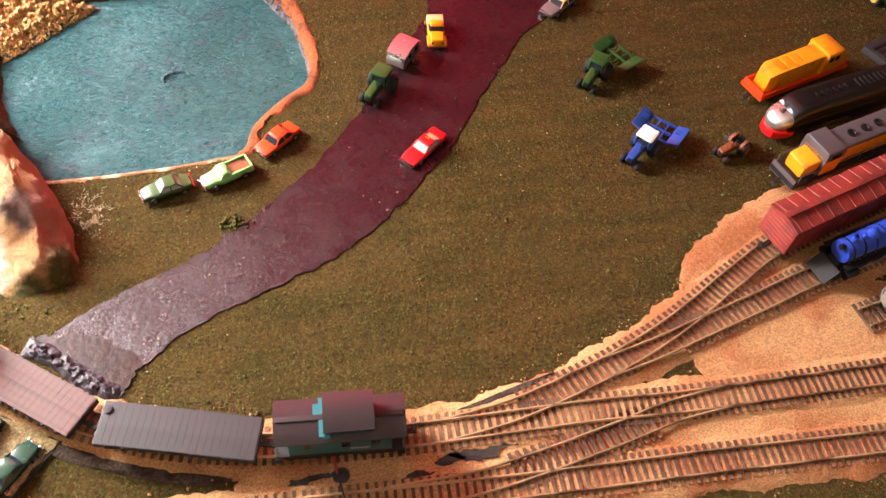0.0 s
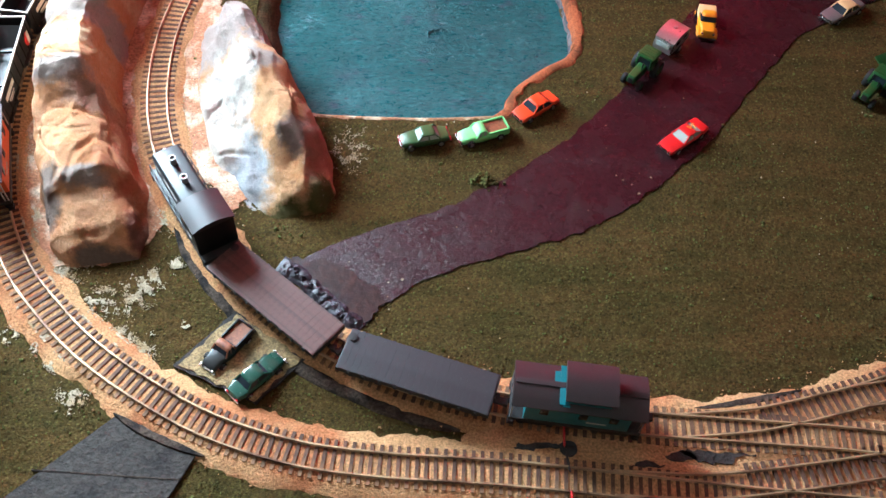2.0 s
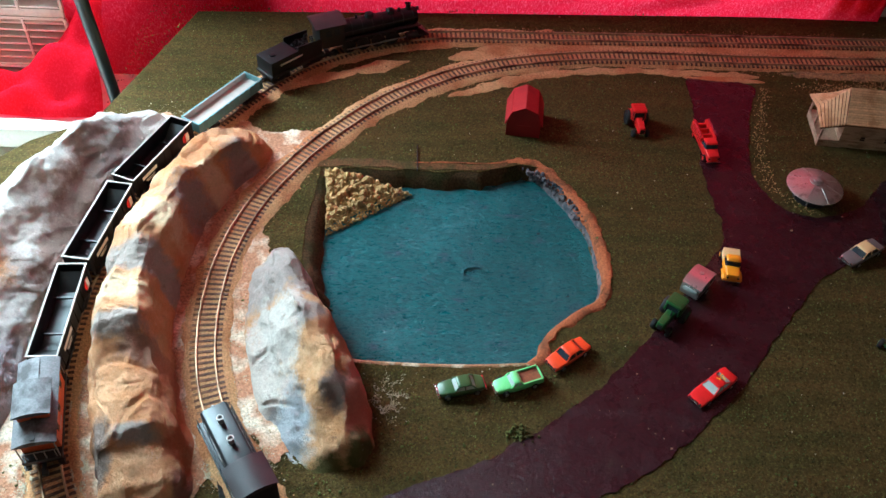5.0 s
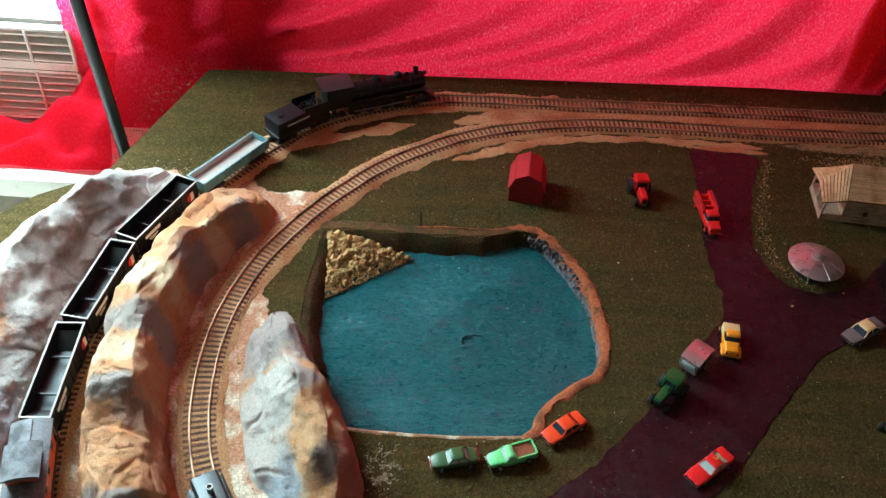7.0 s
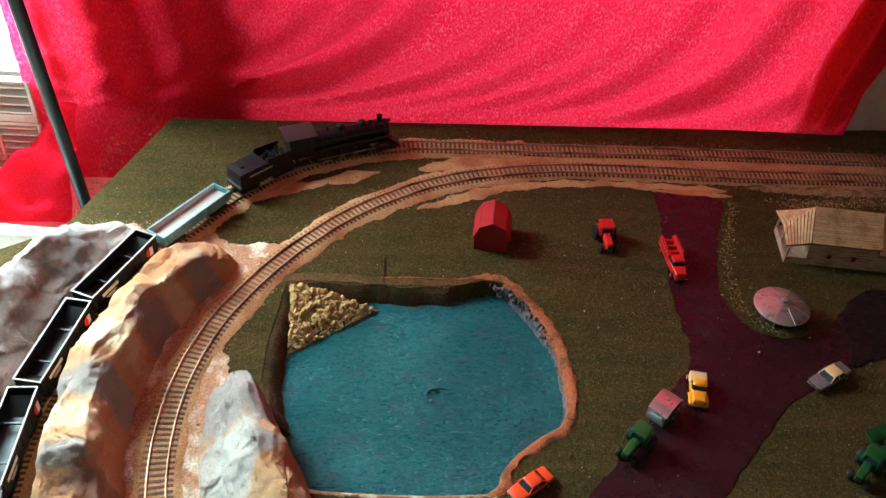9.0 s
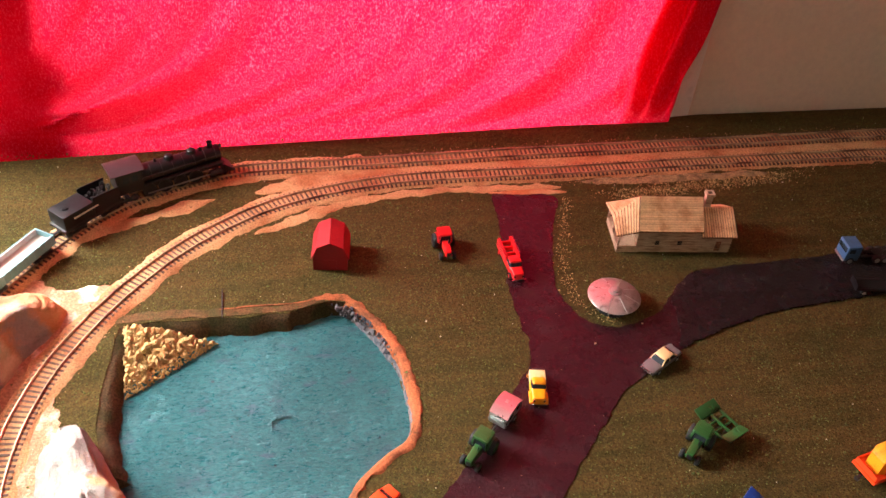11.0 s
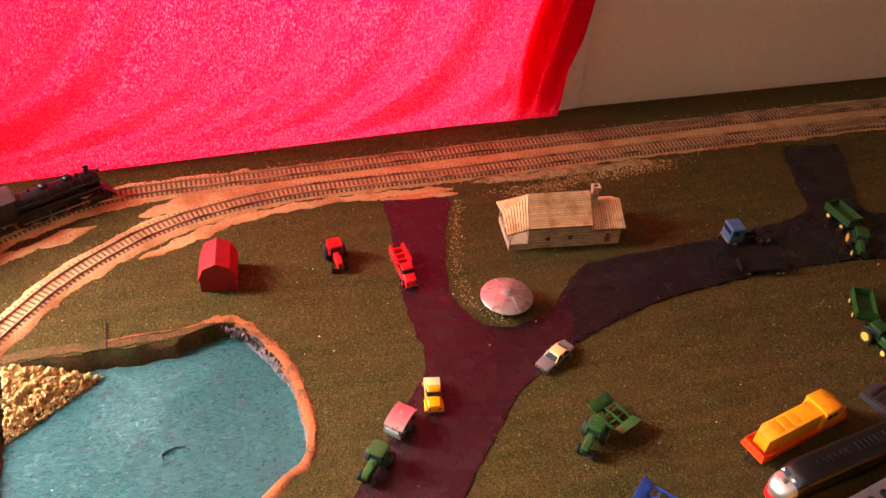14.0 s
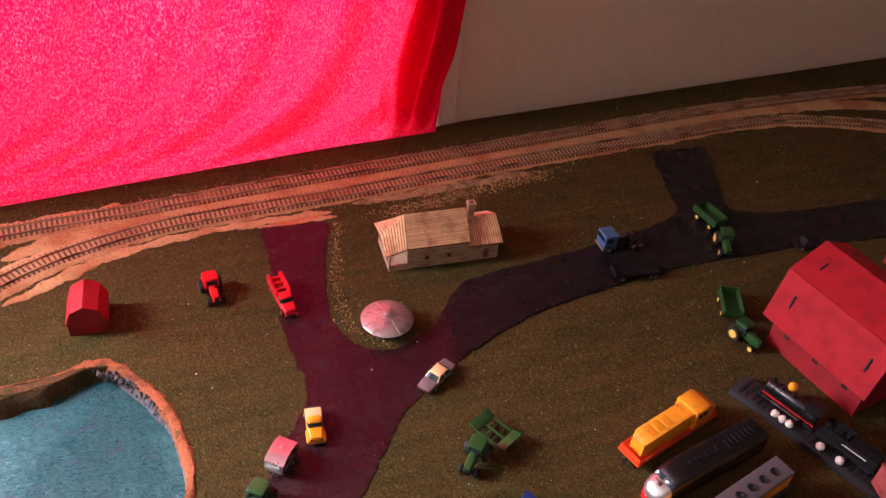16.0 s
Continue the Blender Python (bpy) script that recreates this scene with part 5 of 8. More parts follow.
def truck(parent, x, r=0.0046, base=0.021, material=SOOT):
    """A two-axle bogie: side frames, bolster and four wheels."""
    bm = bmesh.new()
    for y in (-0.0125, 0.0125):
        box(bm, x, y, r + 0.0004, base + 0.006, 0.0022, 0.0026, 0.0004)
        box(bm, x, y, r + 0.0014, 0.008, 0.0026, 0.0050, 0.0004)
        for s in (-1, 1):
            box(bm, x + s * base / 2, y, r, 0.0042, 0.0028, 0.0036, 0.0004)
    box(bm, x, 0, r + 0.0016, 0.0050, 0.024, 0.0024)
    ob = part("bogie", bm, material, parent)
    for s in (-1, 1):
        for y in (-0.0092, 0.0092):
            bm = bmesh.new()
            lathe(bm, [(r * 0.3, -0.0012), (r, -0.0012), (r * 0.92, 0.0012), (r * 0.3, 0.0012)], 14, (x + s * base / 2, y, r), "y")
            part("wheel", bm, SILVERDULL if material is not SOOT else SOOT, ob)


def coupler(parent, x, z=0.0085):
    s = 1 if x > 0 else -1
    bm = bmesh.new()
    box(bm, x + s * 0.003, 0, z, 0.010, 0.0030, 0.0026, 0.0003)
    box(bm, x + s * 0.0085, 0.0012, z, 0.0036, 0.0052, 0.0042, 0.0006)
    part("coupler", bm, SOOT, parent)


def bars(parent, rows, material, name="lettering"):
    """Lettering as plain bars: rows of x, y, z, length, height on a side wall facing -y or +y."""
    bm = bmesh.new()
    for x, y, z, ln, h in rows:
        box(bm, x, y, z, ln, 0.0003, h)
    part(name, bm, material, parent, smooth=False)


def flatcar(label, deck, m, length=0.117):
    t = thing("flatcar", label, "railway wagon", "wagons of the short train", m)
    bm = bmesh.new()
    box(bm, 0, 0, 0.0140, length, 0.0335, 0.0040, 0.0005)
    part("frame", bm, SOOT, t)
    n = 22
    bm = bmesh.new()
    box(bm, 0, 0, 0.0168, length - 0.001, 0.0340, 0.0014, 0.0002)
    d = part("deck", bm, deck, t)
    bm = bmesh.new()
    w = (length - 0.003) / n
    box(bm, 0, 0, 0.0, w - 0.00012, 0.0330, 0.0003)
    me = bpy.data.meshes.new("plank")
    bm.to_mesh(me)
    bm.free()
    me.materials.append(deck)
    for i in range(n):
        shared("plank", me, d, Matrix.Translation((-length / 2 + 0.0015 + w * (i + 0.5), 0, 0.0177)))
    for s in (-1, 1):
        bm = bmesh.new()
        for i in range(9):
            box(bm, -length / 2 + 0.010 + i * (length - 0.02) / 8, s * 0.0174, 0.0150, 0.0022, 0.0012, 0.0034, 0.0002)
        part("stake_pocket", bm, SOOT, t)
        truck(t, s * (length / 2 - 0.021))
        coupler(t, s * length / 2)
    bm = bmesh.new()
    lathe(bm, [(0.0010, 0), (0.0034, 0.0002), (0.0034, 0.0006), (0.001, 0.0008)], 14, (-length / 2 + 0.004, 0.010, 0.0185), "z")
    part("brake_wheel", bm, SOOT, t)
    return t


def switcher(m):
    """A diesel switching engine: long hood with two stacks, cab behind, steps and rails."""
    t = thing("switcher_engine", "black diesel switching engine with two exhaust stacks and a rear cab", "locomotive", "wagons of the short train", m)
    L = 0.109
    bm = bmesh.new()
    box(bm, 0, 0, 0.0135, L, 0.0330, 0.0050, 0.0006)
    part("frame", bm, SOOT, t)
    bm = bmesh.new()
    loft(bm, [section(x, hw, 0.016, zt, 0.0024) for x, hw, zt in ((0.0490, 0.0105, 0.0395), (0.0475, 0.0120, 0.0405), (-0.0180, 0.0120, 0.0405))])
    h = part("hood", bm, BLACK, t)
    bm = bmesh.new()
    loft(bm, [section(x, 0.0164, 0.016, zt, 0.0020) for x, zt in ((-0.0180, 0.0470), (-0.0185, 0.0475), (-0.0465, 0.0475), (-0.0470, 0.0470))])
    c = part("cab", bm, BLACK, t)
    bm = bmesh.new()
    prof = [(y, 0.0478 + 0.0045 * (1 - (y / 0.0175) ** 2)) for y in (-0.0175, -0.012, -0.006, 0, 0.006, 0.012, 0.0175)]
    loft(bm, [[(x, y, z) for y, z in prof] + [(x, 0.0175, 0.0468), (x, -0.0175, 0.0468)] for x in (-0.0165, -0.0490)])
    part("roof", bm, ROOFMAROON, c)
    for s in (-1, 1):
        for x in (-0.026, -0.038):
            bm = bmesh.new()
            box(bm, x, s * 0.0165, 0.0385, 0.0075, 0.0006, 0.0075, 0.0002)
            part("window", bm, GLASS, c)
    for x in (0.0305, 0.0080):
        bm = bmesh.new()
        lathe(bm, [(0.0028, 0.0400), (0.0024, 0.0415), (0.0022, 0.0455), (0.0030, 0.0462), (0.0030, 0.0470), (0.0020, 0.0470), (0.0018, 0.0440)], 16, (x, 0, 0))
        part("exhaust_stack", bm, SILVERDULL, h)
    bm = bmesh.new()
    tube(bm, (0.0480, 0, 0.0372), (0.0505, 0, 0.0372), 0.0022)
    part("headlight", bm, SILVER, h)
    for s in (-1, 1):
        for i in range(10):
            bm = bmesh.new()
            box(bm, 0.043 - i * 0.0062, s * 0.0121, 0.0285, 0.0050, 0.0005, 0.0170, 0.0002)
            part("hood_door", bm, BLACK, h)
        bars(h, [(0.036, s * 0.0126, 0.0335, 0.0085, 0.0022), (0.012, s * 0.0126, 0.0335, 0.026, 0.0016)], TEXTGREY)
        bars(c, [(-0.032, s * 0.0167, 0.0270, 0.009, 0.0022)], TEXTGREY)
        bm = bmesh.new()
        tube(bm, (0.0510, s * 0.0155, 0.027), (-0.017, s * 0.0155, 0.027), 0.00045, n=6)
        for i in range(6):
            tube(bm, (0.0510 - i * 0.0125, s * 0.0155, 0.016), (0.0510 - i * 0.0125, s * 0.0155, 0.027), 0.00045, n=6)
        part("handrail", bm, SOOT, t)
        for e in (-1, 1):
            bm = bmesh.new()
            box(bm, e * 0.0530, s * 0.0140, 0.0080, 0.0050, 0.0050, 0.0012)
            box(bm, e * 0.0530, s * 0.0140, 0.0120, 0.0050, 0.0050, 0.0012)
            box(bm, e * 0.0508, s * 0.0140, 0.0105, 0.0008, 0.0060, 0.0080)
            part("step", bm, SOOT, t)
    bm = bmesh.new()
    box(bm, 0, 0, 0.0085, 0.030, 0.020, 0.0060, 0.001)
    part("fuel_tank", bm, SOOT, t)
    for s in (-1, 1):
        truck(t, s * 0.034)
        coupler(t, s * L / 2)
    return t


def caboose(name, label, group, m, side, roof, length=0.094, patch=None, end=None):
    t = thing(name, label, "caboose", group, m)
    bm = bmesh.new()
    box(bm, 0, 0, 0.0135, length, 0.0320, 0.0040, 0.0005)
    part("frame", bm, SOOT, t)
    bl = length - 0.020
    bm = bmesh.new()
    box(bm, 0, 0, 0.0270, bl, 0.0310, 0.0230, 0.0005)
    b = part("body", bm, side, t)
    def curved(x0, x1, hw, z, rise):
        prof = [(y * hw, z + rise * (1 - y * y)) for y in (-1, -0.7, -0.35, 0, 0.35, 0.7, 1)]
        k = bmesh.new()
        loft(k, [[(x, y, zz) for y, zz in prof] + [(x, hw, z - 0.0010), (x, -hw, z - 0.0010)] for x in (x0, x1)])
        return k
    r = part("roof", curved(-length / 2, length / 2, 0.0175, 0.0390, 0.0048), roof, t)
    bm = bmesh.new()
    box(bm, 0, 0, 0.0443, length - 0.003, 0.0042, 0.0009, 0.0002)
    part("running_board", bm, roof, r)
    bm = bmesh.new()
    box(bm, 0.006, 0, 0.0470, 0.030, 0.0250, 0.0100, 0.0004)
    cu = part("cupola", bm, side, t)
    part("cupola_roof", curved(-0.012, 0.024, 0.0155, 0.0520, 0.0036), roof, cu)
    for s in (-1, 1):
        for x in (-bl * 0.32, bl * 0.05, bl * 0.34):
            bm = bmesh.new()
            box(bm, x, s * 0.0155, 0.0300, 0.0062, 0.0008, 0.0078, 0.0002)
            part("window", bm, GLASS, b)
        for x in (0.0, 0.012):
            bm = bmesh.new()
            box(bm, x, s * 0.0125, 0.0480, 0.0060, 0.0008, 0.0046, 0.0002)
            part("window", bm, GLASS, cu)
        bars(b, [(0.014, s * 0.0158, 0.0225, 0.014, 0.0016)], TEXTGREY)
        bm = bmesh.new()
        for y in (-0.012, -0.004, 0.004, 0.012):
            tube(bm, (s * (length / 2 - 0.0015), y, 0.0150), (s * (length / 2 - 0.0015), y, 0.0260), 0.0005, n=6)
        tube(bm, (s * (length / 2 - 0.0015), -0.0135, 0.0260), (s * (length / 2 - 0.0015), 0.0135, 0.0260), 0.0005, n=6)
        for y in (-0.0148, 0.0148):
            tube(bm, (s * (length / 2 - 0.0012), y, 0.0150), (s * (length / 2 - 0.0012), y, 0.0390), 0.0006, n=6)
        part("railing", bm, end or SILVERDULL, t)
        for y in (-0.0135, 0.0135):
            bm = bmesh.new()
            box(bm, s * (length / 2 - 0.002), y, 0.0085, 0.0050, 0.0050, 0.0010)
            box(bm, s * (length / 2 - 0.002), y, 0.0050, 0.0050, 0.0050, 0.0010)
            box(bm, s * (length / 2 - 0.0042), y, 0.0085, 0.0006, 0.0050, 0.0080)
            part("step", bm, end or SOOT, t)
        truck(t, s * (length / 2 - 0.020))
        coupler(t, s * length / 2)
    if patch:
        k = bmesh.new()
        for px, py, sx, sy in ((-0.013, 0.0, 0.0040, 0.030), (-0.0165, 0.006, 0.0050, 0.009), (-0.0100, -0.012, 0.0050, 0.007)):
            box(k, px, py, 0.0442 - 0.0046 * (py / 0.0175) ** 2, sx, sy, 0.0007)
        part("chipped_patch", k, patch, r)
    return t


def hopper(m):
    """An open-topped black hopper wagon with white rim, side lettering as bars and a round mark."""
    t = thing("hopper_wagon", "open black hopper wagon with white rim and round red mark", "railway wagon", "wagons of the long train", m)
    L, W, z0, z1 = 0.112, 0.0275, 0.0105, 0.0330
    for s in (-1, 1):
        bm = bmesh.new()
        box(bm, 0, s * (W / 2 - 0.0006), (z0 + z1) / 2, L, 0.0012, z1 - z0, 0.0002)
        sd = part("side", bm, BLACK, t)
        bm = bmesh.new()
        for i in range(9):
            box(bm, -L / 2 + 0.006 + i * (L - 0.012) / 8, s * (W / 2 + 0.0002), (z0 + z1) / 2 - 0.0005, 0.0012, 0.0010, z1 - z0 - 0.003)
        part("rib", bm, BLACK, sd)
        bars(sd, [(0.018 * s + 0.012 * s, s * (W / 2 + 0.0010), 0.0250, 0.026, 0.0044), (0.030 * s, s * (W / 2 + 0.0010), 0.0195, 0.016, 0.0013), (0.030 * s, s * (W / 2 + 0.0010), 0.0172, 0.012, 0.0009)], WHITE)
        bm = bmesh.new()
        lathe(bm, [(0.0005, -0.0002), (0.0062, -0.0002), (0.0062, 0.0002), (0.0005, 0.0002)], 24, (-0.040 * s, s * (W / 2 + 0.0010), 0.0215), "y")
        part("round_mark", bm, RED, sd)
        bm = bmesh.new()
        box(bm, -0.0425 * s, s * (W / 2 + 0.0014), 0.0215, 0.0055, 0.0003, 0.0110, 0.0, rz=0.0)
        part("white_mark", bm, WHITE, sd)
        bm = bmesh.new()
        box(bm, s * (L / 2 - 0.0006), 0, (z0 + z1) / 2 + 0.003, 0.0012, W - 0.0026, z1 - z0 - 0.006)
        part("end", bm, BLACK, t)
        for a in ((0, s * (W / 2 - 0.0003), L + 0.002, 0.0016), (s * (L / 2), 0, 0.0016, W - 0.0016)):
            bm = bmesh.new()
            box(bm, a[0], a[1], z1 + 0.0006, a[2], a[3], 0.0012, 0.0002)
            part("rim", bm, LININGGREY, t)
        truck(t, s * (L / 2 - 0.020))
        coupler(t, s * L / 2)
    bm = bmesh.new()
    box(bm, 0, 0, 0.0140, L - 0.003, W - 0.003, 0.0020)
    part("floor_pan", bm, SOOT, t)
    for s in (-1, 1):
        bm = bmesh.new()
        box(bm, s * (L / 2 - 0.014), 0, 0.0200, 0.0240, W - 0.004, 0.0010)
        bmesh.ops.rotate(bm, verts=bm.verts, cent=(s * (L / 2 - 0.014), 0, 0.020), matrix=Matrix.Rotation(-s * radians(38), 3, "Y"))
        part("slope_sheet", bm, SOOT, t)
    for x in (-0.022, 0.022):
        for nm, z, sx, sy, sz, tp in (("brace", 0.022, 0.0014, W - 0.003, 0.0024, 1.0), ("outlet", 0.0090, 0.012, 0.020, 0.0060, 1.6)):
            bm = bmesh.new()
            box(bm, x, 0, z, sx, sy, sz, 0.0, tp)
            part(nm, bm, SOOT, t)
    return t


def gondola(m):
    t = thing("gondola_wagon", "low blue-grey gondola wagon with pale inside", "railway wagon", "wagons of the long train", m)
    L, W, z0, z1 = 0.113, 0.0285, 0.0100, 0.0235
    for s in (-1, 1):
        bm = bmesh.new()
        box(bm, 0, s * (W / 2 - 0.0007), (z0 + z1) / 2, L, 0.0014, z1 - z0, 0.0002)
        sd = part("side", bm, TEALGREY, t)
        bm = bmesh.new()
        for i in range(12):
            box(bm, -L / 2 + 0.006 + i * (L - 0.012) / 11, s * (W / 2 + 0.0003), (z0 + z1) / 2, 0.0014, 0.0012, z1 - z0 - 0.001)
        part("rib", bm, TEALGREY, sd)
        bm = bmesh.new()
        box(bm, 0, s * (W / 2 - 0.0018), (z0 + z1) / 2 + 0.0014, L - 0.003, 0.0006, z1 - z0 - 0.003)
        part("lining", bm, LININGGREY, sd)
        bm = bmesh.new()
        box(bm, s * (L / 2 - 0.0007), 0, (z0 + z1) / 2, 0.0014, W - 0.003, z1 - z0, 0.0002)
        part("end", bm, TEALGREY, t)
        truck(t, s * (L / 2 - 0.020))
        coupler(t, s * L / 2)
    bm = bmesh.new()
    box(bm, 0, 0, 0.0140, L - 0.003, W - 0.0042, 0.0030)
    part("floor_pan", bm, LININGGREY, t)
    return t


def driver(parent, x, y, r):
    bm = bmesh.new()
    lathe(bm, [(0.0004, -0.0010), (r * 0.24, -0.0010), (r * 0.28, -0.0005), (r * 0.78, -0.0005), (r * 0.82, -0.0012), (r, -0.0012), (r * 0.95, 0.0012), (r * 0.82, 0.0012), (r * 0.78, 0.0005), (r * 0.28, 0.0005), (r * 0.24, 0.0010), (0.0004, 0.0010)], 22, (x, y, r), "y")
    part("driving_wheel", bm, SOOT, parent)


def steam_engine(name, label, m, group, body=BLACK, trim=SOOT, L=0.150, cabroof=ROOFMAROON, rods=SILVERDULL):
    """A steam engine: boiler with bands, stack, domes, bell, cab, running board, drivers with rods, pilot."""
    t = thing(name, label, "locomotive", group, m)
    f = L / 2
    bm = bmesh.new()
    lathe(bm, [(0.003, f - 0.012), (0.0100, f - 0.0125), (0.0108, f - 0.014), (0.0108, f - 0.040), (0.0114, f - 0.041), (0.0124, f - 0.090), (0.0124, f - 0.108)], 24, (0, 0, 0.0290), "x")
    b = part("boiler", bm, body, t)
    bm = bmesh.new()
    for i in range(7):
        x = f - 0.018 - i * 0.013
        lathe(bm, [(0.0108, x), (0.0117 + 0.00014 * i, x), (0.0117 + 0.00014 * i, x - 0.001), (0.0108, x - 0.001)], 24, (0, 0, 0.0290), "x")
    part("boiler_band", bm, trim, b)
    for nm, x, prof in (("smokestack", f - 0.022, [(0.0036, 0.037), (0.0030, 0.041), (0.0032, 0.047), (0.0038, 0.0475), (0.0028, 0.0475), (0.0024, 0.044)]),
                        ("sand_dome", f - 0.045, [(0.0062, 0.037), (0.0054, 0.041), (0.0050, 0.0435), (0.0030, 0.0452), (0.0003, 0.0456)]),
                        ("steam_dome", f - 0.072, [(0.0064, 0.038), (0.0056, 0.042), (0.0050, 0.0445), (0.0030, 0.0460), (0.0003, 0.0464)]),
                        ("bell", f - 0.034, [(0.0022, 0.0385), (0.0020, 0.0420), (0.0012, 0.0435), (0.0002, 0.0438)]),
                        ("whistle", f - 0.088, [(0.0014, 0.040), (0.0014, 0.0455), (0.0004, 0.0460)])):
        bm = bmesh.new()
        lathe(bm, prof, 18, (x, 0, 0))
        part(nm, bm, body, b)
    bm = bmesh.new()
    tube(bm, (f - 0.0125, 0, 0.0375), (f - 0.0085, 0, 0.0375), 0.0026, n=14)
    part("headlight", bm, trim, b)
    bm = bmesh.new()
    box(bm, f - 0.123, 0, 0.0320, 0.030, 0.0320, 0.0300, 0.0006)
    c = part("cab", bm, body, t)
    bm = bmesh.new()
    prof = [(y * 0.0175, 0.0470 + 0.0040 * (1 - y * y)) for y in (-1, -0.6, -0.3, 0, 0.3, 0.6, 1)]
    loft(bm, [[(x, y, z) for y, z in prof] + [(x, 0.0175, 0.0462), (x, -0.0175, 0.0462)] for x in (f - 0.105, f - 0.143)])
    part("roof", bm, cabroof, c)
    for s in (-1, 1):
        bm = bmesh.new()
        box(bm, f - 0.060, s * 0.0140, 0.0225, 0.098, 0.0052, 0.0012, 0.0002)
        part("running_board", bm, trim, t)
        for x in (f - 0.117, f - 0.127):
            bm = bmesh.new()
            box(bm, x, s * 0.0161, 0.0370, 0.0068, 0.0006, 0.0080)
            part("window", bm, GLASS, c)
        bm = bmesh.new()
        tube(bm, (f - 0.030, s * 0.0150, 0.0100), (f - 0.016, s * 0.0150, 0.0100), 0.0042, n=14)
        part("cylinder", bm, trim, t)
        for i in range(4):
            driver(t, f - 0.046 - i * 0.0185, s * 0.0095, 0.0088)
        bm = bmesh.new()
        box(bm, f - 0.074, s * 0.0130, 0.0070, 0.062, 0.0010, 0.0016)
        box(bm, f - 0.045, s * 0.0142, 0.0085, 0.036, 0.0010, 0.0014)
        part("side_rod", bm, rods, t)
        bm = bmesh.new()
        tube(bm, (f - 0.014, s * 0.0128, 0.0330), (f - 0.106, s * 0.0140, 0.0330), 0.0005, n=6)
        part("handrail", bm, trim, t)
    bm = bmesh.new()
    prism(bm, [(f - 0.012, 0.0150), (f - 0.010, 0.0150), (f + 0.002, 0.0030), (f - 0.012, 0.0030)], -0.0125, 0.0125)
    part("pilot", bm, trim, t)
    bm = bmesh.new()
    box(bm, f - 0.066, 0, 0.0150, 0.110, 0.0120, 0.0100, 0.001)
    part("frame", bm, trim, t)
    truck(t, f - 0.018, 0.0042, 0.014)
    truck(t, f - 0.128, 0.0046, 0.016)
    return t


def tender(m, group):
    t = thing("tender", "black coal tender with open coal space", "railway wagon", group, m)
    L = 0.088
    bm = bmesh.new()
    box(bm, 0, 0, 0.0130, L, 0.0310, 0.0040, 0.0005)
    part("frame", bm, SOOT, t)
    bm = bmesh.new()
    box(bm, -0.020, 0, 0.0250, 0.044, 0.0310, 0.0200, 0.0012)
    part("water_tank", bm, BLACK, t)
    for s in (-1, 1):
        bm = bmesh.new()
        prism(bm, [(0.0020, 0.0150), (0.0410, 0.0150), (0.0410, 0.0360), (0.0060, 0.0400), (0.0020, 0.0400)], s * 0.0143, s * 0.0155)
        part("coal_board", bm, BLACK, t)
        bars(t, [(-0.010, s * 0.0158, 0.0270, 0.036, 0.0024)], TEXTGREY)
        truck(t, s * 0.026)
    bm = bmesh.new()
    rnd = random.Random(3)
    for i in range(70):
        k = rnd.uniform(0.0015, 0.0032)
        box(bm, rnd.uniform(0.005, 0.038), rnd.uniform(-0.012, 0.012), 0.028 + rnd.uniform(0, 0.006), k, k, k, 0.0, 0.7, rz=rnd.uniform(0, 3))
    tagged(part("coal", bm, SOOT, t, smooth=False), kind="stuff")
    bm = bmesh.new()
    lathe(bm, [(0.0042, 0.0350), (0.0042, 0.0366), (0.001, 0.0370)], 16, (-0.028, 0, 0))
    part("water_hatch", bm, BLACK, t)
    coupler(t, -L / 2)
    return t


# the short train on the inner front curve
switcher(on_track(INNER, (-0.477, -0.249), True))
flatcar("brown planked flatcar on black bogies", DECKBROWN, on_track(INNER, (-0.4035, -0.3315)))
flatcar("black planked flatcar on black bogies", DECKBLACK, on_track(INNER, (-0.2925, -0.3960)))
caboose("teal_caboose", "teal caboose with a chipped black roof and cupola", "wagons of the short train", on_track(INNER, (-0.181, -0.4205)), TEAL, ROOFMAROON, 0.094, TEAL)
# the long train on the outer back curve
eng = steam_engine("steam_engine", "black steam engine with domes and maroon-lit cab roof", on_track(OUTER, (-0.412, 0.412), True), "wagons of the long train", L=0.152)
eng.scale = (1.14, 1.06, 1.06)
tender(on_track(OUTER, (-0.507, 0.346), True), "wagons of the long train")
gondola(on_track(OUTER, (-0.577, 0.248)))
for p in ((-0.635, 0.139), (-0.663, 0.022), (-0.668, -0.099)):
    hopper(on_track(OUTER, p))
caboose("orange_caboose", "orange caboose with a worn silver roof and cupola", "wagons of the long train", on_track(OUTER, (-0.651, -0.203)), CABORANGE, OLDROOF, 0.088)

# ---- engines and wagons standing in the yard ----
def lay(rear, front, z=TOP):
    return heading(rear, front, z)


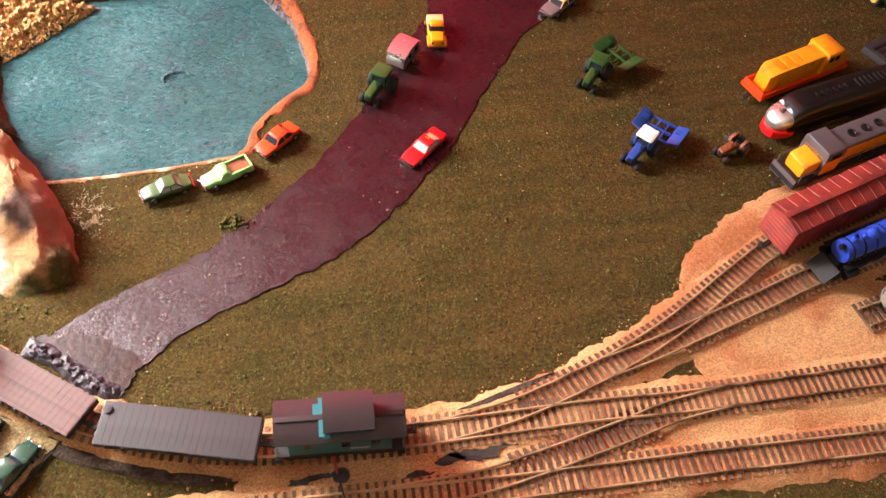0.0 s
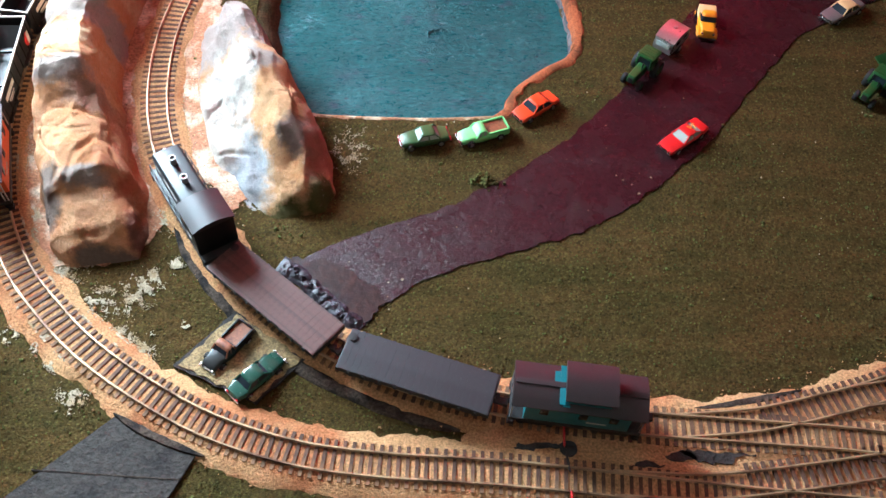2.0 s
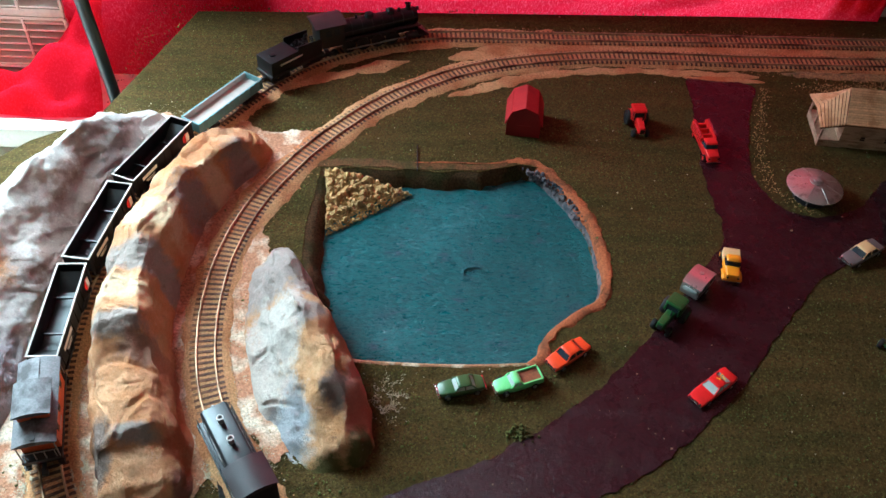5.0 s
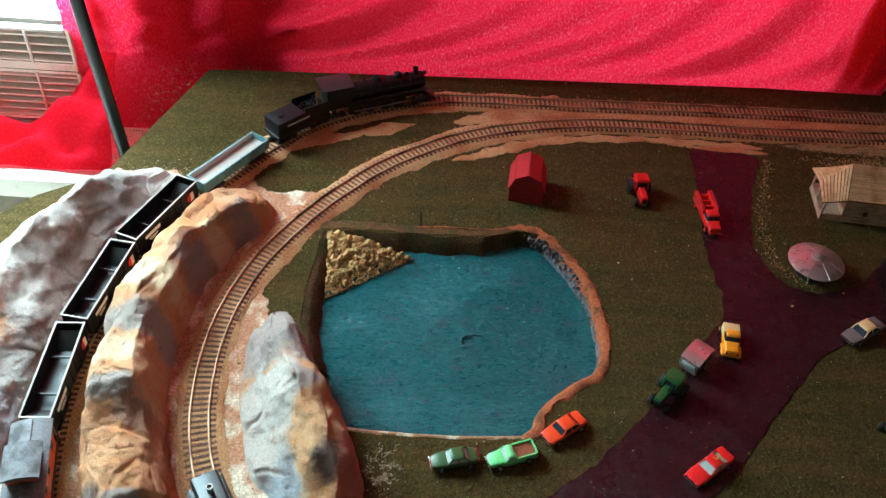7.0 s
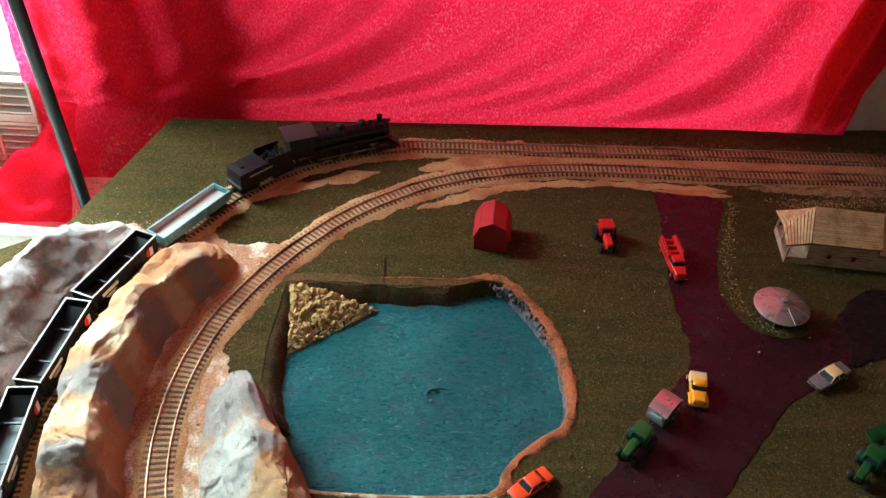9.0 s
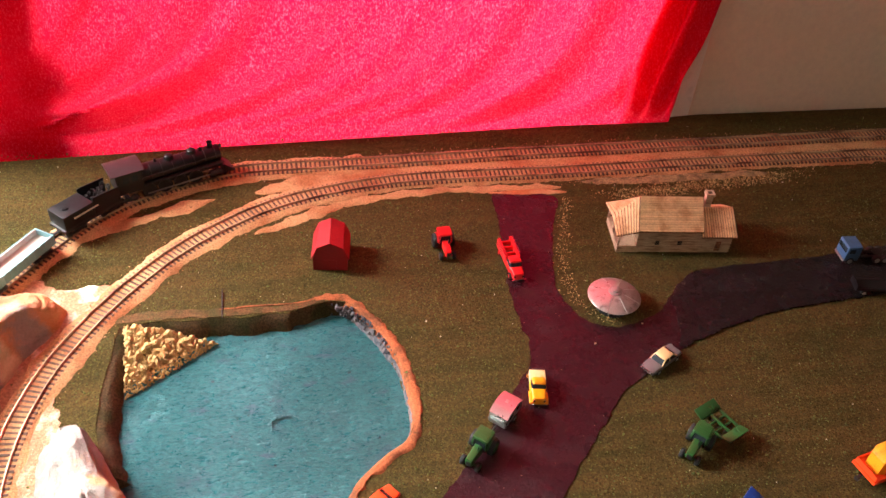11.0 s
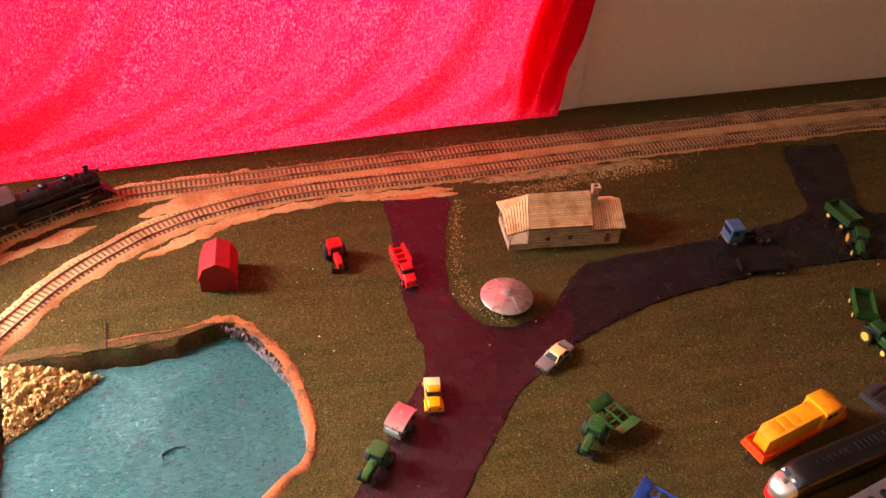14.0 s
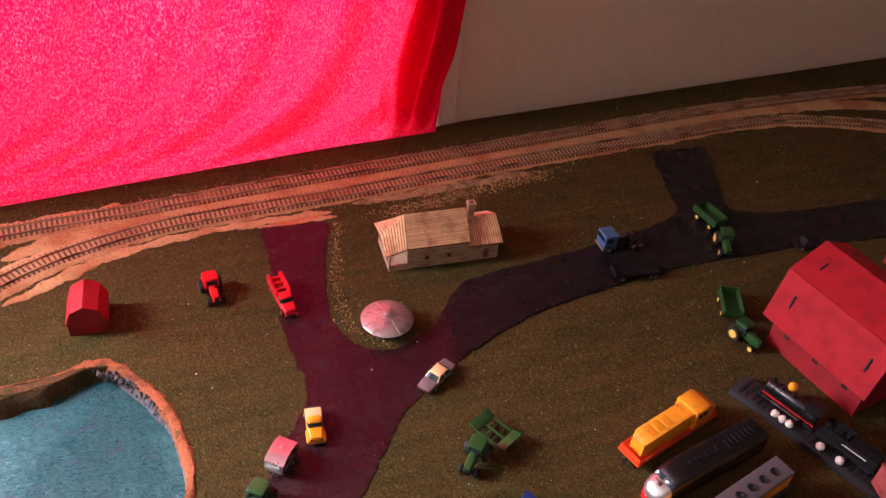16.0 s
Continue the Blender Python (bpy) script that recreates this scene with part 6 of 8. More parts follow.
def hood_unit(m):
    """A yellow hood engine on an orange-red frame, cab at the far end."""
    t = thing("yellow_engine", "yellow toy diesel engine on an orange-red frame", "locomotive", "engines in the yard", m)
    L = 0.150
    bm = bmesh.new()
    box(bm, 0, 0, 0.0125, L, 0.0330, 0.0050, 0.0006)
    fr = part("frame", bm, ORANGE, t)
    for s in (-1, 1):
        bm = bmesh.new()
        box(bm, 0, s * 0.0158, 0.0165, L - 0.010, 0.0010, 0.0040, 0.0002)
        part("side_sill", bm, ORANGE, fr)
        bm = bmesh.new()
        box(bm, s * (L / 2 - 0.002), 0, 0.0185, 0.0014, 0.0300, 0.0070, 0.0004)
        part("end_plate", bm, ORANGE, fr)
        truck(t, s * 0.045)
        coupler(t, s * L / 2, 0.0080)
    bm = bmesh.new()
    loft(bm, [section(x, hw, 0.0150, zt, 0.0014) for x, hw, zt in ((0.0640, 0.0090, 0.0360), (0.0565, 0.0116, 0.0415), (-0.0250, 0.0116, 0.0415))])
    h = part("hood", bm, LOCOYELLOW, t)
    for i in range(3):
        bm = bmesh.new()
        box(bm, 0.044 - i * 0.0145, 0, 0.0416, 0.0120, 0.0160, 0.0005, 0.0002)
        part("roof_panel", bm, LOCOYELLOW, h)
    for s in (-1, 1):
        for i in range(9):
            bm = bmesh.new()
            box(bm, 0.050 - i * 0.0086, s * 0.0117, 0.0270, 0.0074, 0.0005, 0.0200, 0.0002)
            part("hood_door", bm, LOCOYELLOW, h)
    bm = bmesh.new()
    loft(bm, [section(x, hw, 0.0150, zt, 0.0022) for x, hw, zt in ((-0.0250, 0.0158, 0.0450), (-0.0260, 0.0160, 0.0455), (-0.0500, 0.0160, 0.0455), (-0.0560, 0.0150, 0.0420), (-0.0690, 0.0135, 0.0320), (-0.0720, 0.0120, 0.0300))])
    c = part("cab", bm, LOCOYELLOW, t)
    for s in (-1, 1):
        for x in (-0.032, -0.042):
            bm = bmesh.new()
            box(bm, x, s * 0.0160, 0.0370, 0.0070, 0.0007, 0.0070, 0.0003)
            part("window", bm, GLASS, c)
    bm = bmesh.new()
    box(bm, -0.0545, 0, 0.0390, 0.0008, 0.0220, 0.0060, 0.0003)
    bmesh.ops.rotate(bm, verts=bm.verts, cent=(-0.0545, 0, 0.039), matrix=Matrix.Rotation(radians(-50), 3, "Y"))
    part("windshield", bm, GLASS, c)
    return t


def streamliner(m):
    """A black cab unit with a bulbous silver nose over a red lower band."""
    t = thing("streamlined_engine", "black streamlined diesel engine with silver and red nose", "locomotive", "engines in the yard", m)
    bm = bmesh.new()
    rings = [section(x, hw, zb, zt, r, 5) for x, hw, zb, zt, r in ((-0.098, 0.0160, 0.009, 0.0450, 0.0070), (0.040, 0.0162, 0.009, 0.0452, 0.0070), (0.062, 0.0160, 0.009, 0.0445, 0.0075), (0.070, 0.0158, 0.009, 0.0410, 0.0080), (0.0765, 0.0152, 0.009, 0.0352, 0.0080))]
    loft(bm, rings)
    b = part("body", bm, BLACKGLOSS, t)
    bm = bmesh.new()
    loft(bm, [section(x, hw, 0.0175, zt, r, 5) for x, hw, zt, r in ((0.0755, 0.0154, 0.0362, 0.0085), (0.0800, 0.0152, 0.0350, 0.0085), (0.0845, 0.0143, 0.0330, 0.0080), (0.0890, 0.0128, 0.0300, 0.0060), (0.0940, 0.0085, 0.0260, 0.0040), (0.0955, 0.0030, 0.0235, 0.0020))])
    n = part("nose", bm, SILVER, t)
    bm = bmesh.new()
    loft(bm, [section(x, hw, zb, zt, 0.0040, 5) for x, hw, zb, zt in ((0.0660, 0.0162, 0.006, 0.0185), (0.0750, 0.0160, 0.006, 0.0182), (0.0860, 0.0142, 0.006, 0.0178), (0.0945, 0.0095, 0.006, 0.0172), (0.0965, 0.0040, 0.0065, 0.0160))])
    part("pilot", bm, RED, n)
    for s in (-1, 1):
        bm = bmesh.new()
        box(bm, 0.0738, s * 0.0072, 0.0382, 0.0012, 0.0105, 0.0060, 0.0006)
        bmesh.ops.rotate(bm, verts=bm.verts, cent=(0.0738, 0, 0.0382), matrix=Matrix.Rotation(radians(-48), 3, "Y"))
        part("windshield", bm, GLASS, n)
        bm = bmesh.new()
        box(bm, -0.010, s * 0.0162, 0.0255, 0.150, 0.0006, 0.0030, 0.0002)
        part("side_band", bm, SOOT, b)
        truck(t, s * 0.056)
    bm = bmesh.new()
    tube(bm, (0.0780, 0, 0.0340), (0.0840, 0, 0.0335), 0.0026, n=14)
    part("headlight", bm, CHROME, n)
    bm = bmesh.new()
    for i in range(6):
        lathe(bm, [(0.0040, 0.0448), (0.0038, 0.0462), (0.001, 0.0464)], 14, (0.030 - i * 0.0095, 0, 0))
    part("roof_fan", bm, BLACK, b)
    bm = bmesh.new()
    for i in range(7):
        box(bm, -0.035 - i * 0.008, 0, 0.0456, 0.0030, 0.0100, 0.0012, 0.0003)
    part("roof_vent", bm, BLACK, b)
    return t


def grey_yellow(m):
    t = thing("grey_yellow_engine", "toy diesel engine with grey roof and yellow sides", "locomotive", "engines in the yard", m)
    L = 0.172
    bm = bmesh.new()
    box(bm, 0, 0, 0.0120, L, 0.0330, 0.0060, 0.0006)
    part("frame", bm, SOOT, t)
    bm = bmesh.new()
    loft(bm, [section(x, 0.0125, 0.0150, zt, 0.0018) for x, zt in ((0.0560, 0.0370), (-0.0800, 0.0370))])
    h = part("hood", bm, LOCOYELLOW, t)
    bm = bmesh.new()
    loft(bm, [section(x, hw, 0.0360, zt, 0.0020) for x, hw, zt in ((0.0440, 0.0118, 0.0400), (0.0430, 0.0128, 0.0412), (-0.0800, 0.0128, 0.0412))])
    r = part("roof", bm, LOCOGREY, t)
    for i in range(5):
        bm = bmesh.new()
        lathe(bm, [(0.0048, 0.0410), (0.0048, 0.0424), (0.0036, 0.0424), (0.0032, 0.0414)], 18, (0.010 - i * 0.018, 0, 0))
        part("roof_fan", bm, SOOT, r)
    bm = bmesh.new()
    loft(bm, [section(x, 0.0162, 0.0150, zt, 0.0026) for x, zt in ((0.0560, 0.0440), (0.0550, 0.0450), (0.0330, 0.0450), (0.0320, 0.0440))])
    c = part("cab", bm, LOCOGREY, t)
    bm = bmesh.new()
    loft(bm, [section(x, hw, 0.0150, zt, 0.0024) for x, hw, zt in ((0.0560, 0.0125, 0.0330), (0.0720, 0.0120, 0.0310), (0.0740, 0.0105, 0.0290))])
    part("nose", bm, LOCOYELLOW, t)
    for s in (-1, 1):
        bm = bmesh.new()
        box(bm, 0.0440, s * 0.0163, 0.0250, 0.0220, 0.0008, 0.0180, 0.0003)
        part("cab_side", bm, LOCOYELLOW, c)
        bm = bmesh.new()
        box(bm, 0.0440, s * 0.0165, 0.0385, 0.0120, 0.0008, 0.0070, 0.0003)
        part("window", bm, GLASS, c)
        bm = bmesh.new()
        tube(bm, (0.080, s * 0.0156, 0.0260), (-0.080, s * 0.0156, 0.0260), 0.0005, n=6)
        for i in range(9):
            tube(bm, (0.080 - i * 0.020, s * 0.0156, 0.015), (0.080 - i * 0.020, s * 0.0156, 0.0260), 0.0005, n=6)
        part("handrail", bm, LOCOGREY, t)
        truck(t, s * 0.054)
        coupler(t, s * L / 2, 0.0080)
    bm = bmesh.new()
    box(bm, 0.0850, 0, 0.0140, 0.0016, 0.0320, 0.0130, 0.0006)
    part("end_plate", bm, LOCOGREY, t)
    return t


def boxcar(m):
    t = thing("boxcar", "weathered rust-red boxcar with ribbed roof", "railway wagon", "wagons in the yard", m)
    L, W, z0, z1 = 0.165, 0.0350, 0.0110, 0.0440
    bm = bmesh.new()
    box(bm, 0, 0, (z0 + z1) / 2, L, W, z1 - z0, 0.0006)
    b = part("body", bm, BOXRED, t)
    bm = bmesh.new()
    prism(bm, [(-0.0182, z1 - 0.0005), (0.0182, z1 - 0.0005), (0.0182, z1 + 0.0004), (0, z1 + 0.0046), (-0.0182, z1 + 0.0004)], -L / 2 - 0.001, L / 2 + 0.001)
    bmesh.ops.rotate(bm, verts=bm.verts, cent=(0, 0, 0), matrix=Matrix.Rotation(radians(90), 3, "Z"))
    r = part("roof", bm, BOXRED, t)
    bm = bmesh.new()
    n = 13
    for i in range(n):
        x = -L / 2 + 0.004 + i * (L - 0.008) / (n - 1)
        for s in (-1, 1):
            tube(bm, (x, 0.001 * s, z1 + 0.0046), (x, 0.0180 * s, z1 + 0.0008), 0.0007, n=6)
    part("roof_rib", bm, BOXRED, r)
    bm = bmesh.new()
    box(bm, 0, 0, z1 + 0.0058, L + 0.002, 0.0060, 0.0010, 0.0002)
    part("running_board", bm, BOXRED, r)
    for s in (-1, 1):
        bm = bmesh.new()
        box(bm, 0.0, s * (W / 2 + 0.0006), (z0 + z1) / 2, 0.036, 0.0012, z1 - z0 - 0.004, 0.0003)
        part("door", bm, BOXRED, b)
        bm = bmesh.new()
        for i in range(14):
            x = -L / 2 + 0.005 + i * (L - 0.010) / 13
            if abs(x) > 0.020:
                box(bm, x, s * (W / 2 + 0.0003), (z0 + z1) / 2, 0.0012, 0.0010, z1 - z0 - 0.002)
        part("side_rib", bm, BOXRED, b)
        bm = bmesh.new()
        for i in range(7):
            tube(bm, (s * L / 2, -0.0155, z0 + 0.004 + i * 0.0043), (s * L / 2, 0.0155, z0 + 0.004 + i * 0.0043), 0.0009, n=6)
        part("end_rib", bm, BOXRED, b)
        truck(t, s * (L / 2 - 0.022))
        coupler(t, s * L / 2)
    return t


hood = hood_unit(heading((0.433, -0.1005), (0.3105, -0.1322), TOP))
hood.scale = (0.85, 0.94, 0.92)
streamliner(heading((0.450, -0.160), (0.299, -0.186), TOP) @ Matrix.Diagonal((0.79, 0.98, 0.97, 1)))
grey_yellow(heading((0.452, -0.2085), (0.287, -0.2465), TOP))
boxcar(on_track(SPUR_BOX, (0.312, -0.302)))
steam_engine("blue_engine", "bright blue steam engine on the siding", on_track(SPUR_BLUE, (0.338, -0.343), True), "engines in the yard", LOCOBLUE, BLACK, 0.150, LOCOBLUE)
t = boxcar(heading((0.70, -0.300), (0.545, -0.262), TOP))
tagged(t, "rust-red boxcar standing behind the display engine")

# nose of a silver car on the stub track
t = thing("silver_engine", "silver and purple streamlined engine nose on the stub track", "locomotive", "engines in the yard", on_track(STUB, (0.385, -0.397), True))
bm = bmesh.new()
loft(bm, [section(x, hw, 0.008, zt, r, 5) for x, hw, zt, r in ((-0.080, 0.0160, 0.0440, 0.007), (0.050, 0.0160, 0.0440, 0.007), (0.066, 0.0150, 0.0370, 0.008), (0.076, 0.0110, 0.0290, 0.006), (0.080, 0.0050, 0.0220, 0.003))])
part("body", bm, SILVER, t)
bm = bmesh.new()
box(bm, 0.0, 0, 0.0250, 0.090, 0.0324, 0.0060, 0.0004)
part("side_band", bm, LILAC, t)
for s in (-1, 1):
    truck(t, s * 0.045)

# display engine on a grey plinth
a, b = Vector((0.4965, -0.0785)), Vector((0.5785, -0.3070))
m = heading(tuple(b), tuple(a), TOP)
t = thing("engine_plinth", "long grey plinth with a printed track pattern", "plinth", "", m)
bm = bmesh.new()
box(bm, 0, 0, 0.0040, 0.243, 0.0360, 0.0080, 0.0010)
part("plinth", bm, BASEGREY, t)
bm = bmesh.new()
for i in range(30):
    box(bm, -0.114 + i * 0.0078, 0, 0.0086, 0.0038, 0.0260, 0.0014, 0.0002)
part("tie_pattern", bm, SOOT, t)
eng = steam_engine("display_engine", "black model steam engine with red frame stripe", m @ Matrix.Translation((0.062, -0.008, 0.0093)) @ Matrix.Diagonal((0.52, 0.64, 0.64, 1)), "engines in the yard", BLACKGLOSS, BLACK, 0.140, BLACK)
for s in (-1, 1):
    bm = bmesh.new()
    box(bm, -0.006, s * 0.0172, 0.0200, 0.128, 0.0008, 0.0022, 0.0003)
    part("red_stripe", bm, RED, eng, "red stripe along the frame")
tender(m @ Matrix.Translation((-0.014, -0.008, 0.0093)) @ Matrix.Diagonal((0.80, 0.66, 0.62, 1)), "engines in the yard")


def fluff(name, label, x, y, z, r, material, seed):
    bm = bmesh.new()
    bmesh.ops.create_icosphere(bm, subdivisions=3, radius=r)
    for v in bm.verts:
        v.co *= 1 + 0.16 * noise.noise(v.co * (1.6 / r) + Vector((seed, 0, 0)))
    ob = part(name, bm, material, None, label)
    ob.matrix_basis = m @ Matrix.Translation((x, y, z))
    return tagged(ob, category="ball", group="small balls on the plinth")


for i, x in enumerate((0.066, 0.056, 0.047)):
    fluff("white_ball", "small white rumpled ball on the grey plinth", x, 0.0115, 0.0124, 0.0046, COTTON, i)
for i, x in enumerate((0.008, -0.016)):
    fluff("white_ball", "small white rumpled ball on the grey plinth", x, 0.0115, 0.0126, 0.0048, COTTON, i + 7)
fluff("orange_ball", "small orange ball on the display engine boiler", 0.068, -0.0145, 0.0385, 0.0056, LOCOYELLOW, 3)

# ---- road vehicles ----
def car(name, label, m, body, roof=None, L=0.053, W=0.0205, H=0.0165, style="sedan", glass=GLASS, hubs=SILVER, group="toy cars on the layout", category="car"):
    """A small die-cast car: shaped body, glasshouse, roof, wheels, bumpers and lamps. +x is the nose."""
    t = thing(name, label, category, group, m)
    h, f = W / 2, L / 2
    shoulder = H * 0.58
    st = {"sedan": ((-f, 0.78, 0.30, 0.48), (-f * 0.96, 0.90, 0.20, 0.56), (-f * 0.70, 0.98, 0.16, 0.60), (-f * 0.2, 1.0, 0.15, 0.60), (f * 0.25, 1.0, 0.15, 0.60), (f * 0.60, 0.98, 0.16, 0.58), (f * 0.93, 0.92, 0.20, 0.53), (f, 0.80, 0.28, 0.46)),
          "round": ((-f, 0.60, 0.28, 0.42), (-f * 0.94, 0.82, 0.20, 0.54), (-f * 0.68, 0.98, 0.16, 0.62), (-f * 0.2, 1.0, 0.15, 0.64), (f * 0.20, 1.0, 0.15, 0.64), (f * 0.50, 0.94, 0.16, 0.62), (f * 0.88, 0.80, 0.20, 0.56), (f, 0.56, 0.28, 0.42)),
          "pickup": ((-f, 0.92, 0.24, 0.60), (-f * 0.97, 0.96, 0.20, 0.62), (-f * 0.50, 0.98, 0.16, 0.62), (-f * 0.05, 1.0, 0.15, 0.64), (f * 0.25, 1.0, 0.15, 0.64), (f * 0.52, 0.86, 0.16, 0.64), (f * 0.90, 0.78, 0.20, 0.58), (f, 0.60, 0.28, 0.46)),
          "sport": ((-f, 0.86, 0.28, 0.60), (-f * 0.96, 0.94, 0.20, 0.64), (-f * 0.70, 1.0, 0.15, 0.64), (-f * 0.2, 0.98, 0.13, 0.58), (f * 0.25, 0.98, 0.13, 0.56), (f * 0.60, 1.0, 0.14, 0.54), (f * 0.93, 0.90, 0.18, 0.46), (f, 0.80, 0.24, 0.40))}[style]
    bm = bmesh.new()
    loft(bm, [section(x, h * w, H * zb, H * zt, 0.0022) for x, w, zb, zt in st])
    b = part("body", bm, body, t)
    if style == "sedan":
        c = ((-0.62, 0.42, 0.90), (-0.36, 0.20, 0.74))
    elif style == "round":
        c = ((-0.60, 0.36, 0.88), (-0.38, 0.16, 0.70))
    elif style == "pickup":
        c = ((-0.06, 0.40, 0.88), (-0.02, 0.24, 0.74))
    else:
        c = ((-0.70, 0.30, 0.88), (-0.34, 0.04, 0.70))
    z0 = H * 0.57
    (xa, xb, w0), (xc, xd, w1) = c
    bm = bmesh.new()
    loft(bm, [plan_ring(z0, xa * f, xb * f, h * w0, 0.002), plan_ring(H * 0.92, xc * f, xd * f, h * w1, 0.002)])
    g = part("glasshouse", bm, glass, t)
    bm = bmesh.new()
    loft(bm, [plan_ring(H * 0.90, (xc - 0.03) * f, (xd + 0.03) * f, h * (w1 + 0.04), 0.0022), plan_ring(H * 0.96, xc * f, xd * f, h * w1, 0.0024), plan_ring(H, (xc + 0.10) * f, (xd - 0.10) * f, h * w1 * 0.72, 0.002)])
    part("roof", bm, roof or body, t)
    bm = bmesh.new()
    for s in (-1, 1):
        for xl, xh in ((xa, xc), (xb, xd), ((xa + xb) / 2, (xc + xd) / 2)):
            tube(bm, (xl * f, s * h * w0 * 0.98, z0), (xh * f, s * h * w1 * 1.0, H * 0.92), 0.0007, n=6)
    part("pillar", bm, roof or body, t)
    r = H * 0.235
    for x in (-f * 0.60, f * 0.62):
        for s in (-1, 1):
            wheel(t, x, s * h * 0.90, r, 0.0034, hubs)
    for s, nm in ((1, "front_bumper"), (-1, "rear_bumper")):
        bm = bmesh.new()
        box(bm, s * (f + 0.0002), 0, H * 0.26, 0.0014, W * 0.92, 0.0020, 0.0005)
        part(nm, bm, CHROME, t)
    for s in (-1, 1):
        bm = bmesh.new()
        tube(bm, (f * 0.96, s * h * 0.62, H * 0.42), (f + 0.0005, s * h * 0.62, H * 0.42), 0.0013, n=12)
        part("headlight", bm, CHROME, t)
        bm = bmesh.new()
        box(bm, -f * 0.995, s * h * 0.66, H * 0.44, 0.0010, 0.0022, 0.0014, 0.0003)
        part("tail_light", bm, RED, t)
    bm = bmesh.new()
    box(bm, f * 0.995, 0, H * 0.38, 0.0010, W * 0.40, 0.0024, 0.0003)
    part("grille", bm, CHROME, t)
    if style == "pickup":
        bm = bmesh.new()
        box(bm, -f * 0.53, 0, H * 0.625, f * 0.80, W * 0.76, 0.0004)
        bed = part("bed", bm, BROWNRUST, t, "brown bed floor")
        for a in ((-f * 0.53, s * W * 0.43, f * 0.86, 0.0016) for s in (-1, 1)):
            bm = bmesh.new()
            box(bm, a[0], a[1], H * 0.66, a[2], a[3], 0.0030, 0.0004)
            part("bed_side", bm, body, bed)
        bm = bmesh.new()
        box(bm, -f * 0.97, 0, H * 0.66, 0.0014, W * 0.80, 0.0030, 0.0004)
        part("tailgate", bm, body, bed)
    return t


car("green_sedan", "dull green vintage toy sedan on the grass by the pond", heading((-0.265, -0.1440), (-0.309, -0.1555)), DARKGREEN, style="round", L=0.0455, W=0.0182, H=0.0148, glass=PALEGLASS)
car("pickup_truck", "mint green vintage toy pickup on the grass by the pond", heading((-0.209, -0.1330), (-0.258, -0.1520)), MINT, style="pickup", L=0.0475, W=0.0182, H=0.0150, glass=PALEGLASS, category="truck")
car("orange_coupe", "bright orange toy coupe beside the pond shore", heading((-0.163, -0.0935), (-0.201, -0.1235)), ORANGE, style="sedan", L=0.0470, W=0.0185, H=0.0145)
rc = car("red_sports_car", "bright red toy sports car with yellow flame on the road", heading((-0.026, -0.1260), (-0.068, -0.1590)), RED, style="sport", L=0.0525, W=0.0190, H=0.0128, glass=PALEGLASS)
bm = bmesh.new()
for x, y, s, a in ((-0.008, 0.000, 0.0050, 0.4), (-0.011, 0.0018, 0.0042, 1.2), (-0.0115, -0.0020, 0.0038, 0.0), (-0.006, -0.0015, 0.0030, 2.0)):
    box(bm, x, y, 0.01285, s, 0.0009, 0.0004, 0, rz=a)
part("flame_mark", bm, FLAME, rc, "yellow flame mark")
car("silver_sedan", "lilac-grey toy sedan with cream roof at the junction", heading((0.181, 0.0560), (0.134, 0.0260)), LILAC, CREAM, style="sedan", L=0.0530, W=0.0195, H=0.0155)
car("black_pickup", "dark bronze-black toy pickup parked on gravel", heading((-0.4245, -0.3480), (-0.4495, -0.3830)), BLACKGLOSS, BROWNRUST, style="pickup", L=0.045, W=0.0170, H=0.0135, category="truck")
car("green_coupe", "bottle green vintage toy car parked on gravel", heading((-0.4290, -0.4060), (-0.3970, -0.3735)), BOTTLE, style="round", L=0.046, W=0.0170, H=0.0140, glass=GLASS)
car("black_roadster", "small black toy car on the back road", heading((0.738, 0.117), (0.783, 0.105)), BLACKGLOSS, style="sedan", L=0.044)
car("red_van", "small red toy car near the big barn", heading((0.845, 0.035), (0.885, 0.065)), RED, style="round", L=0.048)


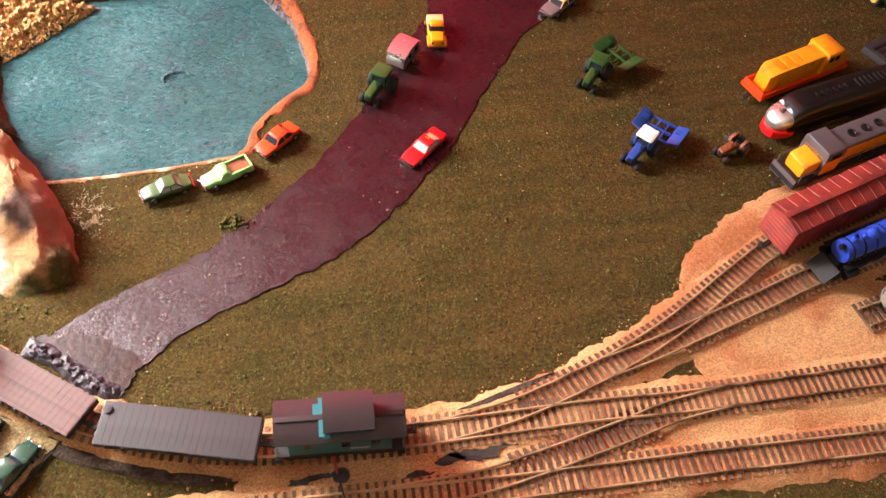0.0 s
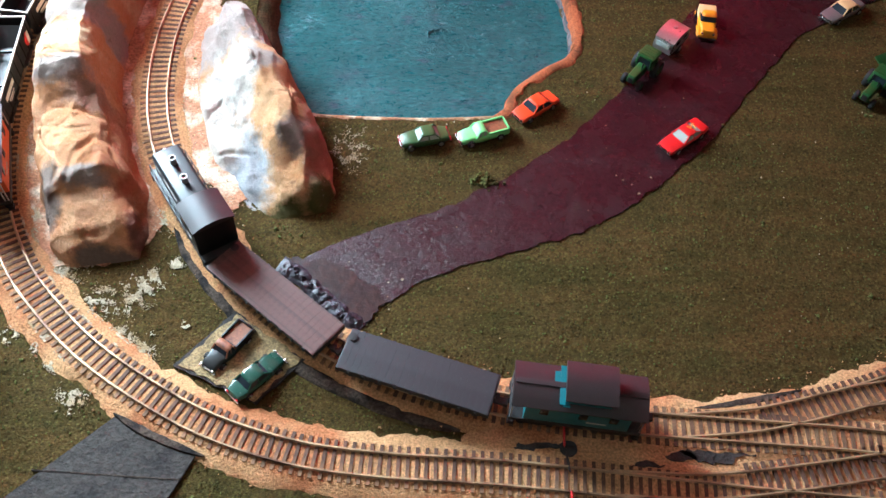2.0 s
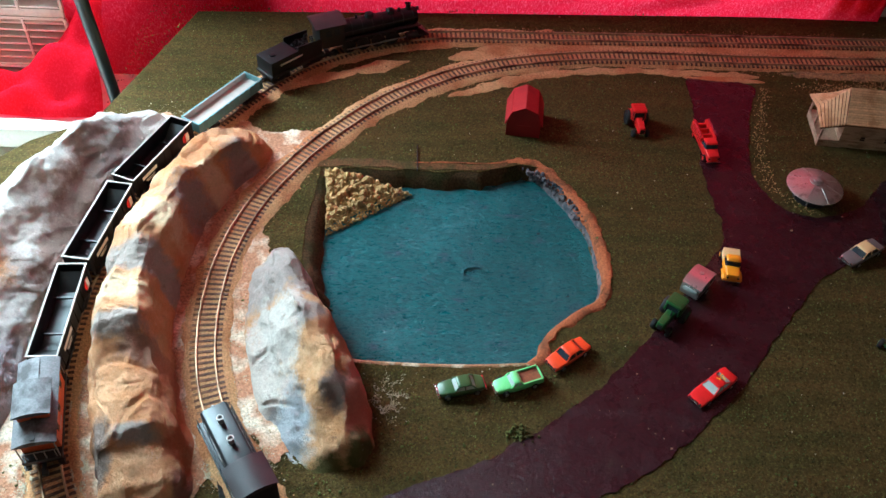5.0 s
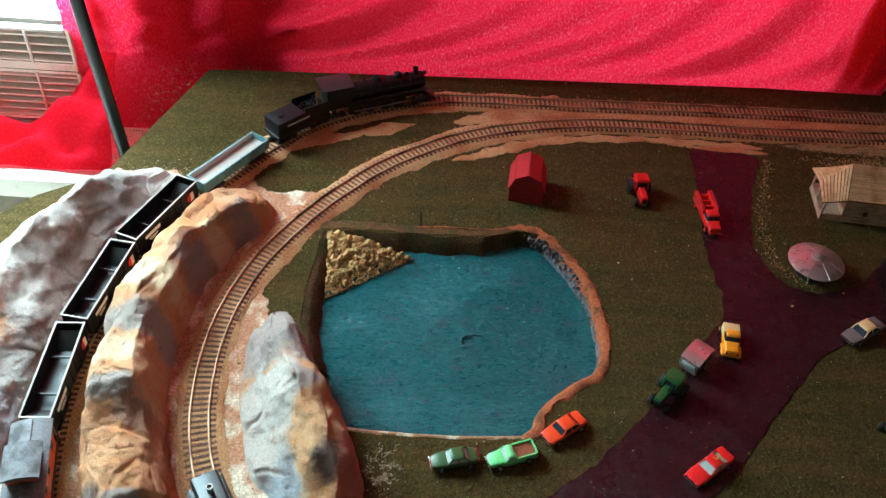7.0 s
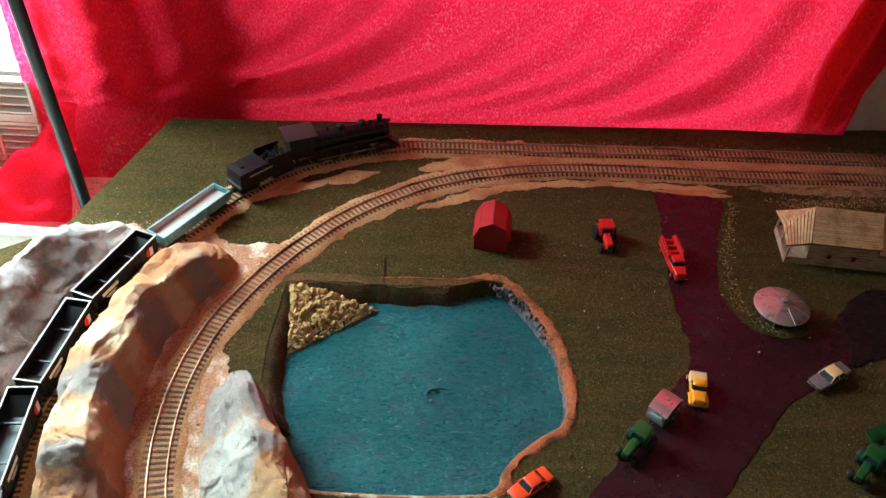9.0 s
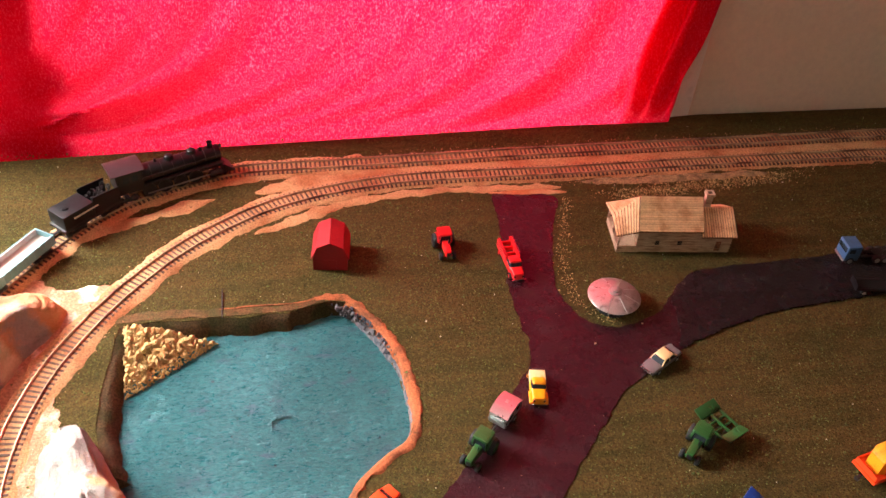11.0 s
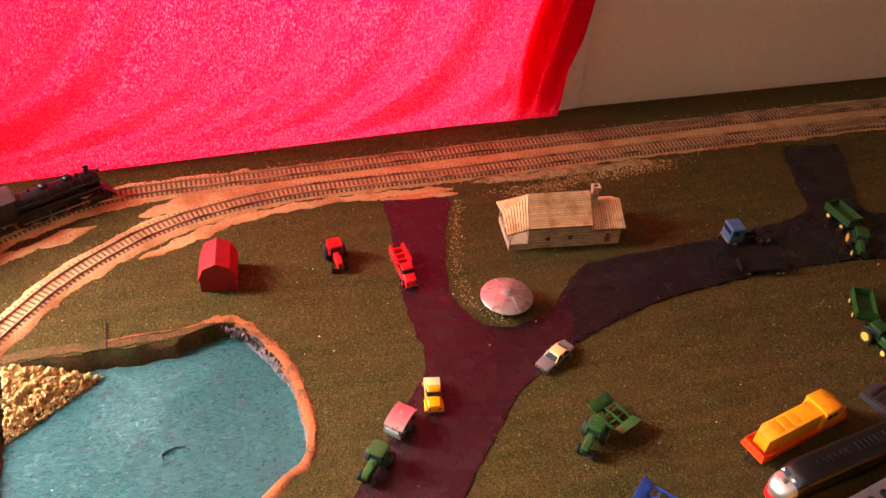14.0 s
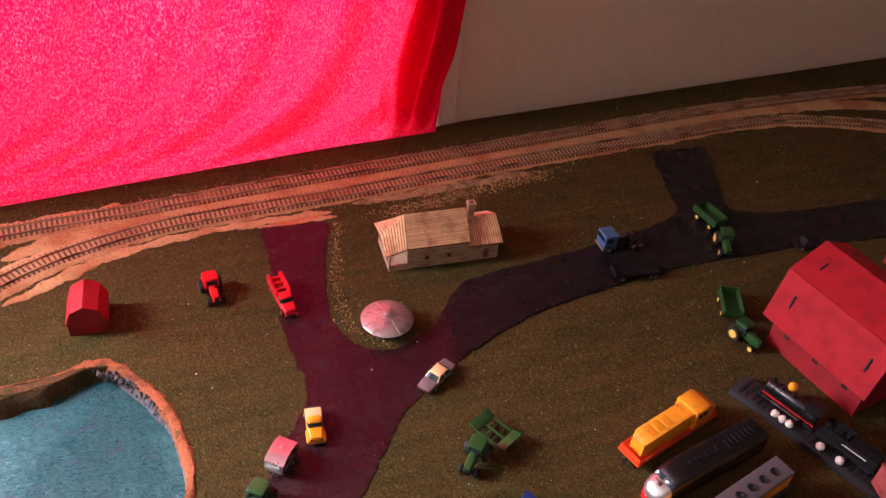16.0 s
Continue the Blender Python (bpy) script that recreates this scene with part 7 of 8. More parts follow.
def yellow_truck(m):
    t = thing("delivery_truck", "yellow toy truck with a cream box bed on the road edge", "truck", "toy cars on the layout", m)
    bm = bmesh.new()
    loft(bm, [section(x, hw, 0.0040, zt, 0.0022) for x, hw, zt in ((0.0265, 0.0062, 0.0120), (0.0250, 0.0076, 0.0138), (0.0130, 0.0084, 0.0146), (0.0090, 0.0094, 0.0150), (0.0, 0.0096, 0.0150), (-0.0005, 0.0096, 0.0146))])
    part("body", bm, YELLOW, t)
    for s in (-1, 1):
        bm = bmesh.new()
        loft(bm, [section(x, 0.0030, 0.0040, zt, 0.0014) for x, zt in ((0.0260, 0.0075), (0.0215, 0.0105), (0.0140, 0.0098), (0.0080, 0.0060))])
        bmesh.ops.translate(bm, verts=bm.verts, vec=(0, s * 0.0082, 0))
        part("fender", bm, YELLOW, t)
    bm = bmesh.new()
    loft(bm, [plan_ring(0.0146, -0.0006, 0.0115, 0.0088, 0.002), plan_ring(0.0205, 0.0, 0.0085, 0.0076, 0.002)])
    part("glasshouse", bm, GLASS, t)
    bm = bmesh.new()
    loft(bm, [plan_ring(0.0203, -0.0008, 0.0095, 0.0082, 0.0022), plan_ring(0.0222, 0.0, 0.0085, 0.0072, 0.0022), plan_ring(0.0230, 0.0015, 0.0070, 0.0050, 0.002)])
    part("roof", bm, YELLOW, t)
    bm = bmesh.new()
    box(bm, -0.0085, 0, 0.0118, 0.0150, 0.0190, 0.0100, 0.0006)
    part("box_bed", bm, CREAM, t)
    bm = bmesh.new()
    box(bm, -0.0120, 0, 0.0060, 0.028, 0.008, 0.0026)
    part("chassis", bm, SOOT, t)
    for x in (0.0185, -0.0165):
        for s in (-1, 1):
            wheel(t, x, s * 0.0086, 0.0042, 0.0036, YELLOW)
    for s in (-1, 1):
        bm = bmesh.new()
        tube(bm, (0.0250, s * 0.0060, 0.0105), (0.0270, s * 0.0060, 0.0105), 0.0014, n=12)
        part("headlight", bm, CHROME, t)
    bm = bmesh.new()
    box(bm, 0.0275, 0, 0.0050, 0.0014, 0.019, 0.0020, 0.0005)
    part("front_bumper", bm, CHROME, t)
    return t


yellow_truck(heading((0.009, 0.0405), (0.002, -0.005)) @ Matrix.Scale(0.92, 4))


def tractor(name, label, m, body=FOREST, roof=None, rims=RIMYELLOW, s=1.0, cab=True, group="toy tractors on the layout"):
    """A farm tractor: hood, grille, fenders, cab with posts and roof, large rear wheels, small front wheels."""
    t = thing(name, label, "tractor", group, m)
    bm = bmesh.new()
    loft(bm, [section(x, hw, zb, zt, 0.0014) for x, hw, zb, zt in ((0.0250, 0.0032, 0.0080, 0.0150), (0.0238, 0.0040, 0.0070, 0.0164), (0.0120, 0.0044, 0.0066, 0.0176), (0.0040, 0.0046, 0.0062, 0.0180))])
    part("hood", bm, body, t)
    bm = bmesh.new()
    box(bm, 0.0020, 0, 0.0085, 0.032, 0.0062, 0.0050, 0.0008)
    part("frame", bm, body, t)
    if cab:
        bm = bmesh.new()
        loft(bm, [plan_ring(0.0130, -0.0125, 0.0040, 0.0075, 0.0015), plan_ring(0.0250, -0.0110, 0.0020, 0.0068, 0.0015)])
        part("cab", bm, GLASS, t)
        bm = bmesh.new()
        loft(bm, [plan_ring(0.0248, -0.0140, 0.0042, 0.0090, 0.002), plan_ring(0.0268, -0.0134, 0.0036, 0.0086, 0.002), plan_ring(0.0274, -0.0115, 0.0015, 0.0066, 0.002)])
        r = part("roof", bm, roof or body, t)
        bm = bmesh.new()
        for k in range(5):
            box(bm, -0.0115 + k * 0.0033, 0, 0.0275, 0.0009, 0.0130, 0.0007)
        part("roof_rib", bm, roof or body, r)
        bm = bmesh.new()
        for x in (-0.0120, 0.0035):
            for y in (-0.0074, 0.0074):
                tube(bm, (x, y, 0.0125), (x * 0.92, y * 0.92, 0.0252), 0.0006, n=6)
        part("post", bm, body, t)
    else:
        bm = bmesh.new()
        box(bm, -0.0080, 0, 0.0140, 0.0070, 0.0075, 0.0016, 0.0006)
        box(bm, -0.0112, 0, 0.0172, 0.0016, 0.0075, 0.0060, 0.0006)
        part("seat", bm, BLACK, t)
    for y in (-1, 1):
        bm = bmesh.new()
        pts = [(-0.0080 + 0.0103 * math.cos(radians(a)), 0.0094 + 0.0103 * math.sin(radians(a))) for a in range(20, 170, 15)]
        loft(bm, [[(x, y * 0.0062, z), (x, y * 0.0098, z), (x, y * 0.0098, z + 0.0007), (x, y * 0.0062, z + 0.0007)] for x, z in pts])
        part("fender", bm, body, t)
        wheel(t, -0.0080, y * 0.0105, 0.0094, 0.0062, rims, "rear_wheel")
        wheel(t, 0.0190, y * 0.0085, 0.0052, 0.0040, rims, "front_wheel")
    bm = bmesh.new()
    tube(bm, (0.0100, 0.0025, 0.017), (0.0100, 0.0025, 0.0240), 0.0007, n=8)
    part("exhaust_pipe", bm, SOOT, t)
    bm = bmesh.new()
    tube(bm, (0.0040, 0, 0.0180), (-0.0010, 0, 0.0200), 0.0005, n=6)
    part("steering_column", bm, SOOT, t)
    bm = bmesh.new()
    box(bm, 0.0252, 0, 0.0115, 0.0008, 0.0052, 0.0060, 0.0004)
    part("grille", bm, SOOT, t)
    bm = bmesh.new()
    tube(bm, (0.0190, -0.0085, 0.0052), (0.0190, 0.0085, 0.0052), 0.0010, n=8)
    part("front_axle", bm, body, t)
    if s != 1.0:
        t.scale = (s, s, s)
    return t


def implement(name, label, m, paintwork):
    """A folding field implement: a six-bay frame with sloping end plates and tine bars below."""
    t = thing(name, label, "farm implement", "implements behind tractors", m)
    W, D, z = 0.064, 0.026, 0.0080
    for y in (-0.018, -0.0062, 0.0062, 0.018):
        bm = bmesh.new()
        box(bm, 0, y, z, D, 0.0022, 0.0024, 0.0003)
        part("cross_beam", bm, paintwork, t)
    for x in (-D / 2, 0, D / 2):
        bm = bmesh.new()
        box(bm, x, 0, z + 0.0004, 0.0024, 0.038, 0.0026, 0.0003)
        part("long_beam", bm, paintwork, t)
    for s in (-1, 1):
        bm = bmesh.new()
        box(bm, 0, s * 0.0262, z + 0.0022, D + 0.003, 0.0160, 0.0016, 0.0004)
        bmesh.ops.rotate(bm, verts=bm.verts, cent=(0, s * 0.0185, z), matrix=Matrix.Rotation(s * radians(14), 3, "X"))
        p = part("end_plate", bm, paintwork, t)
        bm = bmesh.new()
        for x in (-0.006, -0.002):
            box(bm, x, s * 0.0262, z + 0.0050, 0.0008, 0.0120, 0.0008)
        part("rib", bm, paintwork, p)
        wheel(t, 0, s * 0.0235, 0.0040, 0.0030, None)
    for y in (-0.0120, 0, 0.0120):
        for x in (-0.009, -0.003, 0.003, 0.009):
            bm = bmesh.new()
            tube(bm, (x, y, z), (x + 0.002, y, 0.0006), 0.0006, n=5)
            part("tine", bm, SOOT, t)
    bm = bmesh.new()
    tube(bm, (D / 2, 0, z), (D / 2 + 0.013, 0, 0.0075), 0.0012, n=8)
    part("drawbar", bm, paintwork, t)
    return t


def farm_wagon(name, label, m, paintwork=FOREST, rims=RIMYELLOW):
    t = thing(name, label, "trailer", "wagons behind tractors", m)
    L, W, z0, z1 = 0.046, 0.0230, 0.0090, 0.0200
    bm = bmesh.new()
    box(bm, 0, 0, z0, L, W, 0.0014)
    part("bed_floor", bm, paintwork, t)
    for s in (-1, 1):
        bm = bmesh.new()
        prism(bm, [(-L / 2, z0), (L / 2, z0), (L / 2 + 0.001, z1), (-L / 2 - 0.001, z1)], s * (W / 2 - 0.0004), s * (W / 2 + 0.0008))
        sd = part("side", bm, paintwork, t)
        bm = bmesh.new()
        for i in range(6):
            box(bm, -L / 2 + 0.003 + i * (L - 0.006) / 5, s * (W / 2 + 0.0010), (z0 + z1) / 2, 0.0012, 0.0010, z1 - z0 - 0.001)
        part("rib", bm, paintwork, sd)
        bm = bmesh.new()
        box(bm, s * (L / 2 - 0.0006), 0, (z0 + z1) / 2, 0.0012, W - 0.002, z1 - z0)
        part("end", bm, paintwork, t)
        for x in (-0.012, 0.014):
            wheel(t, x, s * 0.0108, 0.0044, 0.0034, rims)
    bm = bmesh.new()
    box(bm, 0, 0, 0.0060, L * 0.8, 0.0050, 0.0026)
    tube(bm, (L / 2, 0, 0.0060), (L / 2 + 0.010, 0, 0.0060), 0.0010, n=8)
    part("drawbar", bm, SOOT, t)
    return t


tractor("green_tractor", "dark green toy tractor at the road edge", heading((-0.055, -0.0370), (-0.090, -0.0785)), FOREST, rims=FOREST)
t = thing("camper_trailer", "silver toy camper trailer with pinkish metal roof", "trailer", "", heading((-0.024, 0.0000), (-0.052, -0.0320)))
bm = bmesh.new()
prof = [(-0.0175, 0.006), (0.0175, 0.006), (0.0185, 0.012), (0.0160, 0.0190), (0.0090, 0.0225), (0.0, 0.0235), (-0.0090, 0.0225), (-0.0160, 0.0190), (-0.0185, 0.012)]
prism(bm, prof, -0.0105, 0.0105)
bmesh.ops.bevel(bm, geom=[e for e in bm.edges if abs(e.verts[0].co.y - e.verts[1].co.y) < 1e-6], offset=0.0008, segments=2, affect="EDGES")
part("body", bm, SILVER, t)
bm = bmesh.new()
loft(bm, [[(x, y, z + 0.0003) for x, z in ((0.0165, 0.0190), (0.0092, 0.0226), (0, 0.0236), (-0.0092, 0.0226), (-0.0165, 0.0190))] + [(x, y, z + 0.0010) for x, z in ((-0.0165, 0.0190), (-0.0092, 0.0226), (0, 0.0236), (0.0092, 0.0226), (0.0165, 0.0190))] for y in (-0.0110, 0.0110)])
part("roof", bm, PINKROOF, t)
bm = bmesh.new()
box(bm, -0.002, 0, 0.0246, 0.0040, 0.0040, 0.0012, 0.0005)
part("roof_vent", bm, SILVER, t)
for s in (-1, 1):
    for x in (-0.008, 0.006):
        bm = bmesh.new()
        box(bm, x, s * 0.0106, 0.0155, 0.0070, 0.0006, 0.0048, 0.0003)
        part("window", bm, GLASS, t)
    wheel(t, -0.002, s * 0.0098, 0.0042, 0.0034, SILVER)
bm = bmesh.new()
box(bm, 0.0180, 0, 0.0150, 0.0010, 0.0150, 0.0050, 0.0003)
part("front_window", bm, PALEGLASS, t)
bm = bmesh.new()
tube(bm, (0.018, 0, 0.0055), (0.026, 0, 0.0055), 0.0009, n=8)
part("drawbar", bm, SOOT, t)

tractor("red_tractor", "red toy tractor on the grass", heading((-0.062, 0.281), (-0.0585, 0.2325)), RED, rims=BLACK)
tractor("green_tractor", "green toy tractor in front of a folded implement", heading((0.1745, -0.0560), (0.1350, -0.0962)), FOREST, rims=FOREST)
implement("field_implement", "green folding field implement with six open bays", heading((0.2027, -0.0476), (0.1739, -0.0616)) @ Matrix.Diagonal((1.05, 0.76, 1, 1)), FOREST)
bt = tractor("blue_tractor", "blue toy tractor with white cab roof on grass", heading((0.1865, -0.1665), (0.1400, -0.2030)), BLUE, WHITE, rims=BLUE)
implement("field_implement", "blue folding field implement with open bays", heading((0.2040, -0.1540), (0.1800, -0.1750)) @ Matrix.Diagonal((1, 0.78, 1, 1)), BLUE)
tractor("rusty_tractor", "small rusty brown toy tractor without cab", heading((0.278, -0.192), (0.240, -0.206)), BROWNRUST, rims=BROWNRUST, cab=False, s=0.86)
farm_wagon("farm_wagon", "green farm wagon with yellow wheels on the road", heading((0.6470, 0.2265), (0.6540, 0.1770)))
tractor("green_tractor", "green toy tractor pulling a wagon along the road", heading((0.6490, 0.1680), (0.6260, 0.1220)), FOREST)
farm_wagon("farm_wagon", "green open farm wagon with yellow wheels on grass", heading((0.5790, 0.0600), (0.5545, 0.0120)))
tractor("green_tractor", "green toy tractor with yellow rims beside the barn", heading((0.5475, 0.0080), (0.5560, -0.0400)), FOREST)


def fire_truck(m):
    t = thing("fire_truck", "vintage red toy fire truck on the road", "truck", "toy cars on the layout", m)
    bm = bmesh.new()
    loft(bm, [section(x, hw, 0.0040, zt, 0.0020) for x, hw, zt in ((0.0370, 0.0060, 0.0110), (0.0355, 0.0076, 0.0132), (0.0240, 0.0086, 0.0142), (0.0200, 0.0096, 0.0146), (0.0040, 0.0098, 0.0146))])
    part("hood", bm, RED, t)
    bm = bmesh.new()
    loft(bm, [plan_ring(0.0142, 0.0045, 0.0215, 0.0090, 0.002), plan_ring(0.0196, 0.0060, 0.0185, 0.0078, 0.002)])
    part("glasshouse", bm, GLASS, t)
    bm = bmesh.new()
    loft(bm, [plan_ring(0.0194, 0.0050, 0.0195, 0.0084, 0.0022), plan_ring(0.0212, 0.0060, 0.0185, 0.0076, 0.0022), plan_ring(0.0218, 0.0080, 0.0165, 0.0056, 0.002)])
    part("roof", bm, RED, t)
    for s in (-1, 1):
        bm = bmesh.new()
        box(bm, -0.0165, s * 0.0086, 0.0130, 0.0420, 0.0040, 0.0130, 0.0006)
        b = part("side_locker", bm, RED, t)
        bm = bmesh.new()
        tube(bm, (-0.0360, s * 0.0105, 0.0212), (0.0020, s * 0.0105, 0.0212), 0.0006, n=6)
        for i in range(5):
            tube(bm, (-0.0350 + i * 0.009, s * 0.0105, 0.0190), (-0.0350 + i * 0.009, s * 0.0105, 0.0212), 0.0005, n=6)
        part("rail", bm, CHROME, b)
        bm = bmesh.new()
        for q in range(2):
            tube(bm, (-0.0340, s * (0.0108 + 0.0), 0.0120 + q * 0.0030), (0.0, s * 0.0108, 0.0120 + q * 0.0030), 0.0005, n=6)
        part("ladder", bm, CHROME, b)
        for x in (0.0265, -0.0240):
            wheel(t, x, s * 0.0088, 0.0044, 0.0036, RED)
        bm = bmesh.new()
        tube(bm, (0.0350, s * 0.0058, 0.0100), (0.0374, s * 0.0058, 0.0100), 0.0014, n=12)
        part("headlight", bm, CHROME, t)
    bm = bmesh.new()
    box(bm, -0.0165, 0, 0.0090, 0.042, 0.0150, 0.0070)
    part("bed", bm, BROWNRUST, t)
    for x in (-0.006, -0.018, -0.030):
        bm = bmesh.new()
        box(bm, x, 0, 0.0150, 0.0030, 0.0130, 0.0060, 0.0006)
        part("bench", bm, RED, t)
    bm = bmesh.new()
    box(bm, 0.0382, 0, 0.0050, 0.0016, 0.0200, 0.0022, 0.0005)
    part("front_bumper", bm, CHROME, t)
    return t


fire_truck(heading((0.0165, 0.2530), (0.0225, 0.1846)) @ Matrix.Diagonal((0.88, 0.92, 1, 1)))

# tractor unit without its trailer, and a low flatbed beside it
t = thing("tractor_unit", "blue cab-over toy truck with bare black chassis", "truck", "", heading((0.5270, 0.1900), (0.4595, 0.1935)))
bm = bmesh.new()
loft(bm, [section(x, hw, 0.0060, zt, 0.0016) for x, hw, zt in ((0.0330, 0.0112, 0.0285), (0.0322, 0.0120, 0.0295), (0.0140, 0.0120, 0.0295), (0.0135, 0.0116, 0.0290))])
c = part("cab", bm, CABBLUE, t)
bm = bmesh.new()
box(bm, 0.0331, 0, 0.0225, 0.0008, 0.0200, 0.0070, 0.0004)
part("windshield", bm, GLASS, c)
for s in (-1, 1):
    bm = bmesh.new()
    box(bm, 0.0255, s * 0.0120, 0.0225, 0.0080, 0.0006, 0.0064, 0.0003)
    part("window", bm, GLASS, c)
    bm = bmesh.new()
    box(bm, -0.008, s * 0.0050, 0.0078, 0.048, 0.0016, 0.0030)
    part("chassis_rail", bm, SOOT, t)
    for x in (0.0240, -0.0150, -0.0262):
        wheel(t, x, s * 0.0095, 0.0058, 0.0054, SILVERDULL)
bm = bmesh.new()
lathe(bm, [(0.0072, 0.0096), (0.0072, 0.0112), (0.001, 0.0116)], 16, (-0.019, 0, 0))
part("hitch_plate", bm, SOOT, t)
bm = bmesh.new()
box(bm, 0.0335, 0, 0.0070, 0.0016, 0.0230, 0.0030, 0.0005)
part("front_bumper", bm, SILVERDULL, t)

t = thing("flatbed_trailer", "low black toy flatbed trailer on the road", "trailer", "", heading((0.512, 0.125), (0.447, 0.135)))
bm = bmesh.new()
box(bm, 0, 0, 0.0092, 0.066, 0.0200, 0.0022, 0.0004)
part("bed", bm, BLACK, t)
bm = bmesh.new()
box(bm, 0.0325, 0, 0.0140, 0.0012, 0.0200, 0.0080, 0.0003)
part("headboard", bm, BLACK, t)
for s in (-1, 1):
    bm = bmesh.new()
    tube(bm, (-0.031, s * 0.0096, 0.0130), (0.031, s * 0.0096, 0.0130), 0.0006, n=6)
    for i in range(7):
        tube(bm, (-0.030 + i * 0.010, s * 0.0096, 0.0100), (-0.030 + i * 0.010, s * 0.0096, 0.0132), 0.0005, n=6)
    part("side_rail", bm, BLACK, t)
    for x in (0.020, -0.020, -0.027):
        wheel(t, x, s * 0.0082, 0.0040, 0.0036, SILVERDULL)

# ---- buildings ----
def gambrel(name, label, m, L, W, wall_h, break_h, peak_h, inset, eave, roof, walls, windows, group, overhang=None):
    """A gambrel barn, its ridge along x: walls, four roof slopes, door and small windows."""
    t = thing(name, label, "barn", group, m)
    h = W / 2
    prof = [(-h, 0.0), (h, 0.0), (h, wall_h), (h - inset, break_h), (0, peak_h), (-(h - inset), break_h), (-h, wall_h)]
    bm = bmesh.new()
    loft(bm, [[(x, y, z) for y, z in prof] for x in (-L / 2, L / 2)])
    w = part("wall", bm, walls, t, smooth=False)
    th = 0.0014
    slopes = (((h + eave, wall_h - eave * 1.2), (h - inset, break_h)), ((h - inset, break_h), (0, peak_h)))
    for s in (-1, 1):
        for (ya, za), (yb, zb) in slopes:
            bm = bmesh.new()
            x0, x1 = -L / 2 - (overhang or eave), L / 2 + (overhang or eave)
            n = Vector((0, zb - za, -(yb - ya))).normalized() * th
            n = n if n.z > 0 else -n
            q = [(s * ya, za + 0.0006), (s * yb, zb + 0.0006), (s * (yb + n.y), zb + 0.0006 + n.z), (s * (ya + n.y), za + 0.0006 + n.z)]
            loft(bm, [[(x, y, z) for y, z in q] for x in (x0, x1)])
            part("roof", bm, roof, t, smooth=False)
    for x, z, s in windows:
        bm = bmesh.new()
        for dx in (-1, 1):
            for dz in (-1, 1):
                box(bm, x + dx * 0.0022, s * (h + 0.0003), z + dz * 0.0024, 0.0032, 0.0008, 0.0036)
        part("window", bm, SOOT, w, smooth=False)
    for e in (-1, 1):
        bm = bmesh.new()
        box(bm, e * (L / 2 + 0.0003), 0, wall_h * 0.45, 0.0008, W * 0.36, wall_h * 0.88)
        part("door", bm, walls, w, smooth=False)
    return t


gambrel("small_barn", "small red card barn with gambrel roof on the grass", heading((-0.2020, 0.2765), (-0.2072, 0.2290)), 0.047, 0.0420, 0.0190, 0.0350, 0.0425, 0.0060, 0.0012, BARNRED, BARNDARK, [], "red barns")
big = gambrel("big_barn", "large red barn with gambrel roof and slotted panels", heading((0.6279, -0.0192), (0.6491, -0.1526)), 0.135, 0.098, 0.066, 0.117, 0.140, -0.002, 0.016, BARNRED, BARNDARK,
              [(x, 0.030, s) for x in (-0.044, 0.0, 0.044) for s in (-1, 1)], "red barns", 0.009)
for s in (-1, 1):
    for x in (-0.052, 0.058):
        bm = bmesh.new()
        box(bm, x, s * 0.0602, 0.0860, 0.0018, 0.0018, 0.0180, 0.0)
        bmesh.ops.rotate(bm, verts=bm.verts, cent=(x, s * 0.0602, 0.086), matrix=Matrix.Rotation(s * radians(11), 3, "X"))
        part("slot", bm, SOOT, big, "dark slot in the roof panel", smooth=False)
        bm = bmesh.new()
        box(bm, x, s * 0.0270, 0.1302, 0.0016, 0.0130, 0.0024, 0.0)
        bmesh.ops.rotate(bm, verts=bm.verts, cent=(x, s * 0.027, 0.1302), matrix=Matrix.Rotation(-s * radians(24), 3, "X"))
        part("slot", bm, SOOT, big, "dark slot in the roof panel", smooth=False)


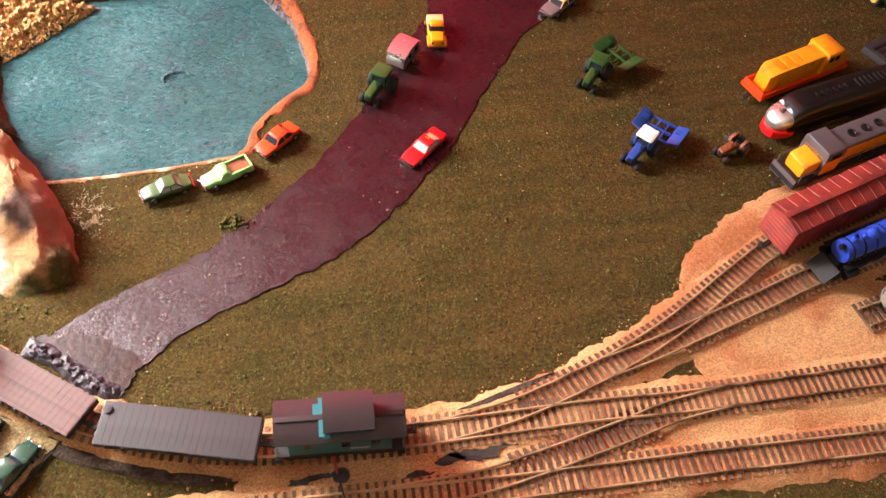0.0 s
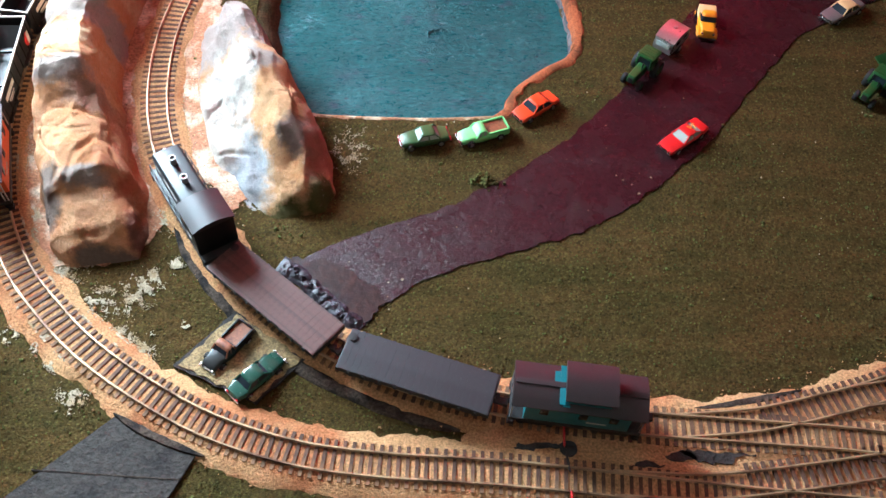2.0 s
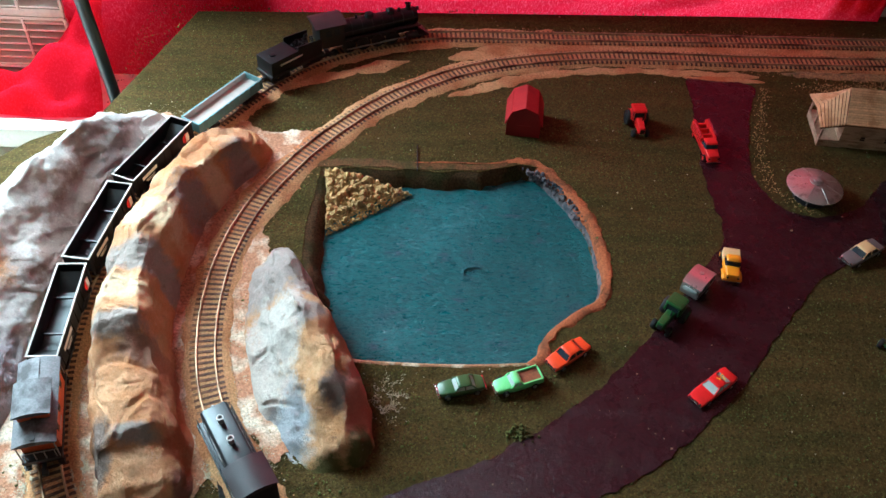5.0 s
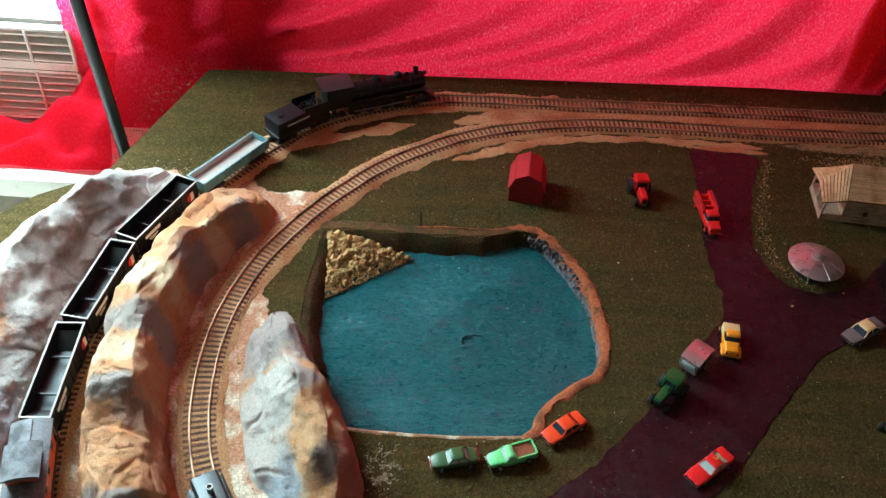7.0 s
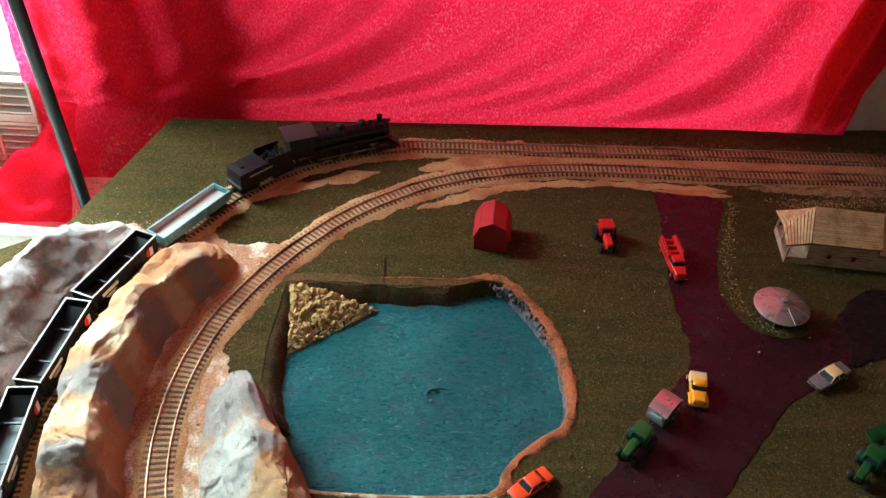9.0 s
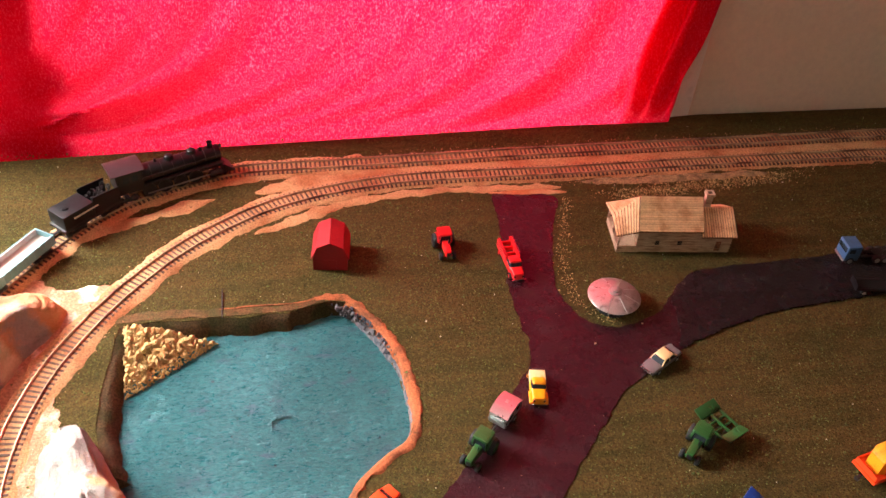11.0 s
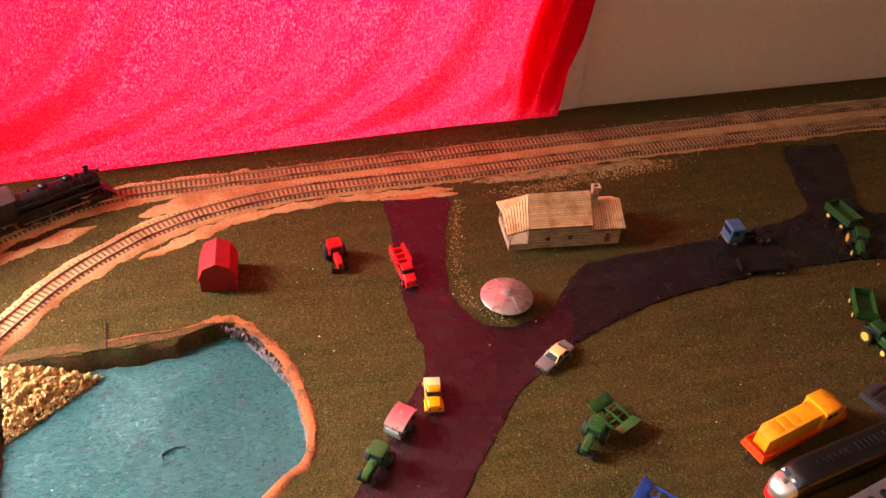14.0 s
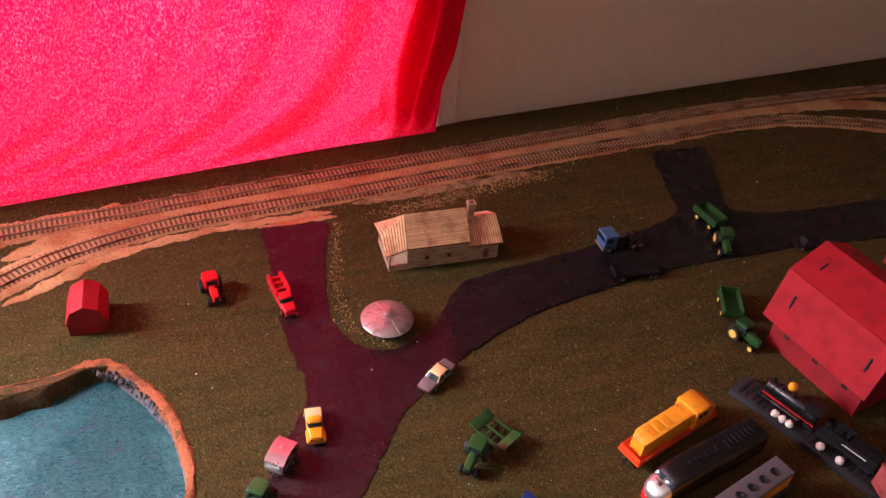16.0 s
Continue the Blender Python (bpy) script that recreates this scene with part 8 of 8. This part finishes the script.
def cottage(m):
    """A pale card cottage: hipped porch end, ribbed main roof, lower lean-to with door, chimney."""
    t = thing("card_cottage", "pale card cottage with ribbed roof and chimney", "house", "", m)
    bm = bmesh.new()
    box(bm, -0.0095, 0, 0.0185, 0.083, 0.060, 0.0370)
    box(bm, 0.0535, 0, 0.0145, 0.043, 0.060, 0.0290)
    box(bm, -0.061, 0, 0.0050, 0.030, 0.062, 0.0100)
    w = part("wall", bm, CARD, t, smooth=False)
    bm = bmesh.new()
    prism(bm, [(-0.030, 0.0370), (0.030, 0.0370), (0, 0.0645)], -0.051, 0.032)
    bmesh.ops.rotate(bm, verts=bm.verts, cent=(0, 0, 0), matrix=Matrix.Rotation(radians(-90), 3, "Z"))
    part("gable", bm, CARD, t, smooth=False)

    def slope(corners, n, down=False):
        """One roof slope as strips of ribbed card. Corners: eave start, eave end, ridge end, ridge start; down: ribs run from ridge to eave."""
        a, b, c, d = (Vector(p) for p in corners)
        up = Vector((0, 0, 0.0012))
        base = bmesh.new()
        for i in range(n if down else 1):
            f0, f1 = (i / n, (i + 1) / n) if down else (0, 1)
            q = (a.lerp(b, f0), a.lerp(b, f1), d.lerp(c, f1), d.lerp(c, f0))
            loft(base, [q, [p + up * 0.9 for p in q]])
        bmesh.ops.remove_doubles(base, verts=base.verts, dist=0.00002)
        r = part("roof", base, CARDGAP, t, smooth=False)
        for i in range(n):
            f0, f1 = i / n, (i + 0.66) / n
            q = (a.lerp(b, f0), a.lerp(b, f1), d.lerp(c, f1), d.lerp(c, f0)) if down else (a.lerp(d, f0), b.lerp(c, f0), b.lerp(c, f1), a.lerp(d, f1))
            strip = bmesh.new()
            loft(strip, [[p + up for p in q], [p + up * 2.3 for p in q]])
            part("shingle", strip, CARDROOF, r, smooth=False)

    for s in (-1, 1):
        slope(((-0.0525, s * 0.0335, 0.0355), (0.0325, s * 0.0335, 0.0355), (0.0325, 0, 0.0665), (-0.0500, 0, 0.0665)), 15)
        slope(((0.0325, s * 0.0340, 0.0275), (0.0800, s * 0.0340, 0.0275), (0.0780, 0, 0.0500), (0.0325, 0, 0.0500)), 14, True)
        slope(((-0.0815, s * 0.0345, 0.0285), (-0.0525, s * 0.0335, 0.0350), (-0.0500, 0, 0.0660), (-0.0805, 0, 0.0340)), 9, True)
    for x, y in ((-0.075, -0.029), (-0.075, 0.029), (-0.075, 0.0)):
        bm = bmesh.new()
        box(bm, x, y, 0.0170, 0.0024, 0.0024, 0.0160)
        part("porch_post", bm, CARD, t, smooth=False)
    bm = bmesh.new()
    box(bm, 0.042, 0.004, 0.0560, 0.0085, 0.0085, 0.0280)
    c = part("chimney", bm, CARD, t, smooth=False)
    bm = bmesh.new()
    for sx, sy, wx, wy in ((0, -0.0042, 0.0110, 0.0022), (0, 0.0042, 0.0110, 0.0022), (-0.0044, 0, 0.0022, 0.0064), (0.0044, 0, 0.0022, 0.0064)):
        box(bm, 0.042 + sx, 0.004 + sy, 0.0715, wx, wy, 0.0040)
    part("chimney_cap", bm, CARD, c, smooth=False)
    bm = bmesh.new()
    box(bm, 0.042, 0.004, 0.0702, 0.0064, 0.0064, 0.0006)
    part("flue", bm, SOOT, c, smooth=False)
    for s in (-1, 1):
        for nm, x, z, sx, sz in (("window", 0.006, 0.0160, 0.0075, 0.0080), ("door", 0.058, 0.0115, 0.0085, 0.0170), ("window", -0.024, 0.0160, 0.0070, 0.0075)):
            bm = bmesh.new()
            box(bm, x, s * 0.0301, z, sx, 0.0008, sz)
            d = part(nm, bm, GLASS if nm == "window" else BROWNRUST, w, smooth=False)
            bm = bmesh.new()
            for fx, fz, wx, wz in ((-sx / 2, 0, 0.0012, sz + 0.0012), (sx / 2, 0, 0.0012, sz + 0.0012), (0, sz / 2, sx, 0.0012), (0, -sz / 2, sx, 0.0010)):
                box(bm, x + fx, s * 0.0304, z + fz, wx, 0.0012, wz)
            part("frame", bm, CARD, d, smooth=False)
        bm = bmesh.new()
        for i in range(6):
            box(bm, 0.018, s * 0.0302, 0.0030 + i * 0.0042, 0.116, 0.0007, 0.0005)
        part("siding_line", bm, CARD, w, smooth=False)
    return t


cottage(heading((0.1740, 0.2622), (0.3110, 0.2488)))

# the saucer: a spoked metal disc with a raised hub
t = thing("metal_saucer", "shallow silver metal disc roof with raised hub", "roundabout", "", Matrix.Translation((0.128, 0.135, TOP)))
bm = bmesh.new()
R = 0.0322
lathe(bm, [(0.0060, 0.0262), (0.0110, 0.0250), (0.0200, 0.0225), (R - 0.0010, 0.0185), (R, 0.0176), (R - 0.0006, 0.0170), (0.0200, 0.0165), (0.0040, 0.0170)], 56)
d = part("disc", bm, SPUNMETAL, t)
for i in range(8):
    a = 2 * math.pi * i / 8 + 0.2
    bm = bmesh.new()
    tube(bm, (0.0115 * math.cos(a), 0.0115 * math.sin(a), 0.0250), (R * 0.97 * math.cos(a), R * 0.97 * math.sin(a), 0.0189), 0.0005, n=6)
    part("seam", bm, SILVER, d)
bm = bmesh.new()
lathe(bm, [(0.0085, 0.0254), (0.0080, 0.0268), (0.0050, 0.0276), (0.0046, 0.0292), (0.0020, 0.0300), (0.0003, 0.0302)], 24)
part("hub", bm, SILVERDULL, t)
bm = bmesh.new()
lathe(bm, [(0.0200, 0.0), (0.0200, 0.0020), (0.0160, 0.0030), (0.0060, 0.0040), (0.0050, 0.0170)], 24)
part("base", bm, SOOT, t)
for i in range(6):
    a = 2 * math.pi * i / 6
    bm = bmesh.new()
    tube(bm, (0.018 * math.cos(a), 0.018 * math.sin(a), 0.001), (0.026 * math.cos(a), 0.024 * math.sin(a), 0.0168), 0.0009, n=8)
    part("strut", bm, SILVERDULL, t)

# ---- things beside the board ----
bm = bmesh.new()
rows = []
for i in range(61):
    u = i / 60
    row = []
    for j in range(25):
        v = j / 24
        x = -1.22 + 0.425 * u
        lift = max(0.0, min(1.0, (u - 0.62) / 0.38))
        lift = lift * lift * (3 - 2 * lift)
        y = 0.384 + 0.098 * v + 0.010 * noise.noise(Vector((u * 5, v * 3, 9))) + 0.02 * lift * v
        crease = 0.011 * math.sin(v * 13 + u * 9 + 2 * noise.noise(Vector((u * 3, v * 2, 4)))) + 0.008 * math.sin(u * 22 - v * 7) + 0.010 * noise.noise(Vector((u * 9, v * 6, 2)))
        z = 0.640 + 0.026 * math.sin(v * math.pi) ** 0.7 + crease * min(1.0, 4 * v + 0.2) + 0.12 * lift * v
        row.append(bm.verts.new((x, y, max(z, 0.6365))))
    rows.append(row)
for a, b in zip(rows, rows[1:]):
    for j in range(24):
        bm.faces.new((a[j], a[j + 1], b[j + 1], b[j]))
tagged(part("red_blanket_fold", bm, REDCLOTH, None, "crumpled red fleece heaped on a white cabinet"), category="blanket")

t = thing("white_cabinet", "low white cabinet beside the layout board", "cabinet", "", Matrix.Translation((-1.15, 0.25, 0)))
bm = bmesh.new()
box(bm, 0, 0, 0.28, 0.62, 0.44, 0.5599, 0.006)
part("body", bm, WHITEPLASTIC, t)
bm = bmesh.new()
box(bm, 0, 0, 0.5675, 0.65, 0.47, 0.015, 0.005)
part("top", bm, WHITEPLASTIC, t)

bm = bmesh.new()
box(bm, -1.05, 0.436, 0.617, 0.56, 0.150, 0.036, 0.005)
tagged(part("window_shelf", bm, WHITEPLASTIC, None, "white painted shelf below the window"), category="shelf")

# air conditioner with two louvred panels
t = thing("air_conditioner", "white window air conditioner with louvred front", "air conditioner", "", Matrix.Translation((-1.085, 0.500, 0.6245)))
# casing coloured grey to stand for the shade between the white slats
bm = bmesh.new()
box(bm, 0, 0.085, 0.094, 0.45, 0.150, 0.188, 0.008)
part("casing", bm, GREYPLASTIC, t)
bm = bmesh.new()
box(bm, 0, 0.004, 0.1155, 0.45, 0.014, 0.012, 0.002)
part("middle_band", bm, WHITEPLASTIC, t)
for cx, cz, w, h, n in ((-0.113, 0.150, 0.222, 0.056, 4), (0.113, 0.150, 0.222, 0.056, 4), (-0.113, 0.066, 0.222, 0.084, 7), (0.113, 0.066, 0.222, 0.084, 7)):
    bm = bmesh.new()
    for a, b, sx, sz in ((0, h / 2, w, 0.005), (0, -h / 2, w, 0.005), (-w / 2, 0, 0.005, h), (w / 2, 0, 0.005, h)):
        box(bm, cx + a, 0.002, cz + b, sx, 0.014, sz, 0.001)
    g = part("louvre_frame", bm, WHITEPLASTIC, t)
    for i in range(n):
        bm = bmesh.new()
        zc = cz - h / 2 + h * (i + 0.5) / n
        box(bm, cx, 0.002, zc, w - 0.006, 0.013, 0.0042, 0.001)
        bmesh.ops.rotate(bm, verts=bm.verts, cent=(cx, 0.002, zc), matrix=Matrix.Rotation(radians(22), 3, "X"))
        part("slat", bm, WHITEPLASTIC, g)
    for q in (-0.28, 0.22):
        bm = bmesh.new()
        box(bm, cx + q * w, -0.003, cz, 0.004, 0.006, h, 0.001)
        part("louvre_bar", bm, WHITEPLASTIC, g)

# dark pole beside the board
t = thing("dark_pole", "dark grey-green tubular pole standing beside the board", "pole")
for nm, z0, z1, r in (("shaft", 0.45, 1.90, 0.0088), ("lower_tube", 0.015, 0.45, 0.0105), ("collar", 0.44, 0.47, 0.0135), ("foot", 0.0, 0.015, 0.032)):
    bm = bmesh.new()
    tube(bm, (-0.742 - 0.052 * z0, 0.400, z0), (-0.742 - 0.052 * z1, 0.400, z1), r, n=18)
    part(nm, bm, DARKPOLE, t)

# power controller with cord
m = heading((-0.7255, -0.313), (-0.6485, -0.377), TOP)
t = thing("power_controller", "black power controller box with printed label", "controller", "", m)
bm = bmesh.new()
box(bm, 0, -0.0150, 0.0240, 0.100, 0.115, 0.0480, 0.0040, 0.92)
c = part("case", bm, BLACK, t)
word = bpy.data.curves.new("label_text", "FONT")
word.body, word.size, word.extrude = "PRODUCT", 0.0125, 0.0001
word.align_x = "CENTER"
tx = new("label_text", word)
tx.parent = c
tx.matrix_basis = pose(0.0490, -0.002, 0.0170, 85.2, 0, 90)
word.materials.append(TEXTGREY)
bm = bmesh.new()
for i in range(3):
    box(bm, 0.0494 - 0.0010 * (2 - i) / 2, 0.004 * (i % 2), 0.0128 - 0.0042 * i, 0.0008, 0.050 - 0.008 * i, 0.0013)
part("label_bar", bm, TEXTGREY, c, smooth=False)


def wire(name, label, pts, r, material):
    cu = bpy.data.curves.new(name, "CURVE")
    cu.dimensions, cu.bevel_depth, cu.bevel_resolution = "3D", r, 3
    sp = cu.splines.new("NURBS")
    sp.points.add(len(pts) - 1)
    for p, q in zip(sp.points, pts):
        p.co = (*q, 1)
    sp.use_endpoint_u, sp.order_u = True, 4
    cu.materials.append(material)
    return tagged(new(name, cu), label, "wire")


wire("red_wire", "thin red electric wire trailing from the controller", [(-0.672, -0.370, TOP + 0.050), (-0.650, -0.378, TOP + 0.051), (-0.628, -0.388, TOP + 0.051), (-0.610, -0.404, TOP + 0.036), (-0.603, -0.424, TOP + 0.008), (-0.597, -0.449, TOP + 0.0015), (-0.589, -0.480, TOP + 0.0015), (-0.585, -0.56, TOP + 0.0015), (-0.60, -0.66, TOP + 0.0015)], 0.0009, WIRERED)
wire("red_wire", "short red feed wire at the track", [(-0.187, -0.428, TOP + 0.007), (-0.1872, -0.433, TOP + 0.008), (-0.1875, -0.440, TOP + 0.004), (-0.187, -0.447, TOP + 0.001)], 0.0009, WIRERED)
wire("red_wire", "short red feed wire at the outer track", [(-0.1865, -0.478, TOP + 0.007), (-0.186, -0.486, TOP + 0.008), (-0.186, -0.500, TOP + 0.002), (-0.188, -0.520, TOP + 0.001)], 0.0009, WIRERED)
wire("dark_wire", "short dark feed wire at the inner rail", [(-0.1885, -0.406, TOP + 0.007), (-0.1888, -0.402, TOP + 0.008), (-0.1885, -0.397, TOP + 0.005), (-0.184, -0.394, TOP + 0.002)], 0.0009, WIREDARK)
wire("dark_wire", "dark wire across the sand between tracks", [(-0.187, -0.448, TOP + 0.0035), (-0.1862, -0.453, TOP + 0.0045), (-0.1862, -0.459, TOP + 0.0060), (-0.186, -0.464, TOP + 0.0072)], 0.0009, WIREDARK)


def drilled_hole(x, y, r):
    bm = bmesh.new()
    pr = [(r, 0.0030), (r * 0.95, 0.0036), (r * 0.72, 0.0032), (r * 0.60, 0.0020), (0.0004, 0.0016)]
    lathe(bm, pr, 20, (x, y, TOP))
    for v in bm.verts:
        v.co += noise.noise_vector(v.co * 300) * 0.0006
    tagged(part("wire_hole", bm, SOOT, None, "ragged dark hole drilled for wires"), category="hole", group="drilled holes")


drilled_hole(-0.1815, -0.3935, 0.0060)
drilled_hole(-0.1845, -0.4455, 0.0065)

# low stones: rock pile in the pond corner, each stone a piece
rnd = random.Random(12)
pile = thing("rock_pile", "heap of yellow-brown pebbles in the pond corner", "rocks")
stones = []
for k in range(5):
    bm = bmesh.new()
    bmesh.ops.create_icosphere(bm, subdivisions=1, radius=1.0)
    for v in bm.verts:
        v.co = Vector((v.co.x * 1.15, v.co.y * 0.95, v.co.z * 0.75)) * (1 + 0.55 * noise.noise(v.co * 1.3 + Vector((k * 7, 0, 0))))
    me = bpy.data.meshes.new("stone")
    bm.to_mesh(me)
    bm.free()
    me.materials.append(PEBBLE)
    stones.append(me)
A, B, C = Vector((-0.442, 0.154)), Vector((-0.340, 0.136)), Vector((-0.436, 0.062))
gravel_bm = bmesh.new()
for i in range(2600):
    u, v = rnd.random(), rnd.random()
    if u + v > 1:
        u, v = 1 - u, 1 - v
    p = A + (B - A) * u + (C - A) * v
    edge = max(0.0, 1 - (u + v))
    z = WATER_Z + 0.002 + 0.020 * edge ** 0.8 + rnd.uniform(-0.001, 0.002)
    if i < 290:
        if edge < 0.16 and rnd.random() < 0.75:
            p, edge = A + (B - A) * u * 0.55 + (C - A) * v * 0.55, max(0.0, 1 - 0.55 * (u + v))
            z = WATER_Z + 0.002 + 0.020 * edge ** 0.8 + rnd.uniform(-0.001, 0.002)
        s = rnd.choice((0.0028, 0.0036, 0.0044, 0.0054)) * rnd.uniform(0.8, 1.2) * (0.62 + 0.5 * edge)
        z += 0.0012
        shared("stone", rnd.choice(stones), pile, Matrix.Translation((p.x, p.y, z)) @ Euler((rnd.uniform(0, 6), rnd.uniform(0, 6), rnd.uniform(0, 6))).to_matrix().to_4x4() @ Matrix.Diagonal((s, s, s, 1)))
    else:
        s = rnd.uniform(0.0009, 0.0022)
        box(gravel_bm, p.x, p.y, z - 0.001, s, s * 0.9, s * 0.8, 0, 0.6, rz=rnd.uniform(0, 3))
tagged(part("grit", gravel_bm, PEBBLE, pile, smooth=False), kind="stuff")
bm = bmesh.new()
loft(bm, [[(A.x - 0.004, A.y + 0.004, WATER_Z - 0.004), (B.x + 0.003, B.y + 0.003, WATER_Z - 0.004), (C.x - 0.003, C.y - 0.003, WATER_Z - 0.004)], [(A.x - 0.003, A.y + 0.003, WATER_Z + 0.019), (A.x + 0.03, A.y - 0.003, WATER_Z + 0.010), (A.x + 0.001, A.y - 0.03, WATER_Z + 0.010)]])
part("heap", bm, PEBBLE, pile)


# ---- scatter ----
def inside(p, poly):
    x, y = p
    c = False
    for (xa, ya), (xb, yb) in zip(poly, poly[1:] + poly[:1]):
        if (ya > y) != (yb > y) and x < (xb - xa) * (y - ya) / (yb - ya) + xa:
            c = not c
    return c


def near_line(line, x, y):
    return min((q.x - x) ** 2 + (q.y - y) ** 2 for q in line) ** 0.5


coarse = [smooth_line(p, 0.03) for p in (OUTER, INNER, SPUR_BOX, SPUR_BLUE)]


def scatter(name, count, area, size, material, label, test, seed, flat=0.7, height=TOP, spots=()):
    """Loose crumbs as one mesh: small lumps of uneven size lying on the board."""
    r = random.Random(seed)
    verts, faces = [], []
    for _ in range(count * (12 if count > 8000 and "plaster" in name else 3)):
        if len(faces) >= count * 7:
            break
        x, y = r.uniform(area[0], area[1]), r.uniform(area[2], area[3])
        if spots:
            a, b, c, e = r.choice(spots)
            x, y = r.gauss(a, c * 0.8), r.gauss(b, e * 0.8)
        if not test(x, y):
            continue
        s = r.uniform(size[0], size[1]) * (2.0 if r.random() < 0.04 else 1.0)
        a = r.uniform(0, 6.3)
        n = len(verts)
        z = height(x, y) if callable(height) else height
        for k in range(3):
            b = a + k * 2.094
            verts.append((x + s * math.cos(b) * r.uniform(0.6, 1.1), y + s * math.sin(b) * r.uniform(0.6, 1.1), z - 0.0003))
        for k in range(3):
            b = a + 1.0 + k * 2.094
            verts.append((x + s * 0.6 * math.cos(b), y + s * 0.6 * math.sin(b), z + s * flat * r.uniform(0.6, 1.2)))
        faces += [(n, n + 1, n + 3), (n + 1, n + 4, n + 3), (n + 1, n + 2, n + 4), (n + 2, n + 5, n + 4), (n + 2, n, n + 5), (n, n + 3, n + 5), (n + 3, n + 4, n + 5)][:7]
    me = bpy.data.meshes.new(name)
    me.from_pydata(verts, [], faces)
    me.materials.append(material)
    me.update()
    return tagged(new(name, me), label, kind="stuff")


ROAD_POLY = [tuple(p) for p in ROAD]
POND_POLY = [tuple(p) for p in POND]


def on_grass(x, y):
    return not inside((x, y), POND_POLY) and not inside((x, y), ROAD_POLY) and min(near_line(l, x, y) for l in coarse) > 0.027


# x, y, spread of the plaster spilled on turf and track
SPILLS = [(x, y, r, r) for x, y, r in ((-0.612, -0.257, 0.009), (-0.616, -0.284, 0.008), (-0.578, -0.305, 0.01), (-0.543, -0.322, 0.008), (-0.549, -0.339, 0.01), (-0.522, -0.355, 0.006), (-0.503, -0.365, 0.008), (-0.578, -0.36, 0.006), (-0.557, -0.367, 0.004), (-0.562, -0.377, 0.005), (-0.546, -0.406, 0.006), (-0.585, -0.342, 0.005), (-0.506, -0.304, 0.007), (-0.518, -0.321, 0.011), (-0.488, -0.288, 0.003), (-0.472, -0.345, 0.002), (-0.65, -0.259, 0.011), (-0.641, -0.28, 0.008), (-0.668, -0.245, 0.012), (-0.581, -0.327, 0.005), (-0.507, -0.245, 0.006), (-0.641, -0.183, 0.009), (-0.613, -0.239, 0.005), (-0.577, -0.287, 0.012), (-0.603, -0.334, 0.003), (-0.603, -0.355, 0.003))]
SPILLS += [(-0.353, -0.164, 0.012, 0.016), (-0.475, -0.190, 0.018, 0.045), (-0.462, -0.225, 0.014, 0.020), (-0.505, -0.120, 0.012, 0.050), (-0.552, -0.180, 0.010, 0.060), (-0.660, 0.235, 0.035, 0.018), (-0.490, -0.020, 0.012, 0.020), (-0.636, -0.20, 0.008, 0.04)]


def by_rocks(x, y):
    d = max(math.exp(-((x - a) / (1.15 * c)) ** 2 - ((y - b) / (1.15 * e)) ** 2) for a, b, c, e in SPILLS)
    return noise.noise(Vector((x * 130, y * 130, 3))) + 0.6 * noise.noise(Vector((x * 420, y * 420, 5))) > -0.25 + 0.75 * rnd.random() + 0.25 * (1 - d)


def dust_height(x, y):
    return TOP + (0.0036 if near_line(fine_outer, x, y) < 0.017 else 0.0016 if near_line(fine_outer, x, y) < 0.024 else 0.0008)


fine_outer = smooth_line([p for p in OUTER if p[0] < -0.40] , 0.008) + smooth_line([p for p in INNER if p[0] < -0.36], 0.008)


scatter("turf_crumbs", 26000, (-0.73, 0.95, -0.60, 0.53), (0.0006, 0.0013), FLOCK, "loose green flock crumbs over the turf", on_grass, 1, 0.8)
scatter("pale_specks", 420, (-0.73, 0.95, -0.60, 0.53), (0.0005, 0.0012), PLASTERDUST, "scattered pale crumbs on turf and road", lambda x, y: not inside((x, y), POND_POLY), 2, 0.7, TOP + 0.0008)
LAWN_EDGE = [(x, y, 0.006, 0.007) for x, y in [(q.x + 0.010, q.y) for q in smooth_line([(0.118, 0.345), (0.104, 0.31), (0.090, 0.26), (0.080, 0.22), (0.075, 0.17), (0.085, 0.135), (0.115, 0.112)], 0.008)]]
scatter("gravel_specks", 420, (0, 1, 0, 1), (0.0005, 0.0010), PEBBLE, "yellow gravel specks along the lawn edge", on_grass, 11, 0.7, TOP + 0.0003, LAWN_EDGE)
scatter("gravel_specks", 1500, (0, 1, 0, 1), (0.0005, 0.0011), PEBBLE, "pale gravel scattered on turf behind the cottage", on_grass, 12, 0.7, TOP + 0.0003, [(0.22 + 0.035 * i, 0.352 + 0.004 * i, 0.03, 0.010) for i in range(8)])
scatter("sand_crumbs", 9000, (-0.73, 0.90, -0.56, 0.50), (0.0005, 0.0011), SAND, "loose sand grains along the track", lambda x, y: 0.018 < min(near_line(l, x, y) for l in coarse) < 0.032, 3, 0.8, TOP + 0.0008)
scatter("plaster_crumbs", 28000, (-0.73, -0.30, -0.42, 0.27), (0.0003, 0.0007), PLASTERDUST, "white plaster dust and crumbs spilled beside the mountains", by_rocks, 4, 0.30, dust_height, SPILLS)


bm = bmesh.new()
for i in range(40):
    x, y = -0.232 + rnd.gauss(0, 0.006), -0.197 + rnd.gauss(0, 0.004)
    s = rnd.uniform(0.0015, 0.003)
    box(bm, x, y, TOP + s * 0.4 + 0.001, s, s, s, 0, 0.6, rz=rnd.uniform(0, 3))
tagged(part("bush", bm, FLOCK, None, "small dark green clump of foliage at the road edge", smooth=False), category="bush")
